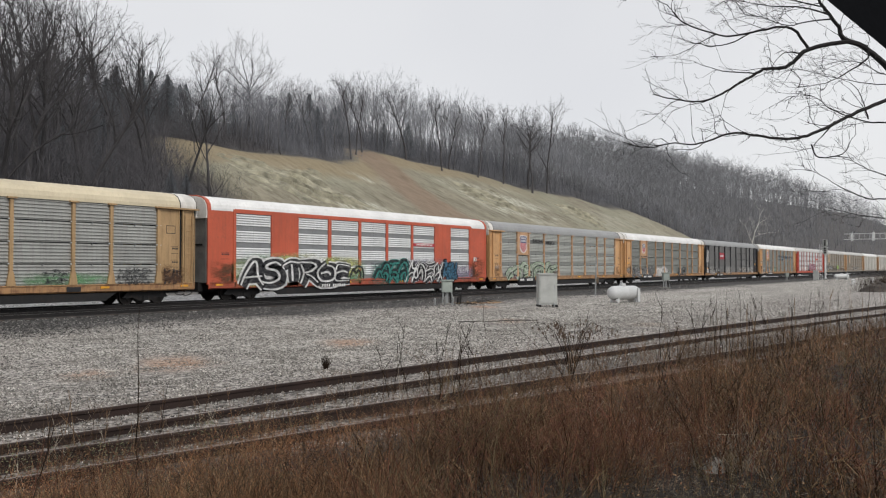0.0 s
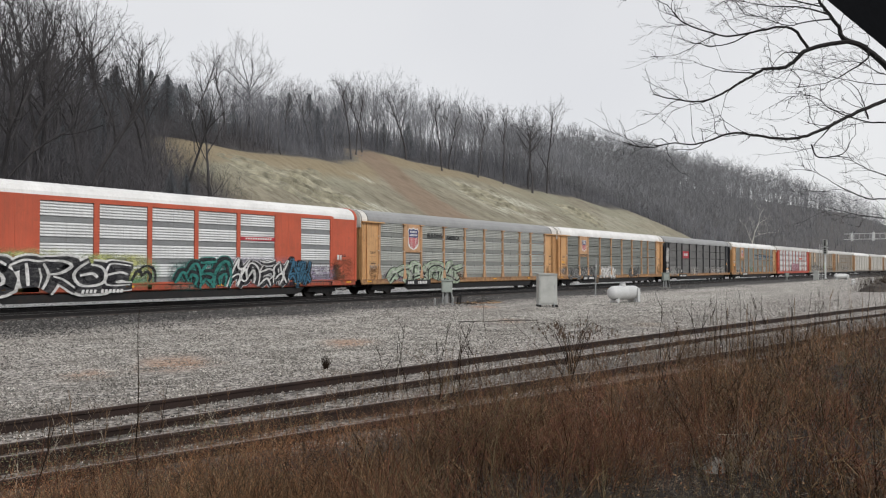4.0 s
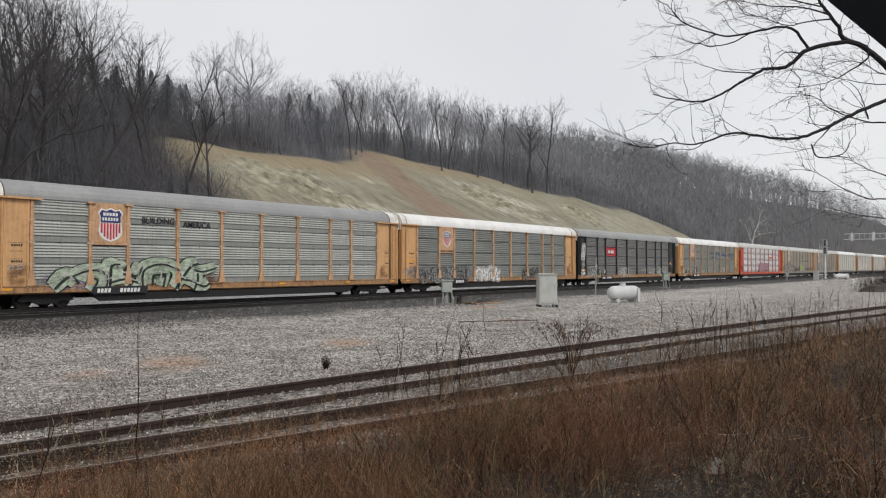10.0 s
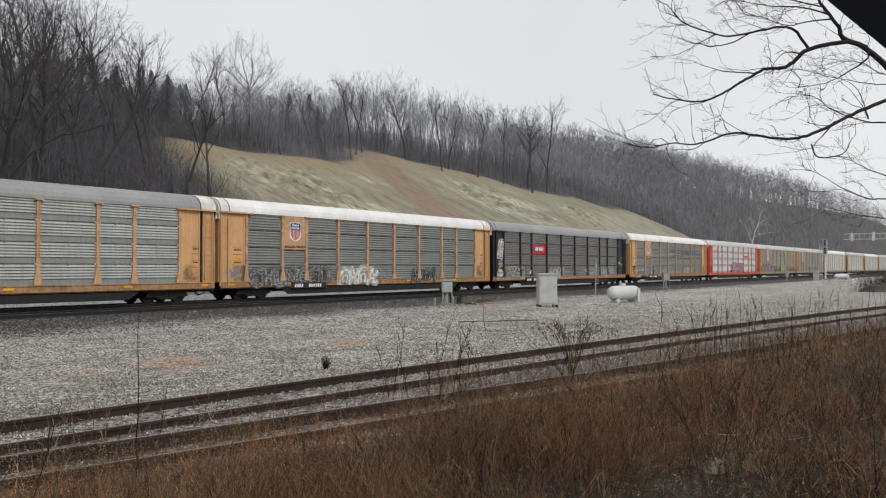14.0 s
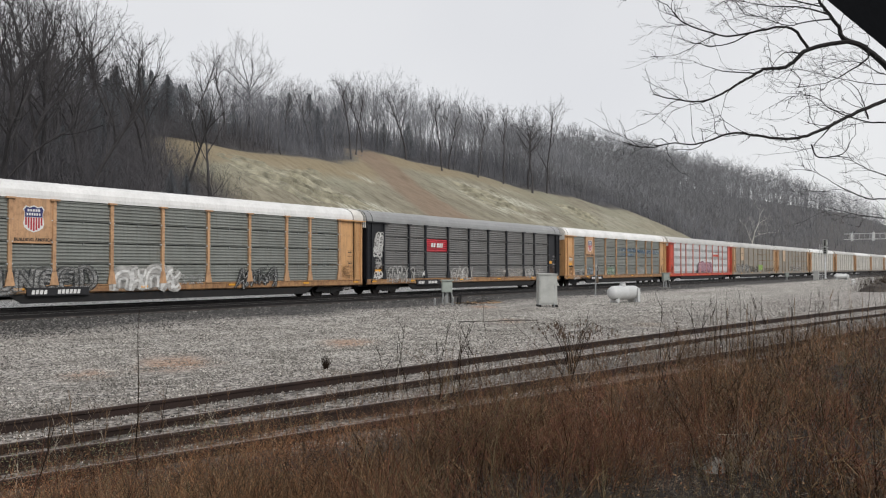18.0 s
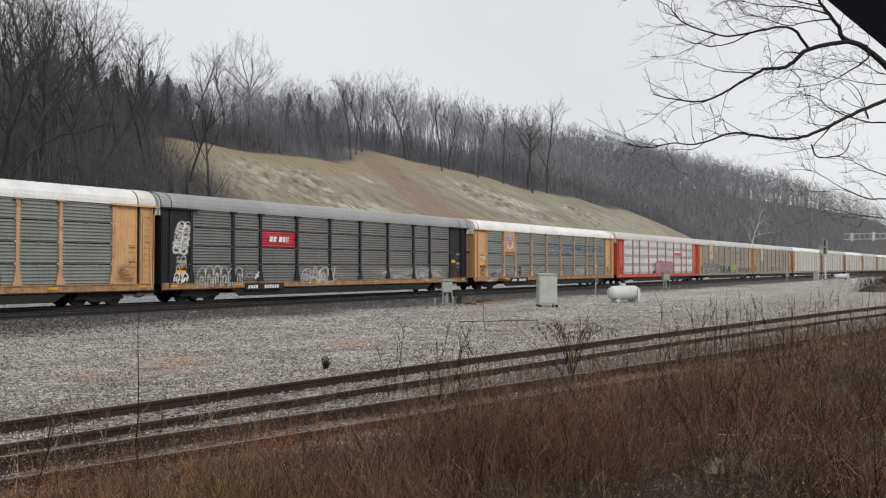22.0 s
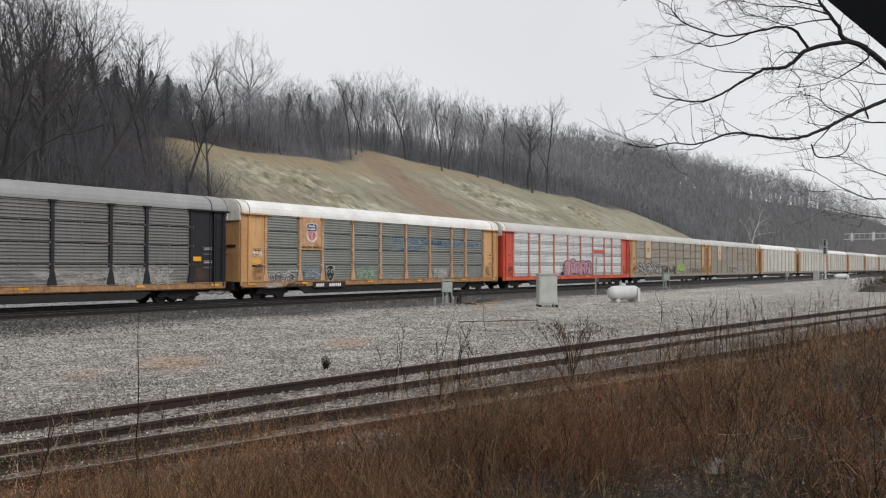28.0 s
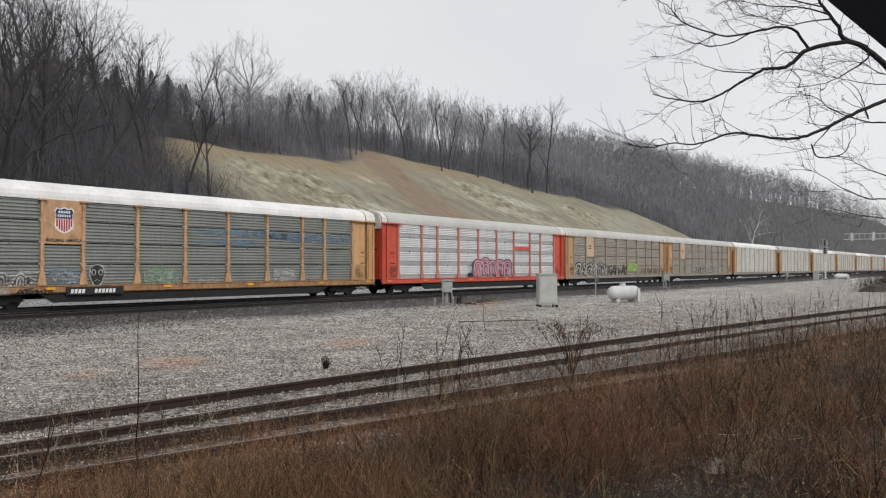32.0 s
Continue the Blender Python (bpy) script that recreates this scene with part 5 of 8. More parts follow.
    # 4: the black car with the red sign
    c = autorack(STARTS[4], STRETCH[4], "black covered auto rack car with sooty screens and red sign", BLACK_CAR, ROOF_GREY, SCREEN_DARK, sill_paint=SILL_YELLOW, plate=5.4, cap=CAP_WHITE, hood=ROOF_GREY, painted={(2, 1.9): PAINT_RED})
    part("sign_lettering", bars(Shape(), 7.2, 3.3, [0.24, 0.22, -0.08, 0.24, 0.18, 0.07, 0.07], 0.32, SIDE - 0.002, 0.06, 0.06), PAINT_WHITE, c)
    piece(c, "666666", 2.2, 5.2, 0.74, 1.8, [(SPRAY_CHALK, 0.065)], 51, "row of sprayed pale outline arches", 1.05, 0.06, 0.05)
    sheet(c, 1.8, 6.6, 0.7, 1.9, CLOUD_GREY, SIDE - 0.03)
    piece(c, "555", 4.9, 6.2, 1.2, 1.75, [(SPRAY_FAINT, 0.07)], 57, "faint pale tag")
    piece(c, "1", 6.25, 6.6, 1.1, 1.6, [(SPRAY_WHITE, 0.07)], 58, "small white mark")
    sheet(c, 9.4, 13.0, 0.65, 1.7, CLOUD_CHALK, SIDE - 0.032)
    piece(c, "6462", 9.7, 12.7, 0.85, 1.75, [(SPRAY_CHALK, 0.08)], 52, "sprayed cream outline letters", 1.1)
    for k in range(5):
        piece(c, "OO", 0.72 + 0.06 * k, 1.5 + 0.06 * k, 2.55 + 0.3 * k, 3.0 + 0.3 * k, [(SPRAY_CHALK, 0.12), (SPRAY_WHITE, 0.03)], 53 + k, "cloud of white sprayed loops", 1.2, 0.1)
    piece(c, "646", 0.75, 1.6, 1.05, 1.5, [(SPRAY_WHITE, 0.06)], 54, "white sprayed scrawl", 1.2, 0.15)
    piece(c, "36", 0.85, 1.5, 1.75, 2.4, [(SPRAY_CHALK, 0.05)], 59, "white sprayed outline figure", 1.0, 0.1)
    piece(c, "5555", 12.8, 16.3, 1.1, 1.6, [(SPRAY_FAINT, 0.05)], 55, "faint grey scrawl")
    sheet(c, 15.5, 25.0, 0.9, 1.8, CLOUD_CHALK, SIDE - 0.031)
    piece(c, "64264", 20.5, 24.0, 0.9, 1.85, [(SPRAY_FAINT, 0.12)], 56, "sprayed faint grey letters", 1.1)
    part("yellow_placard", Shape().box(0.9, 1.5, SIDE - 0.05, SIDE, 1.5, 1.68), PAINT_AMBER, c, "small yellow placard")
    part("yellow_placard", Shape().box(25.4, 25.9, SIDE - 0.05, SIDE, 2.16, 2.4), PAINT_AMBER, c, "small yellow placard")
    cars.append(c)
    # 5: the second yellow car with a white roof
    c = autorack(STARTS[5], STRETCH[5], "yellow covered auto rack car with white roof and tagged green-grey screens", YELLOW, ROOF_WHITE, SCREEN_GREEN, plate=5.7, sign=True)
    shield(c, 5.6, DECK + 2.95, 1.15, SIDE - 0.02)
    word("BUILDING AMERICA", 0.19, PAINT_BLACK, c, pose(5.6, SIDE - 0.028, DECK + 1.95), "black painted slogan")
    piece(c, "66365", 2.15, 4.2, 1.02, 1.5, [(SPRAY_CHALK, 0.17), (SPRAY_SOOT, 0.05)], 61, "row of small sprayed pale letters", 1.05)
    piece(c, "555", 3.5, 4.5, 1.55, 1.75, [(SPRAY_CHALK, 0.035)], 68, "thin white tag")
    sheet(c, 4.7, 6.6, 1.0, 1.9, CLOUD_BLUE, SIDE - 0.03)
    piece(c, "515", 4.9, 6.3, 1.1, 1.75, [(SPRAY_FAINT, 0.08)], 62, "faint blue-grey tag", shake=0.15)
    face = [(6.85, 1.5), (6.9, 1.8), (7.1, 1.95), (7.35, 1.95), (7.55, 1.8), (7.6, 1.5), (7.5, 1.2), (7.35, 1.0), (7.1, 1.0), (6.95, 1.2)]
    ring = part("sprayed_roundel", Shape().prism(face, SIDE - 0.05, SIDE - 0.04, "y"), SPRAY_SOOT, c, "sprayed dark roundel with pale strokes")
    marks = Shape()
    ribbon(marks, curve_pts(face + face[:1], 3), 0.05, SIDE - 0.056, SIDE - 0.052)
    for k, (a, b) in enumerate(((7.05, 1.6), (7.4, 1.6))):
        ribbon(marks, [(a + 0.1 * math.cos(q * 0.7), b + 0.13 * math.sin(q * 0.7)) for q in range(10)], 0.04, SIDE - 0.058 - 0.001 * k, SIDE - 0.054)
    ribbon(marks, [(7.1, 1.2), (7.22, 1.28), (7.36, 1.2)], 0.04, SIDE - 0.060, SIDE - 0.054)
    part("roundel_strokes", marks, SPRAY_CHALK, ring)
    sheet(c, 9.4, 12.1, 0.95, 1.9, CLOUD_LEAF, SIDE - 0.03)
    piece(c, "6361", 9.8, 11.7, 1.0, 1.7, [(SPRAY_FAINT, 0.09)], 63, "faint mint outline letters", shake=0.1)
    piece(c, "555", 12.9, 14.5, 1.05, 1.35, [(SPRAY_FAINT, 0.06)], 64, "faint tag")
    for a, b, z0, z1 in ((12.4, 19.5, 3.5, 3.95), (15.0, 25.3, 3.45, 3.9), (18.0, 26.0, 3.3, 3.75), (12.5, 18.0, 3.0, 3.4)):
        sheet(c, a, b, z0, z1, CLOUD_BLUE, SIDE + 0.012 - 0.0006 * (a % 7), "blue_streak", "blue sprayed streak over the screens")
    piece(c, "6263", 18.4, 20.0, 1.3, 1.7, [(SPRAY_CHALK, 0.08)], 65, "sprayed white tag")
    piece(c, "636", 18.4, 20.0, 1.05, 1.3, [(SPRAY_CHALK, 0.06)], 67, "sprayed white tag")
    piece(c, "55", 20.8, 22.2, 1.1, 1.6, [(SPRAY_FAINT, 0.05)], 66, "faint tag")
    piece(c, "555", 0.85, 1.6, 2.45, 2.8, [(SPRAY_WHITE, 0.05)], 69, "white sprayed tag on the end panel", shake=0.15)
    part("yellow_placard", Shape().box(0.85, 1.5, SIDE - 0.006, SIDE, 2.05, 2.25), PAINT_AMBER, c, "small yellow placard")
    piece(c, "5535", 0.8, 1.65, 1.85, 2.0, [(SPRAY_BLACK, 0.04)], 70, "small black writing")
    piece(c, "4356", 3.4, 5.0, 0.66, 0.9, [(SPRAY_BLACK, 0.05)], 73, "black scrawl on the sill", shake=0.12)
    sheet(c, 1.6, 3.3, 0.62, 1.0, CLOUD_CHALK, SIDE - 0.056)
    cars.append(c)
    # 6: the bright red car
    c = autorack(STARTS[6], STRETCH[6], "bright red covered auto rack car with pale roof and silvery screens", RED_BRIGHT, ROOF_PALE, SCREEN_BRIGHT, grouped=(RIDGE_BRIGHT, SCREEN_BRIGHT), plate=0.0, posts=POST_SILVER, sill_paint=RED_BRIGHT)
    sheet(c, 10.5, 18.2, 1.05, 2.3, CLOUD_SOOT, SIDE - 0.03)
    piece(c, "66666", 11.6, 17.2, 1.08, 2.25, [(SPRAY_MAROON, 0.46), (SPRAY_PINK, 0.26), (SPRAY_MAROON, 0.06)], 71, "row of sprayed pink letters with maroon outlines", 1.05, 0.04, 0.0)
    part("stencil_patch", Shape().box(10.7, 11.4, SIDE - 0.05, SIDE - 0.045, 1.08, 1.4), SPRAY_SOOT, c)
    part("sign_strip", Shape().box(17.95, 20.65, SIDE - 0.05, SIDE, 3.32, 3.6), RED_BRIGHT, c, "red strip")
    cars.append(c)
    # 7 and 8: faded cars with sign panels
    c = autorack(STARTS[7], STRETCH[7], "faded tan covered auto rack car with brown stained screens", END_TAN, ROOF_PALE, SCREEN_BROWN, sign=SIGN_FADED, plate=0.0, posts=POST_FADED, sill_paint=SCREEN_BROWN)
    part("panel_lettering", bars(Shape(), 5.2, 3.9, [0.28, 0.28], 0.12, SIDE - 0.02, 0.05, 0.0), PAINT_BLACK, c)
    part("panel_lettering", bars(Shape(), 5.2, 3.65, [0.28, 0.28], 0.12, SIDE - 0.02, 0.05, 0.0), PAINT_BLACK, c)
    piece(c, "646162", 2.0, 9.6, 1.05, 2.1, [(SPRAY_SOOT, 0.40), (SPRAY_CHALK, 0.16)], 81, "sprayed pale and black letters", 1.05)
    piece(c, "3454", 9.6, 14.6, 1.0, 1.9, [(SPRAY_SOOT, 0.20)], 84, "sprayed faded black letters", 1.1)
    part("sprayed_square", Shape().box(15.3, 17.9, SIDE - 0.056, SIDE - 0.05, 1.35, 2.2), SPRAY_GREEN, c, "lime green sprayed square")
    sheet(c, 18.0, 27.0, 1.0, 1.8, CLOUD_RUST, SIDE - 0.04, "dirt_stain")
    cars.append(c)
    c = autorack(STARTS[8], STRETCH[8], "faded tan covered auto rack car with weathered tan screens", END_TAN, ROOF_PALE, SCREEN_BROWN, sign=SIGN_FADED, posts=POST_FADED, sill_paint=SCREEN_BROWN)
    part("panel_lettering", bars(Shape(), 5.2, 3.8, [0.28, 0.28], 0.14, SIDE - 0.02, 0.05, 0.0), PAINT_BLACK, c)
    piece(c, "664464", 9.5, 19.5, 0.95, 2.0, [(SPRAY_CHALK, 0.16)], 82, "sprayed pale outline letters", 1.1)
    sheet(c, 9.0, 20.0, 0.9, 2.0, CLOUD_SOOT, SIDE - 0.03)
    cars.append(c)
    # The farthest cars get low-contrast pale paint in place of haze.
    for i in range(9, len(STARTS)):
        look_of = ((END_TAN, ROOF_PALE, SCREEN_PALE, "pale covered auto rack car with tan ends"),
                   (END_TAN, ROOF_WHITE, SCREEN_PALE, "pale covered auto rack car with white roof and tan ends"))[i % 2]
        c = autorack(STARTS[i], STRETCH[i], look_of[3], look_of[0], look_of[1], look_of[2], detail=1, posts=look_of[2], sill_paint=SCREEN_BROWN)
        cars.append(c)
    return cars


TRAIN = make_train()


# ---------------------------------------------------------------- woods
def tree_lines(rng, height, fork=0.42, spread=0.5, limbs=5, split=3, twigs=5, lean=0.05, fine=4, lead=0.8):
    """The bent lines of a leafless tree that branches into a rounded crown: (points, radii, level)."""
    out = []
    r0 = height * 0.0105 + 0.03

    def grow(p, d, length, radius, level, steps, lift):
        q, dd, line = p.copy(), d.copy(), [p.copy()]
        for _ in range(steps):
            dd = (dd + Vector((rng.gauss(0, 0.17), rng.gauss(0, 0.17), lift + rng.gauss(0, 0.1))) * (1.0 if level else 0.5)).normalized()
            q = q + dd * (length / steps)
            line.append(q.copy())
        out.append((line, [radius * (1 - 0.62 * i / steps) for i in range(steps + 1)], level))
        return line, dd

    def side(d, angle):
        u = d.cross(Vector((rng.uniform(-1, 1), rng.uniform(-1, 1), rng.uniform(-0.4, 0.4)))).normalized()
        return (d * math.cos(angle) + u * math.sin(angle)).normalized()

    trunk, d0 = grow(Vector((0, 0, -0.4)), Vector((rng.uniform(-lean, lean), rng.uniform(-lean, lean), 1)).normalized(), height * lead, r0, 0, 7, 0.05)
    for k in range(limbs):
        t = (fork + (lead - fork) * (k + rng.random()) / limbs) / lead * 6.9 if k else 7
        j = min(6, int(t))
        p = trunk[j].lerp(trunk[j + 1], t - j)
        a = k * 2.4 + rng.uniform(-0.5, 0.5)
        out_dir = Vector((math.cos(a) * spread * rng.uniform(0.7, 1.3), math.sin(a) * spread * rng.uniform(0.7, 1.3), rng.uniform(0.8, 1.2))).normalized() if k else d0
        reach = max(0.13 * height, min(height - p.z, 0.5 * height) * rng.uniform(0.42, 0.6))
        limb, ld = grow(p, out_dir, reach, r0 * rng.uniform(0.34, 0.5), 1, 4, 0.06)
        for m in range(split + 1):
            t2 = 4 if m == 0 else rng.uniform(1.2, 4)
            j2 = min(3, int(t2))
            p2 = limb[j2].lerp(limb[j2 + 1], t2 - j2)
            bough, bd = grow(p2, side(ld, rng.uniform(0.3, 0.7)), reach * rng.uniform(0.5, 0.85), r0 * 0.16, 2, 3, 0.1)
            for n in range(twigs):
                t3 = 3 if n == 0 else rng.uniform(0.7, 3)
                j3 = min(2, int(t3))
                p3 = bough[j3].lerp(bough[j3 + 1], t3 - j3)
                twig, td = grow(p3, side(bd, rng.uniform(0.3, 0.8)), reach * rng.uniform(0.28, 0.5), r0 * 0.07, 3, 2, 0.06)
                for f in range(fine):
                    t4 = rng.uniform(0.4, 2)
                    j4 = min(1, int(t4))
                    grow(twig[j4].lerp(twig[j4 + 1], t4 - j4), side(td, rng.uniform(0.25, 0.75)), reach * rng.uniform(0.1, 0.24), r0 * 0.035, 4, 1, 0.04)
    return out


def lines_shape(lines, levels, sides=(6, 4, 3, 3), thicker=1.0):
    s = Shape()
    for pts, radii, level in lines:
        if level in levels:
            s.tube(pts, [max(0.007, r * thicker) for r in radii], sides[min(level, 3)])
    return s


def tree_kind(seed, height, **how):
    lines = tree_lines(random.Random(seed), height, **how)
    return lines_shape(lines, (0,), (7,)).mesh("trunk"), lines_shape(lines, (1, 2, 3, 4), (6, 4, 3, 3), 1.0).mesh("crown"), height


# 0 slender, 1 tall, 2 broad oak, 3 round-crowned, 4 low and bushy, 5 nearly limbless, 6 large and low-limbed
KINDS = [tree_kind(101, 17, limbs=7, fork=0.42, spread=0.45, split=2, twigs=4, fine=3), tree_kind(102, 20, limbs=8, fork=0.46, spread=0.5, split=2, twigs=4, fine=3),
         tree_kind(103, 15, limbs=10, fork=0.30, spread=1.0, split=3, twigs=5, fine=3, lead=0.55), tree_kind(104, 18, limbs=9, fork=0.36, spread=0.65, split=2, twigs=4, fine=3, lead=0.7),
         tree_kind(105, 12, limbs=8, fork=0.2, spread=0.9, split=3, twigs=4, fine=3, lead=0.6), tree_kind(106, 19, limbs=7, fork=0.4, spread=0.3, split=1, twigs=1, fine=1, lead=0.85),
         tree_kind(108, 19, limbs=9, fork=0.26, spread=0.55, split=3, twigs=4, fine=3, lean=0.06, lead=0.62)]


def plant(kind, x, y, scale, turn, label="tall leafless grey-brown tree on the wooded hillside", bark=None, lean=0.0, group="trees on the hill", drop=0.1):
    m = pose(x, y, land(x, y) - drop, lean, 0, turn) @ Matrix.Diagonal((scale, scale, scale, 1))
    t = thing("tree", m, label, "tree", group)
    put_mesh("trunk", KINDS[kind][0], bark or BARK, t)
    put_mesh("crown", KINDS[kind][1], bark or BARK, t)
    return t


def cedar_mesh(seed):
    """Tiers of ragged drooping sprays, ten metres tall."""
    rng = random.Random(seed)
    s = Shape()
    for i in range(1500):
        k = (i + rng.random()) / 1500
        z = 10 * (0.05 + 0.97 * k)
        r = 2.5 * (1.0 - k) ** 1.0 * rng.uniform(0.1, 1.25) + 0.05
        a = rng.uniform(0, 6.283)
        c = Vector((r * math.cos(a), r * math.sin(a), z))
        out = Vector((math.cos(a), math.sin(a), rng.uniform(-0.3, 0.7))).normalized() * rng.uniform(0.2, 0.5) * (1.1 - 0.75 * k)
        side = out.cross(Vector((rng.uniform(-0.4, 0.4), rng.uniform(-0.4, 0.4), 1))).normalized() * rng.uniform(0.05, 0.13) * (1.1 - 0.7 * k)
        s.add([tuple(c - side), tuple(c + side), tuple(c + out + side * 0.2), tuple(c + out - side * 0.3), tuple(c + out * 0.5 + Vector((0, 0, 0.16)))], [(0, 1, 4), (1, 2, 4), (3, 0, 4)])
    return s


def cedar(x, y, height, seed):
    """A dark evergreen: trunk and crown."""
    k = height / 10
    t = thing("cedar_tree", pose(x, y, land(x, y) - 0.1, 0, 0, seed * 47 % 360) @ Matrix.Diagonal((k * 1.15, k * 1.15, k, 1)), "dark evergreen cedar among the leafless woods", "tree", "cedars")
    put_mesh("trunk", shared("cedar_trunk", lambda: Shape().tube([(0, 0, 0), (0.05, 0, 5), (0, 0.03, 9.7)], [0.16, 0.09, 0.02], 6)), BARK_DARK, t)
    put_mesh("crown", shared(("cedar_crown", seed % 3), lambda: cedar_mesh(seed)), CEDAR, t)
    return t


def rise(x):
    """The taller stand in the middle of the crest."""
    return smooth(98, 124, x) * (1 - smooth(152, 178, x))


def dip(x, y):
    """The woods stand lower beside the head of the cut."""
    return 1 - 0.2 * smooth(1.1, 1.25, y / x) * (1 - smooth(1.5, 1.7, y / x))


def crest_y(x):
    return 44 + lerp_at(x, CREST_X, CREST_Z) / 0.5


def sycamore(x, y):
    """A pale crooked tree with a few bare boughs, before the dark woods."""
    t = thing("tree", pose(x, y, land(x, y) - 0.1, 0, 0, -45) @ Matrix.Diagonal((1.1, 1.1, 1.13, 1)), "pale-barked leafless sycamore against the dark woods", "tree", "trees on the hill")
    part("trunk", Shape().tube([(0, 0, -0.2), (0.2, 0, 3.0), (0.45, 0.1, 5.6), (0.9, 0.0, 7.6), (1.9, 0.2, 9.4), (2.2, 0.0, 11.2), (3.2, 0.2, 12.6)], [0.19, 0.16, 0.13, 0.10, 0.075, 0.05, 0.02], 7), BARK_PALE, t)
    rng = random.Random(4)
    for p, q, r in (((0.45, 0.1, 5.6), (-1.9, 0.3, 9.6), 0.09), ((0.9, 0.0, 7.6), (-0.6, -0.5, 10.6), 0.07), ((1.9, 0.2, 9.4), (5.2, 0.4, 10.3), 0.07), ((0.7, 0.1, 6.6), (5.6, -0.3, 7.6), 0.06), ((2.2, 0.0, 11.2), (1.0, 0.2, 13.6), 0.05), ((1.3, 0.1, 8.4), (4.2, 0.2, 9.0), 0.05)):
        p, q = Vector(p), Vector(q)
        line = [p.lerp(q, k / 4) + Vector((rng.gauss(0, 0.15), rng.gauss(0, 0.15), 0.5 * math.sin(k * 0.8) if 0 < k < 4 else 0.0)) for k in range(5)]
        bough = part("bough", Shape().tube(line, [r * 0.62 * (1 - 0.17 * k) for k in range(5)], 5), BARK_PALE, t)
        s = Shape()
        for k in range(7):
            a = line[rng.randrange(1, 5)]
            e = a + Vector((rng.gauss(0, 0.5), rng.gauss(0, 0.5), rng.uniform(0.3, 1.3)))
            s.tube([a, a.lerp(e, 0.5) + Vector((rng.gauss(0, 0.1), 0, rng.gauss(0, 0.1))), e], [0.022, 0.018, 0.01], 4)
        tagged(part("twig_spray", s, BARK_PALE, bough), kind="stuff")


def crest_trees():
    rng = random.Random(77)
    dark = "tall leafless dark tree on the edge of the cut slope"
    # single trees along the crest: kind, x, y, height, turn
    for kind, x, y, h, turn in ((1, 91.7, 80.1, 12.4, 20), (0, 98.9, 84.2, 12.2, 70), (1, 96.0, 83.0, 10.5, 200), (3, 109.0, 83.2, 13.2, 120), (1, 115.3, 80.3, 12.4, 10), (3, 120.5, 82.5, 12.0, 250),
                                (1, 131.6, 77.9, 15.2, 300), (3, 139.4, 76.1, 17.8, 40), (1, 147.5, 77.3, 18.2, 160), (3, 144.0, 79.5, 16.5, 220), (0, 152.0, 78.5, 15.0, 90), (0, 126.0, 80.0, 14.0, 0)):
        plant(kind, x, y, h / KINDS[kind][2], turn, dark, BARK_DARK)
    for kind, x, y, h, turn in ((3, 82.5, 84.3, 11.5, 30), (3, 87.9, 84.6, 11.0, 140), (0, 73.0, 86.0, 12.5, 60), (3, 66.5, 84.0, 12.0, 310)):
        plant(kind, x, y, h / KINDS[kind][2], turn, bark=BARK_DARK)
    plant(2, 79.3, 88.7, 15.4 / 15, 40, "broad-crowned leafless oak tree on the skyline", BARK_DARK)
    # the dark trees of the near hillside
    plant(5, 47.2, 70.0, 16.8 / 19, 80, "slender dead tree with few upright limbs", BARK_STARK)
    plant(1, 41.9, 58.1, 15.8 / 20, 10, "leafless dark tree beside the cut slope", BARK_STARK)
    plant(0, 42.6, 58.9, 13.0 / 17, 190, "slender leafless dark tree beside the cut slope", BARK_STARK)
    plant(0, 45.7, 56.1, 12.8 / 17, 40, "leafless dark tree in front of the cut slope", BARK_STARK)
    plant(3, 43.6, 52.5, 7.0 / 18, 220, "bushy leafless tree at the edge of the slope", BARK_STARK)
    plant(3, 46.8, 60.1, 12.5 / 18, 300, "leafless dark tree beside the cut slope", BARK_STARK)
    plant(6, 24.4, 48.1, 19.0 / 19, 200, "large dark leafless tree behind the train", BARK_STARK)
    plant(3, 27.4, 51.0, 17.0 / 18, 30, "large dark leafless tree behind the train", BARK_STARK)
    plant(3, 37.4, 64.0, 15.4 / 18, 60, "dark leafless tree on the hillside", BARK_STARK)
    plant(3, 47.0, 75.0, 14.6 / 18, 240, "leafless tree on the hilltop", BARK_STARK)
    plant(1, 32.6, 58.0, 16.0 / 20, 100, "dark leafless tree on the hillside", BARK_STARK)
    for kind, x, y, h, turn in ((6, 25.6, 53.0, 14.5, 10), (1, 27.0, 50.5, 15.5, 140), (3, 30.5, 55.0, 16.5, 250), (1, 33.8, 60.5, 16.0, 320), (3, 35.2, 57.0, 14.5, 80), (1, 39.5, 68.0, 15.0, 20), (3, 42.8, 72.0, 14.0, 190), (0, 30.0, 49.5, 15.0, 300)):
        plant(kind, x, y, h / KINDS[kind][2], turn, "dark leafless tree on the hillside behind the train", BARK_STARK)
    sycamore(191.5, 49.2)
    for i, (x, y, h) in enumerate(((42.5, 56.5, 4.5), (44.8, 57.5, 4.0), (57.5, 80, 7))):
        cedar(x, y, h, 500 + i)
    for i, (x, y, h) in enumerate(((48.6, 75.0, 7.0), (50.6, 77.2, 6.5), (52.4, 79.0, 7.6), (54.6, 77.5, 6.6), (56.4, 80.2, 7.4), (58.6, 78.6, 6.4), (60.4, 81.0, 7.0), (62.4, 83.0, 6.4))):
        cedar(x, y, h, 540 + i)
    for i in range(44):
        x = rng.uniform(30, 64) if i < 26 else rng.uniform(62, 124)
        y = 61 + rng.uniform(0, 14) if x < 46 else crest_y(x) + rng.uniform(5, 18)
        cedar(x, y, rng.uniform(4.5, 8.0) * dip(x, y), 510 + i)


crest_trees()


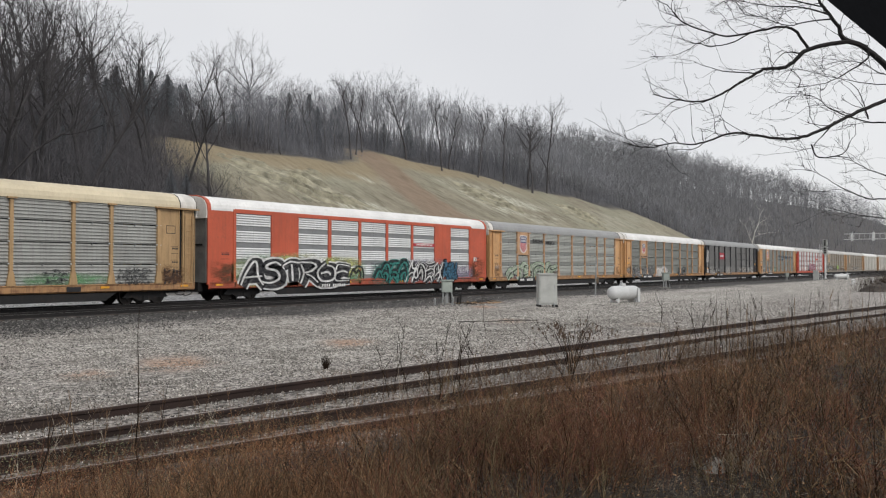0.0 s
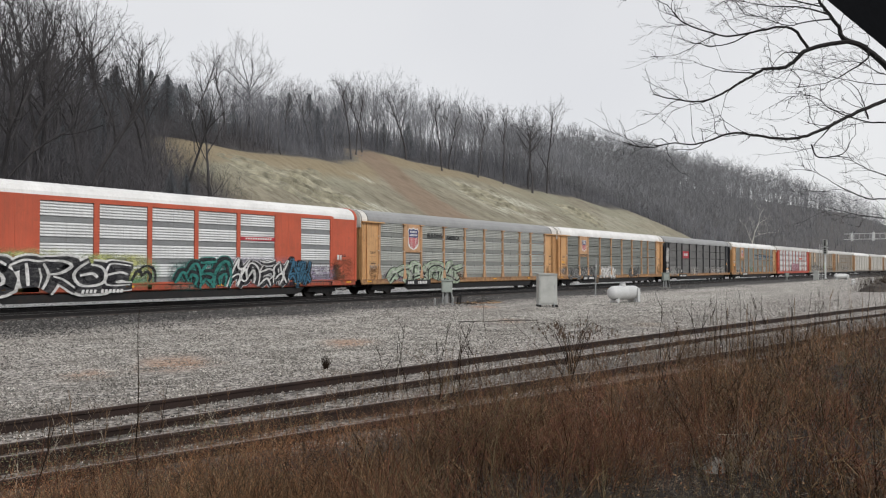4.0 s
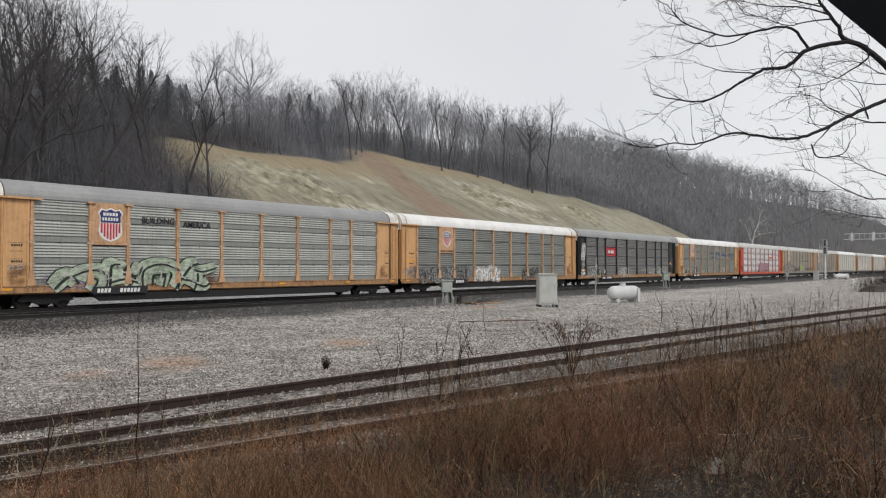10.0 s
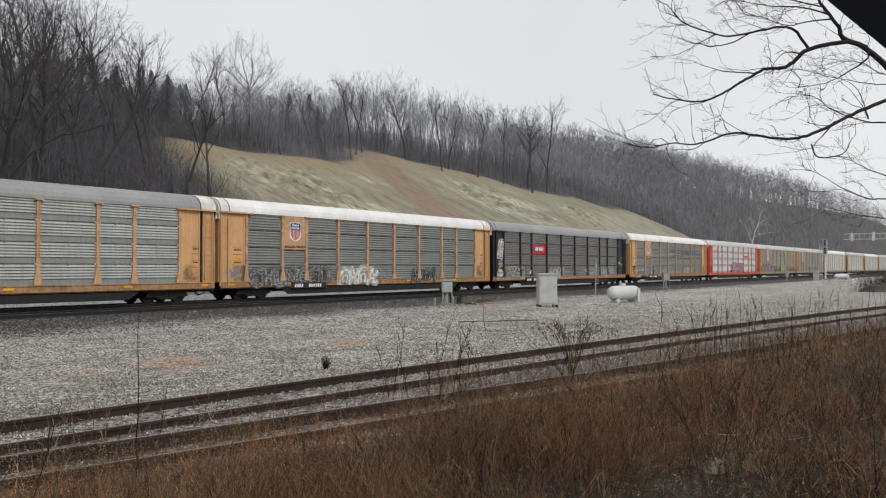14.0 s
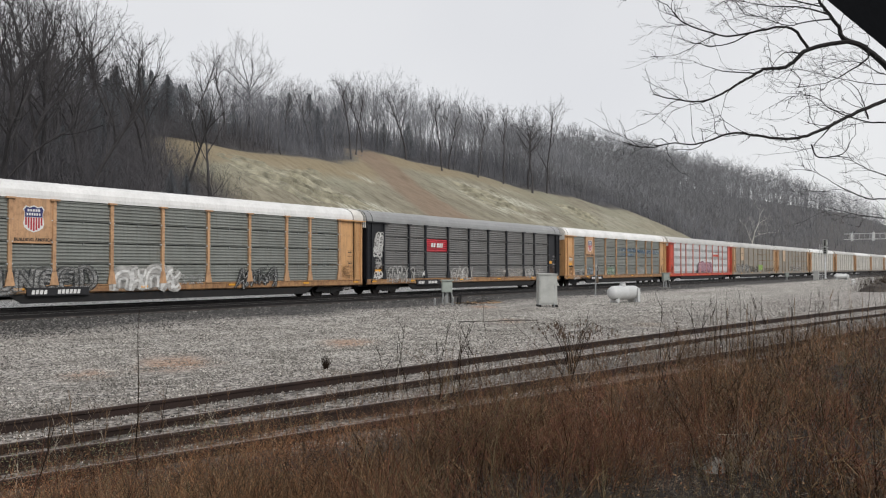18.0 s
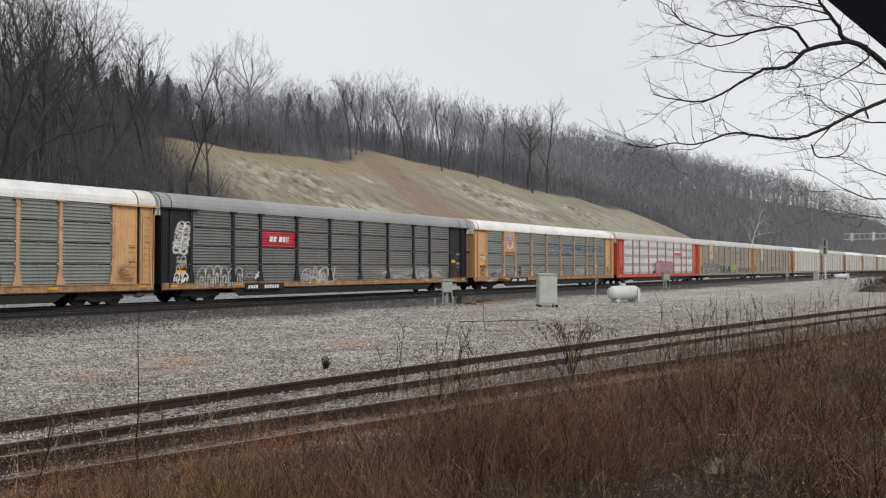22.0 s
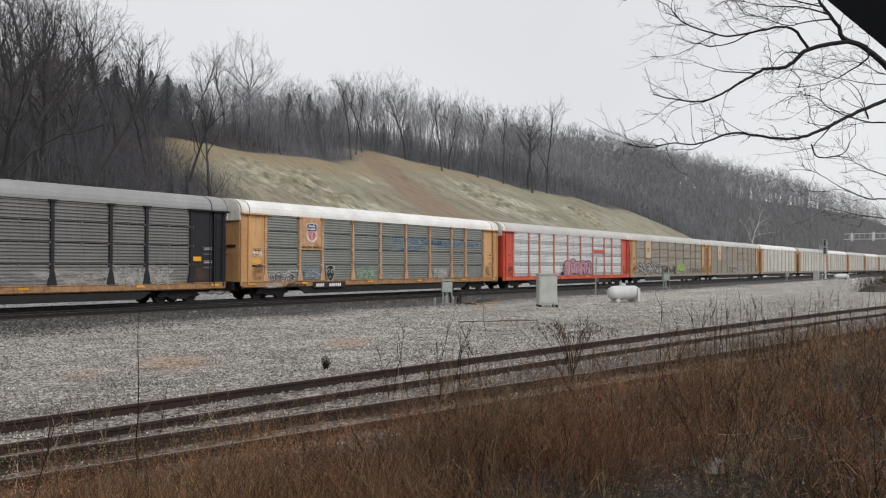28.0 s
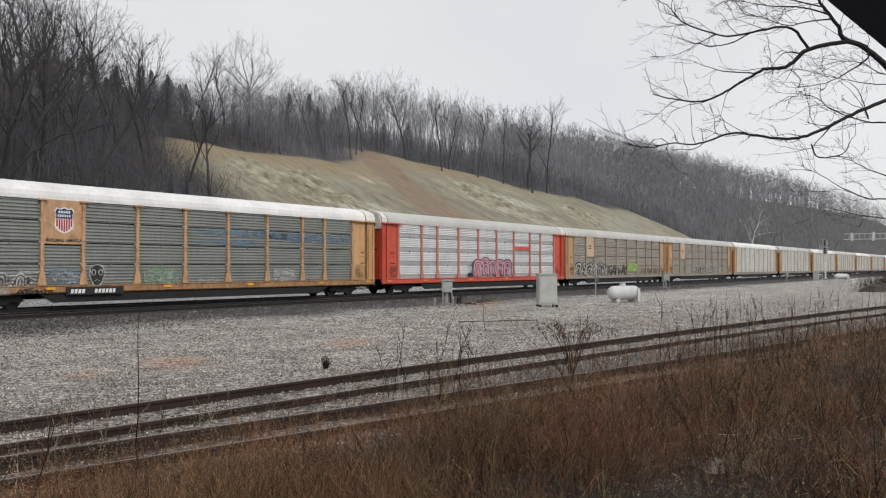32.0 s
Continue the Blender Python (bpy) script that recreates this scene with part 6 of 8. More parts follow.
def joined(name, label, category, forms, placed, material):
    """Many copies of a few light forms, joined into one mesh."""
    vs, fs, n = [], [], 0
    for k, x, y, z, turn, size in placed:
        v, f = forms[k]
        c, s = math.cos(turn) * size, math.sin(turn) * size
        w = np.empty_like(v)
        w[:, 0], w[:, 1], w[:, 2] = v[:, 0] * c - v[:, 1] * s + x, v[:, 0] * s + v[:, 1] * c + y, v[:, 2] * size + z
        vs.append(w)
        fs.append(f + n)
        n += len(v)
    v, f = np.concatenate(vs), np.concatenate(fs)
    me = bpy.data.meshes.new(name)
    me.vertices.add(len(v))
    me.vertices.foreach_set("co", v.ravel())
    me.loops.add(f.size)
    me.loops.foreach_set("vertex_index", f.ravel().astype(np.int32))
    me.polygons.add(len(f))
    me.polygons.foreach_set("loop_start", np.arange(0, f.size, f.shape[1], dtype=np.int32))
    me.update(calc_edges=True)
    me.validate()
    me.materials.append(material)
    return tagged(new(name, me), label, category, "", "stuff")


def light_tree(seed, twig=0.008, **how):
    """A tree form of a tubular trunk and flat tapering twigs, as two pairs of arrays."""
    rng = random.Random(seed)
    s, trunk = Shape(), Shape()
    for pts, radii, level in tree_lines(rng, 16, **how):
        if level == 0:
            trunk.tube(pts[::3], [r * 0.62 for r in radii[::3]], 4)
            continue
        u = (pts[-1] - pts[0]).normalized().cross(Vector((rng.uniform(-1, 1), rng.uniform(-1, 1), 0.2))).normalized() * max(twig, radii[0] * 0.8)
        mid = pts[len(pts) // 2] if level < 3 else None
        if mid is None:
            s.add([tuple(pts[0] - u), tuple(pts[0] + u), tuple(pts[-1])], [(0, 1, 2)])
        else:
            w = u * 0.6
            s.add([tuple(pts[0] - u), tuple(pts[0] + u), tuple(mid - w), tuple(mid + w), tuple(pts[-1])], [(0, 1, 3), (0, 3, 2), (2, 3, 4)])
    quads = [f for f in trunk.f if len(f) == 4]
    return (np.array(trunk.v, np.float32), np.array(quads, np.int64)), (np.array(s.v, np.float32), np.array(s.f, np.int64))


def wood(name, label, forms, placed, trunk_bark, twig_bark):
    """One stretch of woods: trunks and crowns."""
    joined(name + "_trunks", label + ", trunks", "woods", [f[0] for f in forms], placed, trunk_bark)
    joined(name + "_crowns", label + ", bare crowns", "woods", [f[1] for f in forms], placed, twig_bark)


def shrub_form(seed, stems=56, width=0.0045):
    """A leafless bush of fine forking stems, as arrays of triangles."""
    rng = random.Random(seed)
    s = Shape()
    for i in range(stems):
        p = Vector((rng.gauss(0, 0.75), rng.gauss(0, 0.75), -0.1))
        d = Vector((rng.uniform(-0.5, 0.5), rng.uniform(-0.5, 0.5), 1)).normalized()
        length = rng.uniform(0.7, 2.3)
        u = d.cross(Vector((rng.uniform(-1, 1), rng.uniform(-1, 1), 0.1))).normalized() * width
        s.add([tuple(p - u), tuple(p + u), tuple(p + d * length)], [(0, 1, 2)])
        for k in range(3):
            q = p + d * length * rng.uniform(0.25, 0.9)
            e = q + (d + Vector((rng.uniform(-0.9, 0.9), rng.uniform(-0.9, 0.9), 0.1))).normalized() * length * rng.uniform(0.25, 0.45)
            s.add([tuple(q - u * 0.7), tuple(q + u * 0.7), tuple(e)], [(0, 1, 2)])
    return np.array(s.v, np.float32), np.array(s.f, np.int64)


def woods():
    """The woods, too many to count."""
    rng = random.Random(9)
    fine = [light_tree(300 + k, 0.009, spread=0.6, limbs=8, split=2, twigs=4, fine=5, fork=0.34 + 0.05 * k) for k in range(5)]
    near, far = [], []
    while len(near) < 640:
        u = rng.random()
        if u < 0.54:
            x, y = rng.uniform(10, 60), rng.uniform(46, 84)
            x *= 0.5 + y / 100
            k = rng.uniform(0.34, 0.62)
        else:
            x = rng.uniform(55, 212)
            y = crest_y(x) + 3 + abs(rng.gauss(0, 9))
            k = rng.uniform(0.32, 0.6) * (1 + 0.62 * rise(x))
        if 52 < x < 196 and y < crest_y(x) + 1.5 or x < 60 and y < 62 and y / x < 1.32:
            continue
        near.append((rng.randrange(5), x, y, land(x, y), rng.uniform(0, 6.28), k * dip(x, y)))
    # Farther stands take paler, bluer bark, standing in for the haze.
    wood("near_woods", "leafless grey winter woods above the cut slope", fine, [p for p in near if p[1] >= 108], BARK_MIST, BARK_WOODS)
    wood("crest_woods", "dim leafless winter woods above the cut slope", fine, [p for p in near if 58 <= p[1] < 108], BARK_THIN_HAZE, BARK_MID)
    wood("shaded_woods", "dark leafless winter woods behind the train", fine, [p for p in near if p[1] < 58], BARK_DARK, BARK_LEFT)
    light = [light_tree(340 + k, 0.010, spread=0.6, limbs=7, split=2, twigs=3, fine=4, fork=0.24 + 0.05 * k) for k in range(5)]
    while len(far) < 700:
        x = rng.uniform(30, 215)
        y = crest_y(x) + 3 + (102 - crest_y(x)) * rng.random() ** 0.7
        if x < 52 and y < 60:
            continue
        far.append((rng.randrange(5), x, y, land(x, y), rng.uniform(0, 6.28), rng.uniform(0.3, 0.52) * (1 + 0.55 * rise(x)) * dip(x, y)))
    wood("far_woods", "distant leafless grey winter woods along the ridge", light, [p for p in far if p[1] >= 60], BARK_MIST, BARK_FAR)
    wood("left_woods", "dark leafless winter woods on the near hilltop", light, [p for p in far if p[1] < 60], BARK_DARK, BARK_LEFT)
    thin, ridge = [light_tree(360 + k, 0.021, spread=0.7, limbs=6, split=1, twigs=3, fine=5, fork=0.2 + 0.04 * k) for k in range(5)], []
    while len(ridge) < 2500:
        x = 186 / (1 - 0.89 * rng.random() ** 0.85)
        y = 53 + (69 + 45 * smooth(300, 420, x)) * rng.random() ** 0.55
        ridge.append((rng.randrange(5), x, y, land(x, y), rng.uniform(0, 6.28), (rng.uniform(0.65, 0.95) + 0.22 * smooth(90, 115, y)) * (1 + 0.15 * smooth(250, 500, x))))
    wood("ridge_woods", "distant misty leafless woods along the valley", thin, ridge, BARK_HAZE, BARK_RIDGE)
    bushes, spots = [shrub_form(380 + k) for k in range(5)], []
    while len(spots) < 1200:
        u = rng.random()
        if u < 0.5:
            x, y = rng.uniform(8, 60), rng.uniform(44.5, 80)
            x *= 0.5 + y / 100
        elif u < 0.8:
            x = rng.uniform(55, 215)
            y = crest_y(x) + 1.0 + abs(rng.gauss(0, 10))
        else:
            x = 192 + 300 * rng.random() ** 1.6
            y = 52 + 40 * rng.random()
        if 53 < x < 192 and y < crest_y(x) + 0.8 or x < 60 and y < 62 and y / x < 1.3:
            continue
        spots.append((rng.randrange(5), x, y, land(x, y), rng.uniform(0, 6.28), rng.uniform(0.8, 2.0)))
    left = 0
    while left < 330:
        x, y = rng.uniform(20, 60), rng.uniform(52, 86)
        if y / x > 1.34 and y / x < 2.6:
            spots.insert(0, (rng.randrange(5), x, y, land(x, y), rng.uniform(0, 6.28), rng.uniform(1.6, 3.0)))
            left += 1
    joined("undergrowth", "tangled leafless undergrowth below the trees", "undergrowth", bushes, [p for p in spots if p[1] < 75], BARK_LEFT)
    while len(spots) < 1900:
        x = rng.uniform(58, 160)
        y = crest_y(x) + rng.uniform(6, 24)
        spots.append((rng.randrange(5), x, y, land(x, y), rng.uniform(0, 6.28), rng.uniform(1.8, 3.2)))
    joined("crest_undergrowth", "misty leafless undergrowth along the crest", "undergrowth", bushes, [p for p in spots if p[1] >= 75], BARK_MID)


woods()


def rock_face(x0, x1, y0, y1, seed):
    """A patch of bedded rock that breaks through the cut slope in leaning ledges."""
    t = thing("rock_outcrop", pose(0, 0, 0), "grey-green bedded rock breaking through the cut slope", "rock", "rock outcrops")
    nx, ny = int((x1 - x0) / 0.12), int((y1 - y0) / 0.13)
    s = Shape()
    for j in range(ny + 1):
        y = y0 + (y1 - y0) * j / ny
        for i in range(nx + 1):
            x = x0 + (x1 - x0) * i / nx
            u, v = 2 * i / nx - 1, 2 * j / ny - 1
            edge = 1 - smooth(0.35, 1.0, math.hypot(u, v) + 0.45 * noise.noise(Vector((x * 0.22, y * 0.22, seed))))
            bend = 1.1 * noise.noise(Vector((x * 0.16, y * 0.16, seed + 3.0))) + 0.35 * noise.noise(Vector((x * 0.7, y * 0.5, seed + 5.0)))
            bed = (0.42 * y + 0.46 * x + 1.5 * bend) / 1.2
            saw = bed - math.floor(bed)
            ledge = 0.55 * (1 - saw / 0.7) - 0.5 * smooth(0.48, 0.7, saw) if saw < 0.7 else 1.05 * smooth(0.7, 1.0, saw) - 0.5
            rough = noise.fractal(Vector((x * 0.9, y * 0.9, seed + 8.0)), 1.0, 2.0, 4)
            lift = smooth(-0.25, 0.3, noise.noise(Vector((x * 0.35, y * 0.3, seed + 11.0))) + 0.2)
            s.v.append((x, y, hill(x, y) - 0.45 + edge * (0.5 + lift * ledge + 0.12 * rough)))
    s.f = [(j * (nx + 1) + i, j * (nx + 1) + i + 1, (j + 1) * (nx + 1) + i + 1, (j + 1) * (nx + 1) + i) for j in range(ny) for i in range(nx)]
    part("rock_face", s, ROCK, t)


rock_face(54.5, 79.0, 58.0, 75.0, 2.0)
rock_face(104.0, 124.0, 62.0, 77.5, 14.0)
rock_face(131.0, 152.0, 60.0, 74.0, 27.0)


# ---------------------------------------------------------------- yard equipment
def relay_cabinet():
    t = thing("relay_cabinet", pose(38.15, 20.0, land(38.15, 20.0), 0, 0, -50), "grey steel relay cabinet standing on the gravel", "cabinet")
    part("body", Shape().prism([(-0.47, 0.12), (0.47, 0.12), (0.47, 1.66), (-0.47, 1.66)], -0.35, 0.35, "y"), CABINET, t)
    part("door", Shape().prism([(-0.42, 0.18), (0.42, 0.18), (0.42, 1.56), (-0.42, 1.56)], -0.385, -0.352, "y", 0.01), CABINET, t)
    part("cap", Shape().prism([(-0.51, 1.66), (0.51, 1.66), (0.51, 1.70), (0, 1.735), (-0.51, 1.70)], -0.42, 0.40, "y"), CABINET, t, "overhanging cap")
    part("handle", Shape().box(0.30, 0.34, -0.43, -0.385, 0.95, 1.12), GALV, t)
    part("hinge", Shape().disc((-0.44, 0.45), 0.025, -0.40, -0.36, "y", 8), GALV, t)
    part("hinge", Shape().disc((-0.44, 1.3), 0.025, -0.40, -0.36, "y", 8), GALV, t)
    part("base", Shape().box(-0.5, -0.36, -0.37, 0.37, 0, 0.12).box(0.36, 0.5, -0.37, 0.37, 0, 0.12), UNDER, t)
    part("conduit", Shape().tube([(0.3, -0.40, 0.0), (0.3, -0.40, 0.14), (0.3, -0.34, 0.2)], [0.04] * 3, 8), GALV, t)


def signal_box(x, y, scale, label):
    t = thing("signal_box", pose(x, y, land(x, y), 0, 0, -48) @ Matrix.Diagonal((scale, scale, scale, 1)), label, "signal box", "small trackside boxes")
    part("box", Shape().prism([(-0.28, 0.66), (0.28, 0.66), (0.28, 1.28), (-0.28, 1.28)], -0.2, 0.2, "y"), GREEN_BOX, t)
    part("lid", Shape().prism([(-0.36, 1.28), (0.36, 1.28), (0.36, 1.34), (-0.36, 1.34)], -0.27, 0.26, "y", 0.02), GREEN_BOX, t)
    part("door", Shape().prism([(-0.24, 0.7), (0.24, 0.7), (0.24, 1.24), (-0.24, 1.24)], -0.22, -0.201, "y"), GREEN_BOX, t)
    part("latch", Shape().box(0.16, 0.2, -0.245, -0.22, 0.9, 1.02), GALV, t)
    part("post", Shape().tube([(0, 0, -0.1), (0, 0, 0.66)], [0.09, 0.09], 10), GALV, t)
    for k, (dx, dy) in enumerate(((-0.2, 0.0), (0.17, -0.05), (0.26, 0.1))):
        part("conduit", Shape().tube([(dx * 1.3, dy - 0.1, -0.05), (dx * 1.2, dy - 0.08, 0.25), (dx, dy, 0.66)], [0.045] * 3, 7), (GALV, UNDER, GALV)[k], t)
    part("footing", Shape().box(-0.3, 0.3, -0.25, 0.25, -0.1, 0.08), CONCRETE, t)


def propane_tank(x, y, turn, scale, label):
    t = thing("propane_tank", pose(x, y, land(x, y) - 0.09, 0, 0, turn) @ Matrix.Diagonal((scale, scale, scale, 1)), label, "tank", "white tanks")
    s, n, r = Shape(), 20, 0.39
    prof = [(-1.22, 0.02), (-1.20, 0.14), (-1.14, 0.25), (-1.04, 0.33), (-0.92, 0.375), (-0.8, r), (0.8, r), (0.92, 0.375), (1.04, 0.33), (1.14, 0.25), (1.20, 0.14), (1.22, 0.02)]
    for x0, rr in prof:
        s.v += [(x0, rr * math.cos(2 * math.pi * k / n), 0.62 + rr * math.sin(2 * math.pi * k / n)) for k in range(n)]
    s.f = [(i * n + k, i * n + (k + 1) % n, (i + 1) * n + (k + 1) % n, (i + 1) * n + k) for i in range(len(prof) - 1) for k in range(n)]
    s.f += [tuple(range(n))[::-1], tuple(range((len(prof) - 1) * n, len(prof) * n))]
    shell = part("shell", s, TANK_WHITE, t)
    shell.data.polygons.foreach_set("use_smooth", [True] * len(shell.data.polygons))
    part("dome", Shape().disc((-0.1, 0.0), 0.17, 0.98, 1.14, "z", 14, 0.1), TANK_WHITE, t, "domed valve cover")
    for x0 in (-0.75, 0.75):
        part("foot", Shape().prism([(-0.30, 0.0), (0.30, 0.0), (0.27, 0.36), (-0.27, 0.36)], x0 - 0.05, x0 + 0.05, "x"), TANK_WHITE, t)
        part("block", Shape().box(x0 - 0.2, x0 + 0.2, -0.32, 0.32, -0.06, 0.05), CONCRETE, t)
    part("pipe", Shape().tube([(1.2, 0, 0.7), (1.36, 0, 0.7), (1.4, 0, 0.62)], [0.035] * 3, 8), GALV, t)
    part("bracket", Shape().box(0.66, 0.84, -0.47, -0.41, 0.1, 0.86), TANK_WHITE, t)
    part("valve", Shape().disc((-0.95, 0.18), 0.11, -0.42, -0.30, "y", 10), TANK_WHITE, t)


relay_cabinet()
signal_box(37.2, 25.6, 1.0, "small grey signal box on a post with conduits")
signal_box(80.5, 28.9, 1.15, "grey signal box standing beside the main track")
signal_box(134.5, 29.2, 0.9, "small pale signal box beside the track")
propane_tank(45.4, 18.8, -17, 1.04, "white propane tank lying on concrete blocks")
propane_tank(146.0, 23.4, -55, 1.0, "second white tank far along the yard")


def marker_post(x, y, h, label):
    t = thing("marker_post", pose(x, y, land(x, y), 1.5, 2, 15), label, "post")
    part("shaft", Shape().prism([(-0.045, -0.04), (0.045, -0.04), (0.045, 0.04), (-0.045, 0.04)], -0.2, h, "z", 0.06), GALV, t)
    part("band", Shape().box(-0.05, 0.05, -0.046, 0.046, h * 0.75, h * 0.83), PAINT_GREY, t)
    part("crosspiece", Shape().box(-0.34, 0.22, -0.09, -0.045, h * 0.40, h * 0.46), POST_WOOD, t)
    part("junction_box", Shape().prism([(-0.13, h * 0.34), (0.13, h * 0.34), (0.13, h * 0.5), (-0.13, h * 0.5)], -0.17, -0.09, "y", 0.03), POST_WOOD, t)


marker_post(53.6, 24.3, 2.7, "slim grey marker post standing in the gravel")


def signal_mast():
    t = thing("signal_mast", pose(138.2, 24.4, land(138, 24)), "grey colour light signal mast with ladder beside the track", "signal")
    part("mast", Shape().tube([(0, 0, 0), (0, 0, 6.2)], [0.14, 0.11], 10), GALV_PALE, t)
    part("base", Shape().box(-0.3, 0.3, -0.3, 0.3, -0.05, 0.25), CONCRETE, t)
    for z in (5.75, 4.6):
        back = part("signal_head", Shape().prism([(-0.3, z - 0.55), (0.3, z - 0.55), (0.36, z), (0.3, z + 0.55), (-0.3, z + 0.55), (-0.36, z)], -0.12, -0.02, "x"), CABINET, t)
        for k in (-0.32, 0.0, 0.32):
            part("lens_hood", Shape().disc((0.0, z + k), 0.13, -0.36, -0.12, "x", 10), UNDER, back)
    s = Shape()
    for y in (0.45, 0.8):
        s.box(-0.03, 0.03, y - 0.02, y + 0.02, 0.0, 5.6)
    for i in range(17):
        s.box(-0.02, 0.02, 0.45, 0.8, 0.3 + 0.31 * i, 0.33 + 0.31 * i)
    part("ladder", s, GALV_PALE, t)
    plat = part("platform", Shape().box(-0.35, 0.35, -0.5, 0.9, 4.0, 4.05), GALV_PALE, t)
    rails = Shape()
    for z in (4.5, 5.0):
        rails.box(-0.36, -0.33, -0.5, 0.9, z, z + 0.03).box(0.33, 0.36, -0.5, 0.9, z, z + 0.03)
    part("guard_rail", rails, GALV_PALE, plat)
    part("case", Shape().box(-0.3, 0.3, 1.0, 1.7, 0.0, 1.5), CABINET, t)


signal_mast()


def signal_bridge():
    t = thing("cantilever_signal", pose(200, 22.4, land(200, 22)), "grey cantilever signal bridge reaching over the yard", "signal bridge")
    part("mast", Shape().box(-0.25, 0.25, -0.25, 0.25, 0, 9.4), GALV_PALE, t)
    for z in (8.1, 9.3):
        for x in (-0.4, 0.4):
            part("chord", Shape().box(x - 0.05, x + 0.05, -0.3, 9.0, z - 0.05, z + 0.05), GALV_PALE, t)
    for i in range(9):
        for x in (-0.4, 0.4):
            y = i * 1.0
            part("brace", Shape().tube([(x, y, 8.1), (x, y, 9.3)], [0.022, 0.022], 5), GALV_PALE, t)
    for y in (3.2, 7.4):
        head = part("signal_head", Shape().prism([(y - 0.25, 7.7), (y + 0.25, 7.7), (y + 0.3, 8.6), (y + 0.25, 9.5), (y - 0.25, 9.5), (y - 0.3, 8.6)], -0.6, -0.48, "x"), GALV_PALE, t)
        part("bracket", Shape().box(-0.5, 0.4, y - 0.05, y + 0.05, 9.3, 9.9), GALV, head)


signal_bridge()


def small_yard_things():
    rng = random.Random(12)
    strip = Shape()
    for i in range(16):
        x = 25.7 + i * 0.16
        y = 16.95 - 0.115 * i
        n, r = 8, rng.uniform(0.18, 0.42)
        strip.prism([(x + r * rng.uniform(0.6, 1.2) * math.cos(0.785 * k), y + 0.5 * r * rng.uniform(0.6, 1.2) * math.sin(0.785 * k)) for k in range(n)], -0.4, land(x, y) + 0.012 + rng.uniform(0, 0.02), "z", 0.1)
    tagged(part("dirt_ridge", strip, MOUND, None), "low ridge of brown dirt on the gravel", "dirt", "", "stuff")
    plank = thing("plank", pose(39.6, 24.6, land(39.6, 24.6), 0, 0, -35), "pale broken plank lying on the gravel", "plank")
    part("board", Shape().prism([(-0.9, 0.0), (0.9, 0.0), (0.88, 0.05), (-0.9, 0.055)], -0.07, 0.07, "y", 0.02), STRAW, plank)
    # cable heads, stakes and scraps about the near signal box
    for x, y, h, m in ((36.6, 25.3, 0.42, GALV), (36.85, 25.0, 0.36, GALV), (37.9, 25.2, 0.5, UNDER), (38.1, 25.5, 0.34, UNDER), (36.2, 25.7, 0.3, GALV)):
        stub = thing("cable_stub", pose(x, y, land(x, y), rng.uniform(-5, 5), rng.uniform(-5, 5), 0), "short steel cable riser standing in the gravel", "cable riser", "cable risers")
        part("pipe", Shape().tube([(0, 0, -0.1), (0, 0, h), (0.05, 0, h + 0.06)], [0.055, 0.055, 0.05], 8), m, stub)
        part("collar", Shape().disc((0, 0), 0.075, h * 0.7, h * 0.78, "z", 8), m, stub)
    for i in range(26):
        x, y = 38.5 + rng.uniform(-1.5, 2.2), 25.0 + rng.uniform(-0.9, 0.6)
        a = rng.uniform(0, 180)
        stick = thing("dead_branch", pose(x, y, land(x, y) + 0.02, 0, 0, a), "dead brown branch lying on the gravel", "branch", "fallen branches")
        ln = rng.uniform(0.25, 0.8)
        part("stick", Shape().tube([(-ln, 0, 0), (0, rng.uniform(-0.1, 0.1), rng.uniform(0.02, 0.14)), (ln, 0, 0.01)], [0.014, 0.012, 0.006], 5), STEM_DARK if i % 3 else STEM_TAN, stick)
    weed = thing("dead_weed", pose(11.12, 10.31, land(11.12, 10.31)), "small dark dead weed in the gravel", "weed")
    s = Shape()
    for i in range(130):
        a, h, r = rng.uniform(0, 6.28), rng.uniform(0.06, 0.27), rng.uniform(0.01, 0.13)
        s.tube([(0.03 * math.cos(a), 0.03 * math.sin(a), 0), (r * 0.6 * math.cos(a), r * 0.6 * math.sin(a), h * 0.6), (r * math.cos(a + 0.3), r * math.sin(a + 0.3), h)], [0.0032, 0.0024, 0.0012], 3)
    part("stalks", s, STEM_DARK, weed)
    for x, y in ((109.0, 16.2), (117.8, 15.4)):
        marker = thing("white_marker", pose(x, y, land(x, y)), "small white marker cap by the far track", "marker", "white markers")
        part("cap", Shape().tube([(0, 0, 0), (0, 0, 0.5), (0, 0, 0.62)], [0.22, 0.24, 0.08], 10), PAINT_WHITE, marker)
    for i in range(6):
        mound = Shape()
        n = 12
        for k, (r, z) in enumerate(((3.0, -0.35), (2.3, 0.0), (1.5, 0.4), (0.5, 0.62))):
            mound.v += [(70 + 2.2 * i + r * rng.uniform(0.85, 1.15) * math.cos(6.283 * j / n), 8.7 - 0.1 * i + 0.6 * r * rng.uniform(0.8, 1.1) * math.sin(6.283 * j / n), z * rng.uniform(0.8, 1.2)) for j in range(n)]
        mound.f = [(k * n + j, k * n + (j + 1) % n, (k + 1) * n + (j + 1) % n, (k + 1) * n + j) for k in range(3) for j in range(n)] + [tuple(range(3 * n, 4 * n))]
        tagged(part("dirt_mound", mound, MOUND, None), "low dark mound of dirt beside the yard", "mound", "dirt mounds")


small_yard_things()


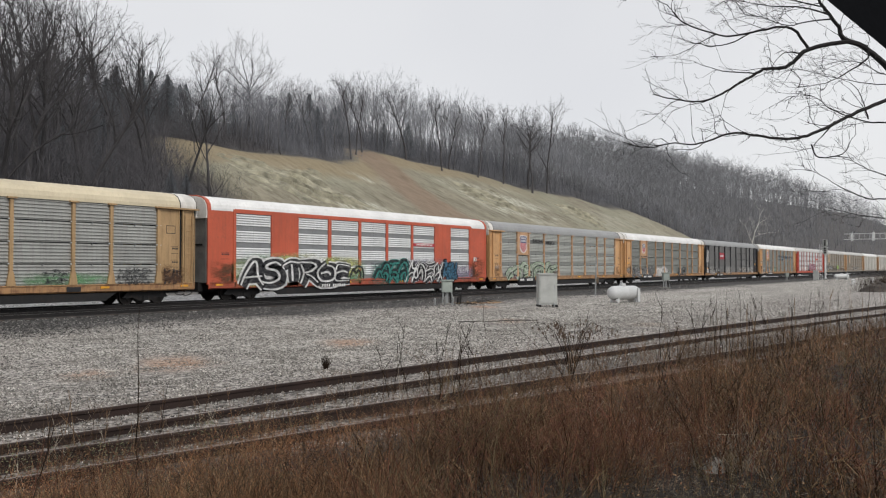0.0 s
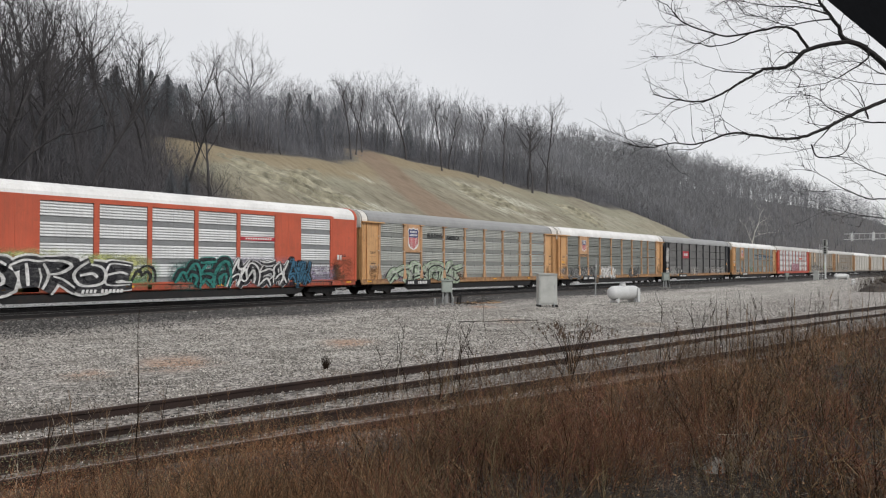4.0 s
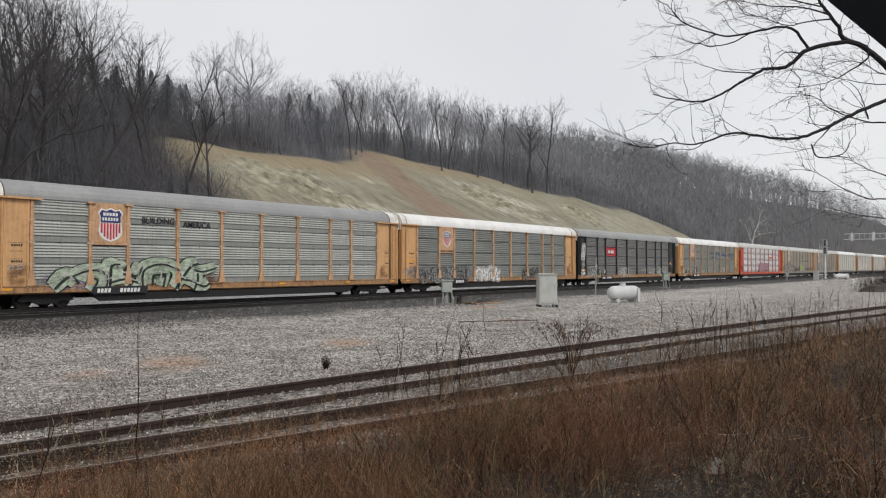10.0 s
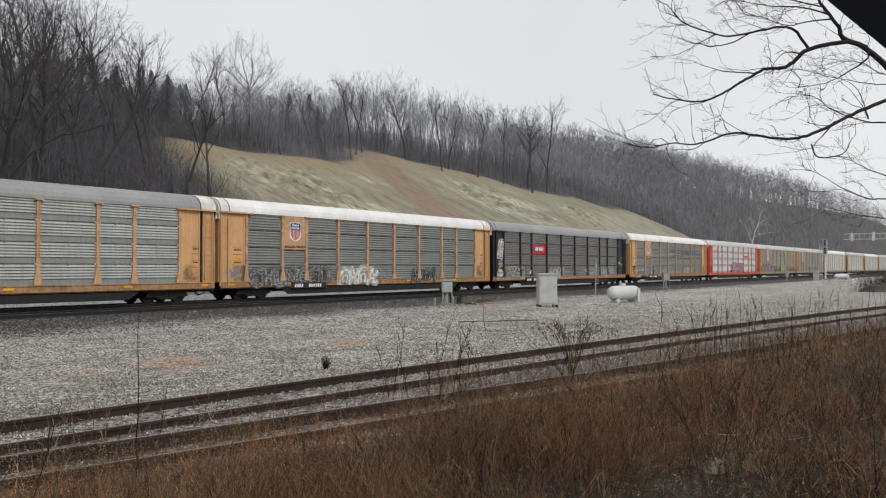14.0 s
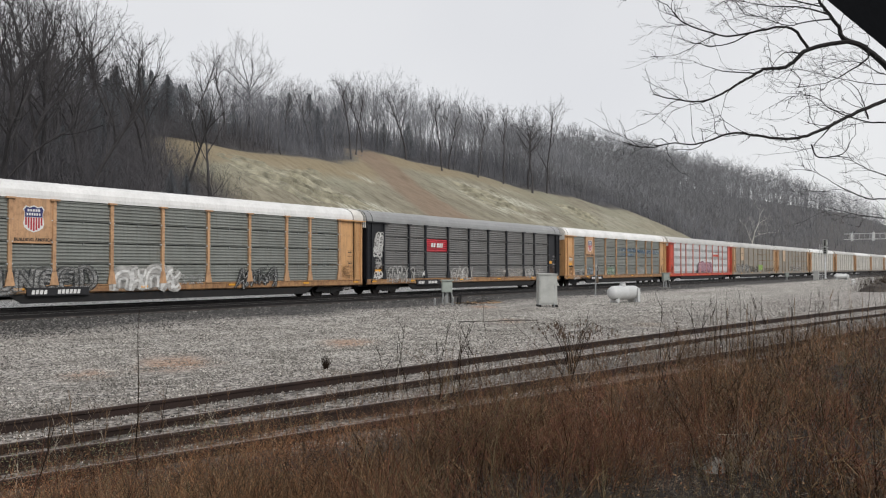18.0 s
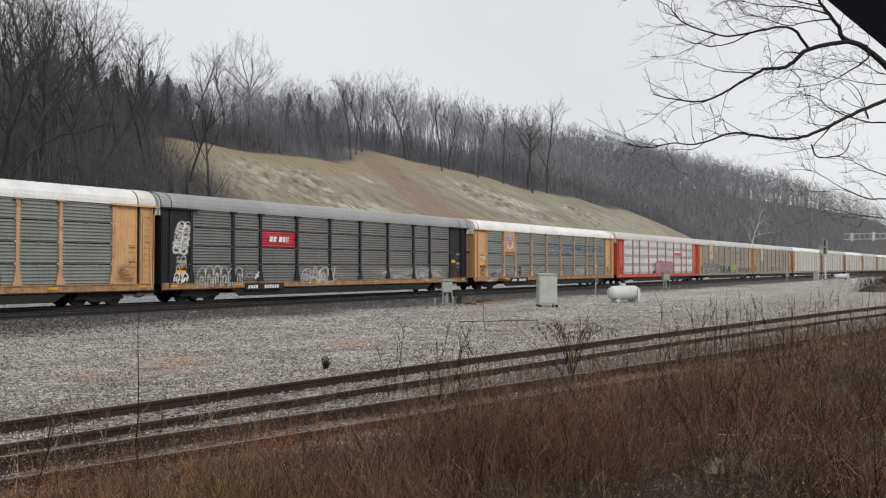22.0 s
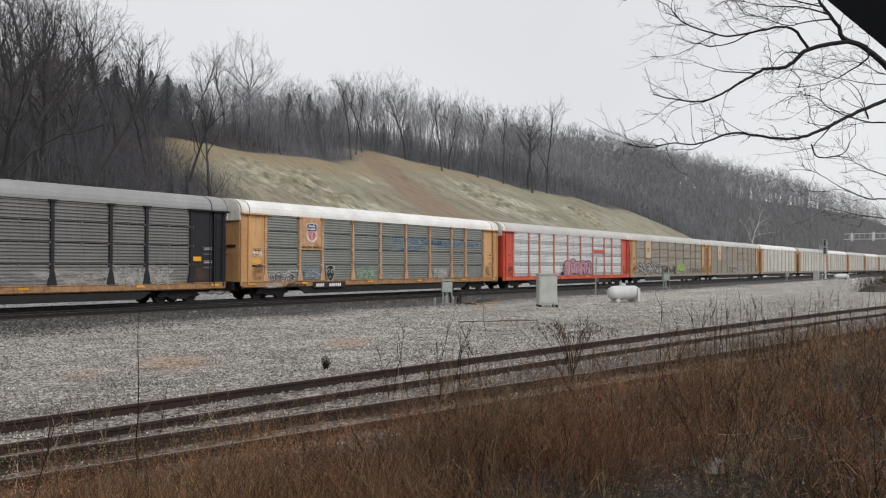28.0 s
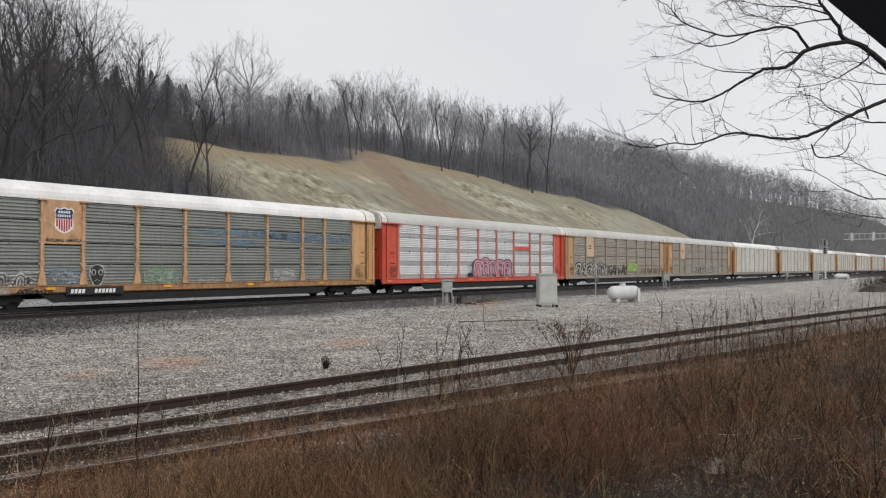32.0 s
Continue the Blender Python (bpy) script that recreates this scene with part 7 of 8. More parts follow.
def mound_brush():
    rng = random.Random(83)
    forms = [shrub_form(860 + k, 40, 0.008) for k in range(5)]
    spots = [(rng.randrange(5), rng.uniform(68, 88), 8.6 + rng.uniform(-1.4, 1.2), 0.0, rng.uniform(0, 6.28), rng.uniform(0.5, 1.0)) for _ in range(46)]
    joined("mound_brush", "dark bare brush growing over the dirt mounds", "brush", forms, [(k, x, y, land(x, y), a, size) for k, x, y, z, a, size in spots], STEM_DARK)


mound_brush()


def shelter():
    """The dark eave that juts into the view's upper corner."""
    t = thing("shelter_roof", pose(0, 0, 0), "dark boarded eave of a shelter roof above the bank", "roof")
    a, b = Vector((2.513, 0.557, 2.740)), Vector((2.762, 0.212, 2.387))
    out = Vector((0.55, -0.05, 0.62))
    lift = Vector((0.02, 0.02, 0.04))
    s = Shape()
    s.v = [tuple(p) for p in (a, b, b + out, a + out, a + lift, b + lift, b + out + lift, a + out + lift)]
    s.f = [(0, 1, 2, 3), (7, 6, 5, 4), (0, 4, 5, 1), (1, 5, 6, 2), (2, 6, 7, 3), (3, 7, 4, 0)]
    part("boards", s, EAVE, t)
    foot = b + out * 0.4
    part("post", Shape().box(foot.x - 0.06, foot.x + 0.06, foot.y - 0.06, foot.y + 0.06, land(foot.x, foot.y) - 0.1, foot.z + 0.02), EAVE, t)
    return t


shelter()


# ---------------------------------------------------------------- brush on the bank
def overhang_tree():
    """The leafless tree whose limbs hang into the view; its trunk stands outside it."""
    rng = random.Random(31)
    t = thing("overhanging_tree", pose(0, 0, 0), "dark bare branches of a tree overhanging the bank", "tree")
    root = Vector((11.4, -2.2, land(11.4, -2.2) - 0.1))
    part("trunk", Shape().tube([root, Vector((11.3, -1.95, 1.0)), Vector((11.2, -1.6, 1.9)), Vector((11.0, -1.3, 3.2)), Vector((10.9, -1.0, 5.0))], [0.2, 0.16, 0.14, 0.11, 0.06], 9), BARK_LIMB, t)
    def limb(line, r, count):
        """A limb along a bent line, with its spray of twigs."""
        pts = [Vector(p) for p in curve_pts(list(line), 4)]
        for p in pts[2:]:
            p += Vector((rng.uniform(-0.005, 0.005), rng.uniform(-0.005, 0.005), rng.uniform(-0.005, 0.005)))
        n = len(pts)
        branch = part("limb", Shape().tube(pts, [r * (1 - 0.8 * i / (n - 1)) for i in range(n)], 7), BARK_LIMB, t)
        s = Shape()

        def twig(p, d, length, rad, level):
            """A twig that bends one way and then the other."""
            q, line2, m = p.copy(), [p.copy()], 6
            bend = Vector((rng.gauss(0, 0.2), rng.gauss(0, 0.2), rng.gauss(0.06, 0.28)))
            for i in range(m):
                d = (d + bend * (1 if i < 3 else -0.6) + Vector((rng.gauss(0, 0.12), rng.gauss(0, 0.12), rng.gauss(0, 0.14)))).normalized()
                q = q + d * length / m
                line2.append(q.copy())
            s.tube(line2, [rad * (1 - 0.12 * i) for i in range(m + 1)], 4)
            if level < 2:
                for _ in range(rng.randrange(1, 4)):
                    j = rng.randrange(2, m)
                    side = Vector((rng.uniform(-0.5, 0.5), rng.uniform(-0.5, 0.5), rng.uniform(-0.6, 0.8)))
                    twig(line2[j], (d * 0.9 + side).normalized(), length * rng.uniform(0.3, 0.65), rad * 0.62, level + 1)
        for i in range(count):
            j = min(n - 1, int(n * (0.2 + 0.8 * rng.random())))
            d = (pts[j] - pts[max(0, j - 1)]).normalized()
            side = Vector((rng.uniform(-0.5, 0.25), rng.uniform(-0.25, 0.5), rng.uniform(-0.6, 0.9)))
            twig(pts[j], (d * 0.7 + side * 0.8).normalized(), rng.uniform(0.16, 0.62), max(0.0024, min(0.0046, r * 0.3)), 0)
        tagged(part("twig_spray", s, BARK_LIMB, branch), kind="stuff")

    limb(((11.1, -1.45, 2.94), (10.49, 0.59, 3.48), (10.1, 1.16, 4.05), (9.97, 1.35, 4.24), (9.83, 1.54, 4.35), (9.8, 1.57, 4.46), (9.71, 1.69, 4.65), (9.65, 1.77, 4.79), (9.57, 1.89, 5.0)), 0.042, 12)
    limb(((9.97, 1.35, 4.24), (9.86, 1.5, 4.3), (9.62, 1.84, 4.22), (9.53, 1.98, 4.08), (9.46, 2.08, 4.02), (9.36, 2.23, 4.01), (9.3, 2.31, 3.96), (9.17, 2.51, 3.82), (9.06, 2.66, 3.71), (8.94, 2.84, 3.65), (8.78, 3.07, 3.68), (8.66, 3.24, 3.73)), 0.027, 16)
    limb(((9.84, 1.88, 4.27), (9.77, 1.97, 4.43), (9.72, 2.04, 4.5), (9.64, 2.15, 4.52), (9.47, 2.4, 4.46), (9.32, 2.62, 4.42), (9.21, 2.78, 4.46), (9.05, 3.0, 4.55), (8.98, 3.1, 4.66), (8.92, 3.17, 4.76), (8.81, 3.33, 4.85)), 0.017, 16)
    limb(((9.57, 2.43, 4.49), (9.46, 2.6, 4.38), (9.31, 2.81, 4.33), (9.23, 2.92, 4.36), (9.18, 3.0, 4.31), (9.07, 3.16, 4.23), (8.92, 3.37, 4.21)), 0.008, 7)
    limb(((9.35, 2.75, 4.47), (9.23, 2.93, 4.37), (9.14, 3.05, 4.4), (9.03, 3.21, 4.46)), 0.006, 5)
    limb(((9.15, 3.03, 4.57), (9.06, 3.16, 4.56), (8.92, 3.37, 4.54)), 0.005, 3)
    limb(((9.1, 2.26, 3.91), (9.02, 2.36, 3.92), (8.91, 2.53, 3.93), (8.83, 2.64, 3.96), (8.75, 2.75, 4.01), (8.7, 2.82, 4.05)), 0.008, 6)
    limb(((9.58, 1.9, 4.17), (9.49, 2.03, 4.19), (9.44, 2.1, 4.14), (9.39, 2.18, 4.03)), 0.009, 2)
    limb(((9.88, 1.3, 4.18), (9.87, 1.31, 4.09), (9.76, 1.48, 3.95), (9.62, 1.68, 3.83), (9.45, 1.93, 3.78)), 0.011, 12)
    limb(((9.45, 1.92, 3.78), (9.47, 1.9, 3.87), (9.43, 1.96, 3.95), (9.39, 2.0, 4.0)), 0.006, 3)
    limb(((11.1, -1.45, 3.07), (9.35, 0.52, 3.74), (8.99, 1.03, 3.47), (8.87, 1.2, 3.38), (8.75, 1.38, 3.28), (8.64, 1.54, 3.18), (8.53, 1.7, 3.11), (8.42, 1.86, 3.09), (8.28, 2.06, 3.12), (8.19, 2.19, 3.15), (8.11, 2.3, 3.14), (8.04, 2.41, 3.09), (7.94, 2.55, 3.04), (7.83, 2.71, 3.05), (7.69, 2.91, 3.01), (7.59, 3.05, 3.03)), 0.021, 26)
    limb(((11.1, -1.45, 3.02), (9.79, 0.54, 3.64), (9.43, 1.08, 3.7), (9.31, 1.26, 3.72), (9.14, 1.49, 3.77), (9.01, 1.68, 3.82), (8.9, 1.85, 3.87)), 0.007, 10)
    limb(((11.1, -1.45, 2.83), (9.66, 0.59, 3.27), (9.33, 1.07, 3.3), (9.22, 1.23, 3.31), (9.12, 1.37, 3.36), (9.01, 1.53, 3.44), (8.91, 1.67, 3.56), (8.76, 1.87, 3.56)), 0.011, 12)
    limb(((8.71, 1.44, 3.26), (8.64, 1.54, 3.12), (8.58, 1.63, 3.0)), 0.009, 3)
    limb(((8.58, 1.63, 3.04), (8.63, 1.57, 2.91), (8.76, 1.38, 2.95), (8.8, 1.32, 3.07), (8.83, 1.27, 3.14)), 0.008, 4)
    limb(((11.1, -1.45, 2.46), (10.07, 0.58, 2.53), (9.68, 1.12, 2.56), (9.55, 1.3, 2.57), (9.41, 1.5, 2.68), (9.31, 1.64, 2.78), (9.22, 1.77, 2.86)), 0.01, 11)
    limb(((9.52, 1.63, 4.54), (9.36, 1.85, 4.61), (9.19, 2.1, 4.62), (9.05, 2.3, 4.66), (8.91, 2.49, 4.68)), 0.01, 18)
    limb(((9.65, 1.62, 4.52), (9.5, 1.83, 4.49), (9.38, 2.0, 4.45), (9.22, 2.22, 4.53), (9.09, 2.42, 4.58)), 0.009, 20)
    limb(((9.59, 1.7, 4.65), (9.43, 1.92, 4.71), (9.29, 2.12, 4.76), (9.17, 2.3, 4.8)), 0.009, 16)
    limb(((8.87, 1.2, 3.38), (8.89, 1.17, 3.28), (8.83, 1.25, 3.56), (8.74, 1.38, 3.67)), 0.008, 3)
    limb(((9.80, 0.76, 2.68), (9.56, 1.11, 2.79), (9.45, 1.26, 2.86), (9.37, 1.38, 2.94), (9.30, 1.47, 3.08)), 0.008, 12)
    limb(((10.04, 0.79, 2.29), (9.79, 1.14, 2.36), (9.66, 1.32, 2.39), (9.53, 1.52, 2.44), (9.41, 1.69, 2.49)), 0.007, 12)
    limb(((9.89, 0.76, 3.92), (9.65, 1.11, 3.85), (9.53, 1.29, 3.97), (9.39, 1.48, 3.99), (9.27, 1.65, 3.94)), 0.007, 10)


overhang_tree()


def sapling(x, y, h, seed, label, material=None, branches=5, lean=(0, 0)):
    rng = random.Random(seed)
    t = thing("sapling", pose(x, y, land(x, y) - 0.02), label, "sapling", "saplings on the bank")
    pts = [Vector((0, 0, 0))]
    for i in range(6):
        pts.append(pts[-1] + Vector((lean[0] / 6 + rng.uniform(-0.03, 0.03), lean[1] / 6 + rng.uniform(-0.03, 0.03), h / 6)))
    part("stem", Shape().tube(pts, [0.0085 * (1 - 0.12 * i) * (0.6 + 0.25 * h) for i in range(7)], 5), material or STEM_DARK, t)
    for k in range(branches):
        p = pts[rng.randrange(1, 6)].copy()
        d = Vector((rng.uniform(-0.6, 0.6), rng.uniform(-0.6, 0.6), 1)).normalized()
        line = [p.copy()]
        ln = rng.uniform(0.2, 0.5) * h * 0.6
        for _ in range(3):
            d = (d + Vector((rng.uniform(-0.2, 0.2), rng.uniform(-0.2, 0.2), 0.1))).normalized()
            p = p + d * ln / 3
            line.append(p.copy())
        part("twig", Shape().tube(line, [0.006, 0.005, 0.004, 0.0025], 4), material or STEM_DARK, t)
    return t, pts


CANES = ((12.68, 6.2, 1.09, -0.48, 0.89), (14.58, 7.22, 1.06, -0.35, 0.66), (11.38, 5.61, 1.21, 0.15, -0.31), (13.92, 6.17, 0.68, -0.12, 0.26), (10.57, 3.96, 0.99, 0.1, -0.29), (10.03, 4.73, 0.75, -0.19, 0.38), (13.86, 4.89, 1.13, 0.13, -0.39), (20.27, 6.9, 0.91, -0.1, 0.29), (20.61, 7.83, 0.58, -0.03, 0.09), (9.89, 7.75, 1.11, 0.1, -0.13), (18.2, 11.3, 1.16, -0.06, 0.1), (13.35, 9.33, 1.11, 0.13, -0.18))


def saplings():
    rng = random.Random(8)
    sapling(4.75, 6.75, 1.55, 1, "tall thin dark bare stem beside the siding", None, 0, (0.06, 0.1))
    sapling(2.9, 5.4, 0.95, 2, "thin bare stem leaning over the rails", STEM_DARK, 1, (0.45, 0.35))
    for i, (x, y, h) in enumerate(((9.55, 7.6, 0.75), (9.75, 7.4, 0.8), (9.15, 6.4, 0.95), (9.26, 6.3, 1.15), (9.5, 6.3, 1.1), (9.82, 6.5, 0.95), (10.3, 6.4, 0.8), (8.6, 6.2, 0.7))):
        sapling(x, y, h, 10 + i, "thin bare sapling growing between the siding rails", None, 5, (rng.uniform(-0.25, 0.25), rng.uniform(-0.2, 0.2)))
    for i in range(105):
        x = 14.5 / (1 - 0.62 * rng.random())
        y = brush_line(x) + rng.uniform(-1.8, 1.1)
        sapling(x, y, rng.uniform(0.7, 1.45), 140 + i, "thin bare reddish sapling on the brushy bank", rng.choice((STEM_DARK, STEM, STEM_DARK)), rng.randrange(0, 4), (rng.uniform(-0.12, 0.12), rng.uniform(-0.12, 0.12)))
    for i in range(5):
        sapling(rng.uniform(13, 16), rng.uniform(0.8, 1.7), rng.uniform(1.4, 2.2), 120 + i, "taller bare sapling with upswept twigs on the bank", STEM_DARK, 9, (rng.uniform(-0.2, 0.2), 0.1))
    # long canes that lean out over the rails
    for i, (x, y, h, dx, dy) in enumerate(CANES):
        sapling(x, y, h, 260 + i, "long dark bare cane leaning over the siding", STEM_DARK, 3 if i % 2 else 1, (dx, dy))
    # a low shrub that still holds its curled dead leaves
    bush = thing("leafy_shrub", pose(12.9, 6.3, land(12.9, 6.3)), "low arching shrub hung with curled dead leaves", "shrub")
    twigs, leaves = Shape(), Shape()
    for i in range(18):
        a = rng.uniform(0, 6.28)
        out = Vector((math.cos(a), math.sin(a), 0)) * rng.uniform(0.2, 0.85)
        top = rng.uniform(0.75, 1.0)
        line = [Vector((out.x * f, out.y * f, top * g)) + Vector((rng.uniform(-0.03, 0.03), rng.uniform(-0.03, 0.03), 0)) for f, g in ((0.0, 0.0), (0.2, 0.45), (0.5, 0.85), (0.8, 1.0), (1.1, 0.92))]
        twigs.tube(line, [0.008, 0.0065, 0.005, 0.004, 0.0025], 4)
        for k in range(11):
            t = rng.uniform(0.45, 1.0) * 4
            j = min(3, int(t))
            q = line[j].lerp(line[j + 1], t - j) + Vector((rng.gauss(0, 0.05), rng.gauss(0, 0.05), rng.uniform(-0.09, 0.0)))
            u = Vector((rng.uniform(-0.5, 0.5), rng.uniform(-0.5, 0.5), -1)).normalized() * rng.uniform(0.025, 0.05)
            w = Vector((rng.uniform(-1, 1), rng.uniform(-1, 1), 0.2)).normalized() * rng.uniform(0.01, 0.02)
            leaves.add([tuple(q - u), tuple(q + w), tuple(q + u), tuple(q - w * 0.7)], [(0, 1, 2), (0, 2, 3)])
    tagged(part("twig_spray", twigs, STEM_DARK, bush), kind="stuff")
    tagged(part("leaves", leaves, LITTER, bush), "curled dead leaves", kind="stuff")


saplings()


def strip(s, pts, u, taper=0.35):
    """One flat bent stem as a single strip."""
    n = len(pts)
    v = []
    for i, p in enumerate(pts):
        w = u * (1 - (1 - taper) * i / (n - 1))
        v += [tuple(p - w), tuple(p + w)]
    s.add(v, [(2 * i, 2 * i + 1, 2 * i + 3, 2 * i + 2) for i in range(n - 1)])


def sideways(rng, width):
    return Vector((rng.uniform(-1, 1), rng.uniform(-1, 1), 0.08)).normalized() * width * rng.uniform(0.6, 1.25)


def cane_forms(seed, count, spread, width, lean, branches, wobble=0.05, reach=0.4):
    """Clumps of stiff canes with forking side twigs, about a metre tall, as arrays."""
    forms = []
    for k in range(8):
        rng = random.Random(seed + k)
        s = Shape()
        for i in range(count):
            p = Vector((rng.gauss(0, spread), rng.gauss(0, spread), -0.03))
            d = Vector((rng.gauss(0, lean), rng.gauss(0, lean), 1)).normalized()
            h = rng.uniform(0.45, 1.1)
            line = [p]
            for j in range(3):
                line.append(line[-1] + d * h / 3)
                d = (d + Vector((rng.gauss(0, wobble), rng.gauss(0, wobble), rng.gauss(0, wobble)))).normalized()
            strip(s, line, sideways(rng, width))
            for j in range(branches):
                t = rng.uniform(0.25, 0.98) * 3
                m = min(2, int(t))
                at = line[m].lerp(line[m + 1], t - m)
                e = (d * 0.9 + Vector((rng.uniform(-1, 1), rng.uniform(-1, 1), rng.uniform(-0.35, 0.5)))).normalized()
                tip = at + e * h * rng.uniform(0.12, reach)
                strip(s, [at, tip], sideways(rng, width * 0.6), 0.5)
        forms.append((np.array(s.v, np.float32), np.array(s.f, np.int64)))
    return forms


def tangle_forms(seed, sticks, radius, top, width, level=0.7):
    """Loose heaps of short crossing twigs, as arrays."""
    forms = []
    for k in range(8):
        rng = random.Random(seed + k)
        s = Shape()
        for i in range(sticks):
            p = Vector((rng.gauss(0, radius), rng.gauss(0, radius), top * rng.random()))
            d = Vector((rng.uniform(-1, 1), rng.uniform(-1, 1), rng.uniform(-0.2, 1) * (1.6 - level))).normalized()
            ln = rng.uniform(0.07, 0.27)
            strip(s, [p, p + d * ln], sideways(rng, width) + Vector((0, 0, rng.uniform(-0.6, 0.6) * width)), 0.5)
        forms.append((np.array(s.v, np.float32), np.array(s.f, np.int64)))
    return forms


def hollow(x, y):
    """Dark gaps in the brush."""
    low = 0.5 * (1 - smooth(6.5, 10.0, math.hypot(x, y))) * (1 - smooth(0.2, 0.45, y / (x + 0.1)))
    low += 0.8 * (1 - smooth(0.45, 1.1, math.hypot(x - 5.6, 1.3 * (y - 1.72))))
    return smooth(0.03, 0.3, noise.noise(Vector((x * 0.55, y * 0.55, 21.0))) + 0.4 * noise.noise(Vector((x * 1.7, y * 1.7, 22.0))) + low)


def bank_spots(rng, count, nearest, farthest, keep, tall=1.0, gaps=0.85):
    """Places on the brushy bank, thinning out with distance."""
    out = []
    while len(out) < count:
        a = rng.uniform(radians(-4), radians(74))
        r = nearest * (farthest / nearest) ** rng.random()
        x, y = r * math.cos(a), r * math.sin(a)
        g = hollow(x, y)
        if rng.random() < brush_share(x, y) * keep(x, y) * (1 - gaps * g):
            bumpy = 0.5 + 0.6 * smooth(-0.35, 0.35, noise.noise(Vector((x * 0.9, y * 0.9, 11.0))))
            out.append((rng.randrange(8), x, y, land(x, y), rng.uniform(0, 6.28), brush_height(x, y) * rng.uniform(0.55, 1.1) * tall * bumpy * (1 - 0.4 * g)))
    return out


def brush():
    rng = random.Random(61)
    patch = lambda x, y, s, o: smooth(-0.15, 0.25, noise.noise(Vector((x * s, y * s, o))))
    bearing = lambda x, y: y / (x + 0.1)
    joined("brush_canes", "thicket of upright brown canes on the bank", "brush", cane_forms(700, 5, 0.24, 0.0037, 0.28, 9, 0.13, 0.3), bank_spots(rng, 1500, 3.6, 48, lambda x, y: 0.25 + 0.75 * patch(x, y, 0.4, 1.0)), STEM)
    joined("red_canes", "thicket of dark red canes in the brush", "brush", cane_forms(710, 5, 0.2, 0.0036, 0.26, 9, 0.12, 0.3), bank_spots(rng, 900, 3.8, 34, lambda x, y: patch(x, y, 0.55, 13.0) ** 2 * (0.15 + 0.85 * smooth(0.3, 0.45, bearing(x, y)) * (1 - smooth(0.75, 1.0, bearing(x, y))) + 0.3 * smooth(11, 15, x))), STEM_RED)
    joined("olive_canes", "thicket of dull olive and tan canes in the brush", "brush", cane_forms(715, 6, 0.22, 0.0034, 0.34, 8, 0.15, 0.3), bank_spots(rng, 650, 3.8, 34, lambda x, y: patch(x, y, 0.5, 23.0) ** 2), STEM_OLIVE)
    # These dark canes also stand in for shade between the stems.
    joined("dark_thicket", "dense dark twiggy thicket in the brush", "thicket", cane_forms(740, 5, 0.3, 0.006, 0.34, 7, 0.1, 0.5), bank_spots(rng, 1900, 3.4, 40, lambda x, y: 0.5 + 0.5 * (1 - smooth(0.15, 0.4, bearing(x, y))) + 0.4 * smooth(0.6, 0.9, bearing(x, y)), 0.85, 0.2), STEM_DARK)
    joined("fallen_twigs", "tangle of fallen twigs and dead stems in the brush", "brush", tangle_forms(760, 22, 0.32, 0.7, 0.0034), bank_spots(rng, 3300, 4.4, 30, lambda x, y: 0.35 + 0.65 * patch(x, y, 0.8, 31.0), 0.9, 0.6), STEM_TAN)
    # Near-black twigs near the ground, painted as the thicket's deep shade.
    joined("low_tangle", "tangle low in the brush, near-black in place of shade", "brush", tangle_forms(770, 18, 0.34, 0.35, 0.005, 0.9), bank_spots(rng, 1100, 3.4, 30, lambda x, y: 1.0, 0.8, 0.0), STEM_DARK)
    straw = lambda x, y: patch(x, y, 0.6, 5.0) * (0.1 + 1.5 * smooth(0.6, 1.0, bearing(x, y)) + 0.1 * (1 - smooth(0.25, 0.45, bearing(x, y))))
    joined("dry_grass", "tufts of dry straw-coloured grass on the bank", "grass", cane_forms(720, 15, 0.17, 0.0042, 0.36, 0, 0.3), bank_spots(rng, 2500, 3.4, 24, straw, 0.75), STRAW)
    joined("pale_tangle", "fine greyish tangle of broken dead stems in the brush", "brush", tangle_forms(785, 20, 0.3, 0.6, 0.0026), bank_spots(rng, 700, 4.6, 16, lambda x, y: (1 - smooth(0.3, 0.6, bearing(x, y))) * (0.2 + 0.8 * patch(x, y, 0.9, 51.0)), 0.8, 0.2), BLEACHED)
    joined("bleached_stalks", "scattered bleached dead stalks in the brush", "stalks", cane_forms(780, 1, 0.2, 0.0045, 0.6, 3, 0.35, 0.4), bank_spots(rng, 150, 5.2, 22, lambda x, y: 0.15 + 0.85 * patch(x, y, 0.5, 9.0), 0.55, 0.2), BLEACHED)
    arcs = []
    for k in range(8):
        r2 = random.Random(810 + k)
        s = Shape()
        for i in range(3):
            p, d = Vector((r2.gauss(0, 0.2), r2.gauss(0, 0.2), -0.03)), Vector((r2.uniform(-0.7, 0.7), r2.uniform(-0.7, 0.7), 1)).normalized()
            push = Vector((d.x, d.y, 0)).normalized() * 0.28 - Vector((0, 0, r2.uniform(0.12, 0.24)))
            line = [p]
            for j in range(8):
                line.append(line[-1] + d * 0.17)
                d = (d + push * 0.6 + Vector((r2.uniform(-0.15, 0.15), r2.uniform(-0.15, 0.15), r2.uniform(-0.1, 0.1)))).normalized()
            strip(s, line, sideways(r2, 0.005), 0.5)
        arcs.append((np.array(s.v, np.float32), np.array(s.f, np.int64)))
    joined("bramble_canes", "arching wine-red bramble canes in the brush", "bramble", arcs, bank_spots(rng, 520, 6.0, 26, lambda x, y: 0.2 + 0.8 * patch(x, y, 0.45, 17.0), 1.0), BRAMBLE)
    edge = []
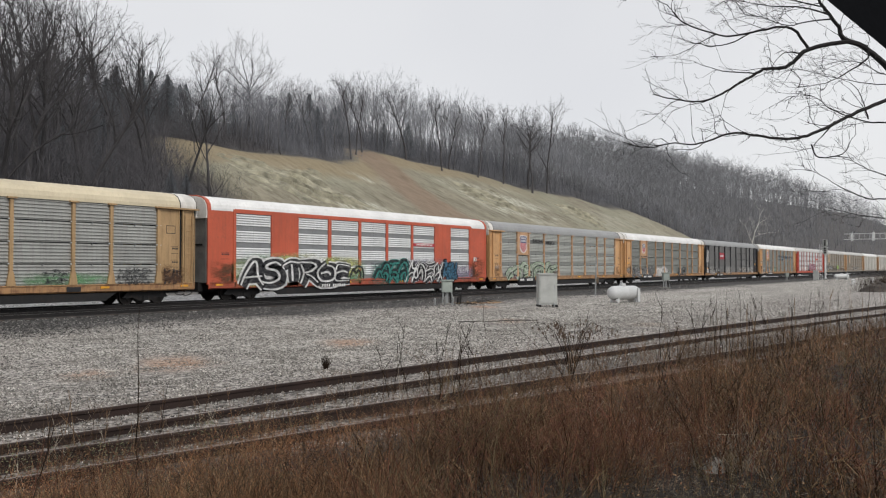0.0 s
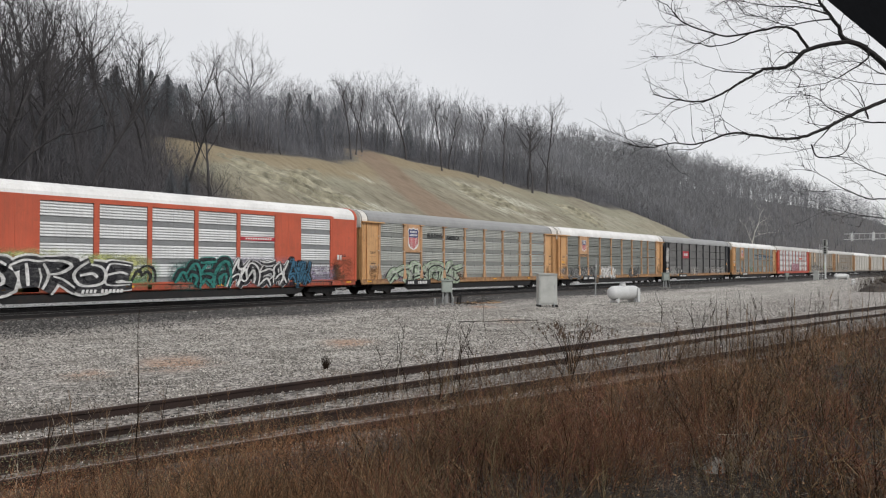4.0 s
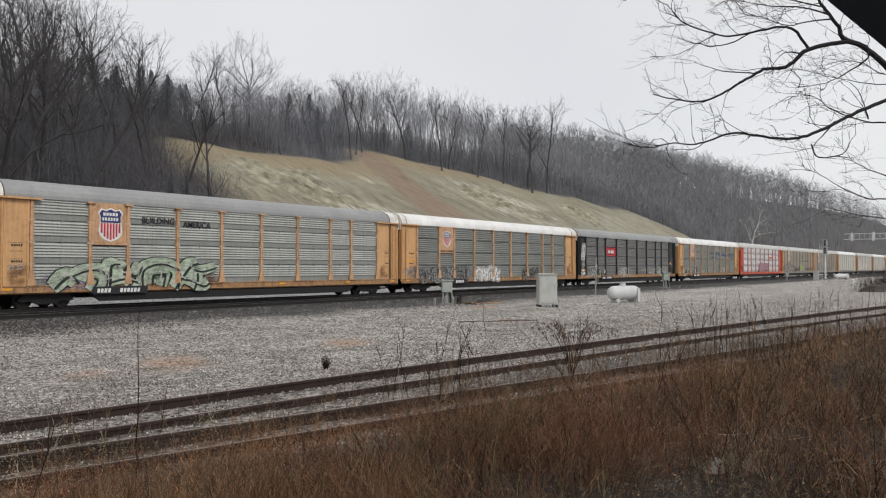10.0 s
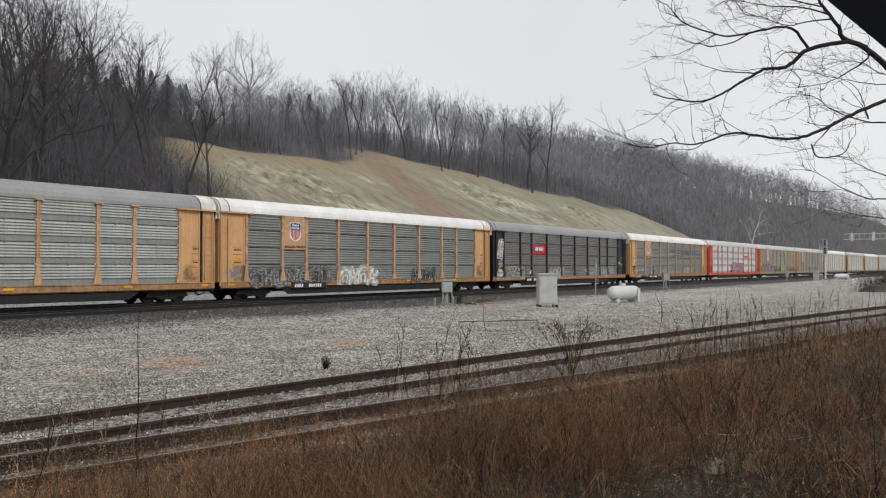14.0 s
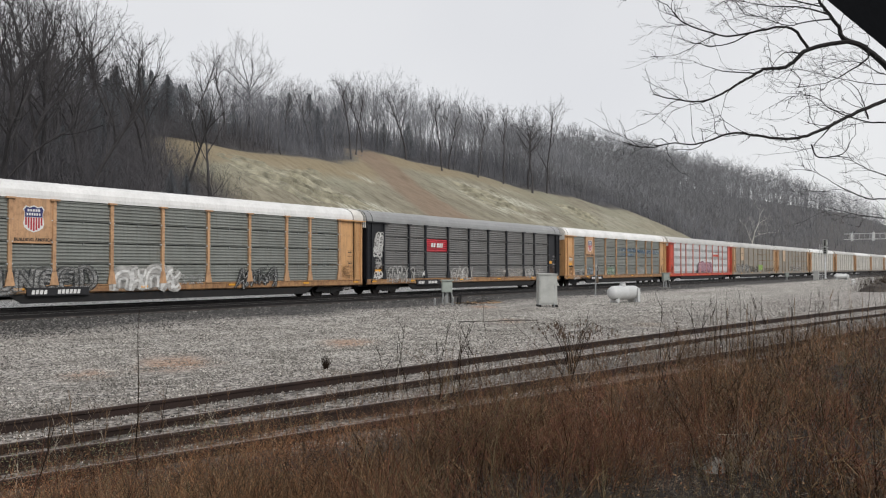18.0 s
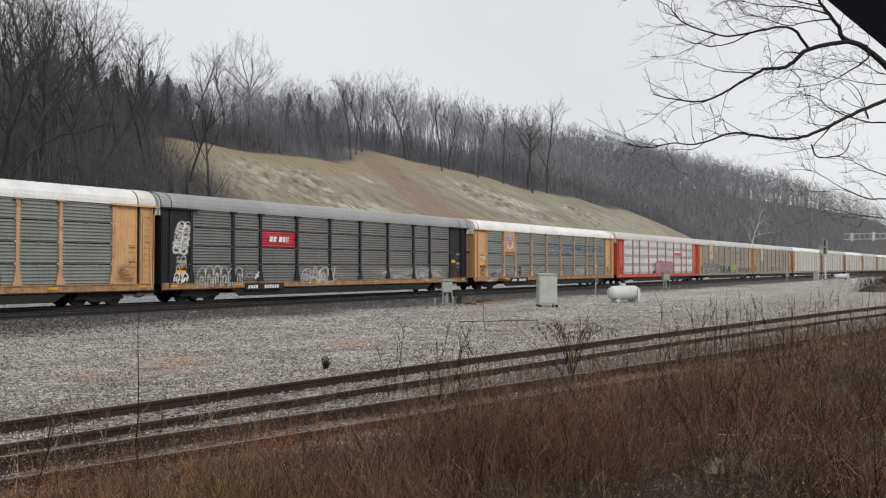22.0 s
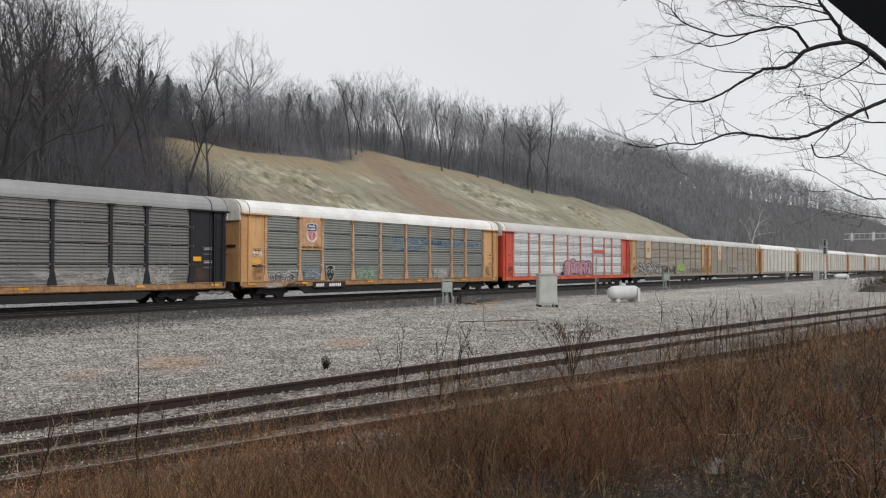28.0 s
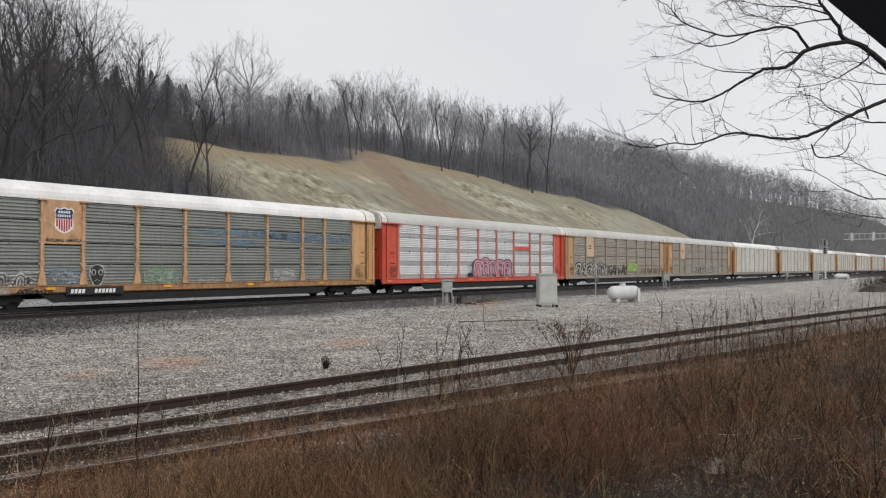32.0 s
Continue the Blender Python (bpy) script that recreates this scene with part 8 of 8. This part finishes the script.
    while len(edge) < 1000:
        x = rng.uniform(1.5, 27)
        y = brush_line(x) + 0.3 + rng.gauss(0, 0.6)
        if len(edge) % 3 == 0:
            x = rng.uniform(8, 25)
            y = brush_line(x) + rng.uniform(0.2, 1.0 + 0.09 * x)
        edge.append((rng.randrange(8), x, y, land(x, y), rng.uniform(0, 6.28), rng.uniform(0.15, 0.5)))
    for i in range(1150):
        x = rng.uniform(1.5, 15)
        y = brush_line(x) + rng.gauss(-0.55, 0.45)
        edge.insert(0, (rng.randrange(8), x, y, land(x, y), rng.uniform(0, 6.28), rng.uniform(0.15, 0.42)))
    joined("rail_weeds", "sparse dry weeds between the siding rails", "weeds", cane_forms(765, 7, 0.16, 0.0036, 0.34, 3, 0.2), edge[:1250], STRAW)
    joined("rail_stalks", "thin pale dead stalks leaning between the siding rails", "stalks", cane_forms(792, 2, 0.22, 0.0048, 0.5, 4, 0.22, 0.3), [(k, x, y, z, a, q * 1.5) for k, x, y, z, a, q in edge[1250:1500]], BLEACHED)
    joined("edge_canes", "thin brown canes growing through the siding rails", "weeds", cane_forms(768, 4, 0.2, 0.006, 0.25, 4, 0.06), [(k, x, y, z, a, q * 1.5) for k, x, y, z, a, q in edge[1500:]], STEM)
    leaves = []
    for k in range(8):
        r2 = random.Random(830 + k)
        s = Shape()
        for i in range(20):
            p = Vector((r2.gauss(0, 0.16), r2.gauss(0, 0.16), r2.uniform(0.0, 0.3)))
            d = Vector((r2.uniform(-1, 1), r2.uniform(-1, 1), r2.uniform(-0.6, 0.6))).normalized() * r2.uniform(0.006, 0.014)
            w = d.cross(Vector((r2.uniform(-1, 1), r2.uniform(-1, 1), 1.0))).normalized() * d.length * 0.55
            lift = w.cross(d).normalized() * d.length * r2.uniform(0.2, 0.5)
            s.add([tuple(p - d), tuple(p - w + lift), tuple(p + d), tuple(p + w + lift)], [(0, 1, 2), (0, 2, 3)])
        leaves.append((np.array(s.v, np.float32), np.array(s.f, np.int64)))
    where = lambda x, y: (0.12 + 0.88 * smooth(0.55, 0.95, bearing(x, y))) * (0.25 + 0.75 * patch(x, y, 1.1, 41.0))
    joined("dead_leaves", "curled red-brown dead leaves caught in the brush", "leaves", leaves, [(k, x, y, z, a, 0.75 + 0.5 * q) for k, x, y, z, a, q in bank_spots(rng, 1700, 5.2, 22, where, 1.0, 0.4) if y < brush_line(x) - 0.25], LEAF_BROWN)
    low = []
    for x, y, n in ((4.5, 6.7, 16), (3.75, 6.95, 12), (5.55, 6.7, 10), (4.15, 6.6, 8), (6.6, 6.3, 6)):
        low += [(rng.randrange(8), x + rng.gauss(0, 0.14), y + rng.gauss(0, 0.14), land(x, y) + rng.uniform(0.02, 0.12), rng.uniform(0, 6.28), rng.uniform(0.8, 1.2)) for i in range(n)]
    joined("weed_leaves", "low grey-green weed leaves at the edge of the brush", "weeds", leaves, low, LEAF_GREEN)
    tuft = [(rng.randrange(8), 6.55 + rng.gauss(0, 0.09), 1.78 + rng.gauss(0, 0.09), land(6.55, 1.78), rng.uniform(0, 6.28), rng.uniform(0.4, 0.62)) for i in range(9)]
    joined("bunch_grass", "spreading tuft of pale dry bunch grass in the brush", "grass", cane_forms(795, 12, 0.09, 0.0042, 0.55, 0, 0.14), tuft, BLEACHED)


brush()


def edge_finds():
    """Small things lying among the rails and in the brush."""
    s, turns, rim = Shape(), 14, 6
    v = [((0.075 + 0.018 * math.cos(b)) * math.cos(a), (0.075 + 0.018 * math.cos(b)) * math.sin(a), 0.018 + 0.018 * math.sin(b)) for a in (2 * math.pi * i / turns for i in range(turns)) for b in (2 * math.pi * j / rim for j in range(rim))]
    s.add(v, [(i * rim + j, (i + 1) % turns * rim + j, (i + 1) % turns * rim + (j + 1) % rim, i * rim + (j + 1) % rim) for i in range(turns) for j in range(rim)])
    ring = put_mesh("iron_ring", s.mesh("iron_ring"), MOUND, None, "", pose(5.31, 8.47, land(5.31, 8.47)))
    tagged(ring, "dark rusty iron ring lying on the gravel beside a rail", "ring")
    rng = random.Random(97)
    s = Shape()
    v, rings, n = [], 5, 10
    for i in range(rings):
        u = i / (rings - 1)
        for j in range(n):
            a = 2 * math.pi * j / n
            q = (1 - 0.8 * u ** 1.5) * rng.uniform(0.85, 1.15)
            v.append((0.16 * q * math.cos(a), 0.1 * q * math.sin(a), -0.03 + 0.13 * u * rng.uniform(0.85, 1.1)))
    s.add(v, [(i * n + j, i * n + (j + 1) % n, (i + 1) * n + (j + 1) % n, (i + 1) * n + j) for i in range(rings - 1) for j in range(n)] + [tuple((rings - 1) * n + j for j in range(n))])
    rock = put_mesh("pale_rock", s.mesh("pale_rock"), CONCRETE, None, "", pose(6.55, 1.97, land(6.55, 1.97), 0, 0, 25))
    tagged(rock, "pale lump of limestone lying in the brush", "rock")


edge_finds()


def loose_stones():
    """Crushed stone lying proud on the gravel."""
    rng = random.Random(90)
    forms = []
    for k in range(8):
        r2 = random.Random(900 + k)
        v = [(r2.uniform(0.6, 1.2) * a, r2.uniform(0.6, 1.2) * b, -0.3) for a, b in ((-1, -0.8), (1, -0.7), (0.7, 1), (-0.8, 0.9))] + [(r2.uniform(-0.5, 0.5), r2.uniform(-0.5, 0.5), r2.uniform(0.6, 1.1))]
        forms.append((np.array(v, np.float32), np.array([(0, 1, 4), (1, 2, 4), (2, 3, 4), (3, 0, 4)], np.int64)))
    spots = []
    while len(spots) < 66000:
        a = rng.uniform(radians(8), radians(66))
        r = 7.5 * (75 / 7.5) ** (rng.random() ** 1.0)
        x, y = r * math.cos(a), r * math.sin(a)
        if y < 9.5 - 0.078 * x - 0.0009 * x * x and rng.random() < 0.6:
            continue
        if y > 30 or rng.random() < 0.95 * smooth(21.5, 26.5, y + 1.5 * rough_at(x, y, 0.25)) or brush_share(x, y) > 0.6 or (r > 30 and rng.random() < (r - 30) / 28):
            continue
        if any(math.hypot(x - cx, y - cy) < 0.7 * cr and rng.random() < 0.8 for cx, cy, cr in STAINS):
            continue
        if rng.random() < 0.85 * (1 - smooth(-0.25, 0.1, noise.noise(Vector((x * 1.1, y * 0.8, 3.0))) + 0.5 * noise.noise(Vector((x * 3.1, y * 2.4, 5.0))))):
            continue
        spots.append((rng.randrange(8), x, y, land(x, y) + 0.011, rng.uniform(0, 6.28), rng.uniform(0.007, 0.02) * (0.46 + 0.034 * r)))
    dark = []
    while len(dark) < 17000:
        x = 8 / (1 - 0.92 * rng.random())
        y = 30.9 - 7.5 * rng.random() ** 1.5
        dark.append((rng.randrange(8), x, y, land(x, y) + 0.012, rng.uniform(0, 6.28), rng.uniform(0.016, 0.036) * (0.7 + 0.008 * x)))
    joined("dark_ballast", "coarse dark ballast stone beside the main track", "ballast", forms, dark, STONE_DARK)
    joined("loose_gravel", "loose pale crushed stone on the yard", "gravel", forms, spots, STONE)


loose_stones()


# ---------------------------------------------------------------- what moves
def motions():
    """The train rolls past at an even pace towards -x; its wheels turn."""
    for car, x in zip(TRAIN, STARTS):
        walk(car, [(t, pose(x - SPEED * t, TRAIN_Y, 0)) for t in (0.0, 8.0, 16.0, 24.0, 32.0)])
    turn = -math.degrees(SPEED / 0.42)
    steps = 240
    for wheelset, k in WHEELSETS[:36]:
        walk(wheelset, [(32.0 * i / steps, pose(k, 0, 0.42, 0, turn * 32.0 * i / steps, 0)) for i in range(steps + 1)])


motions()
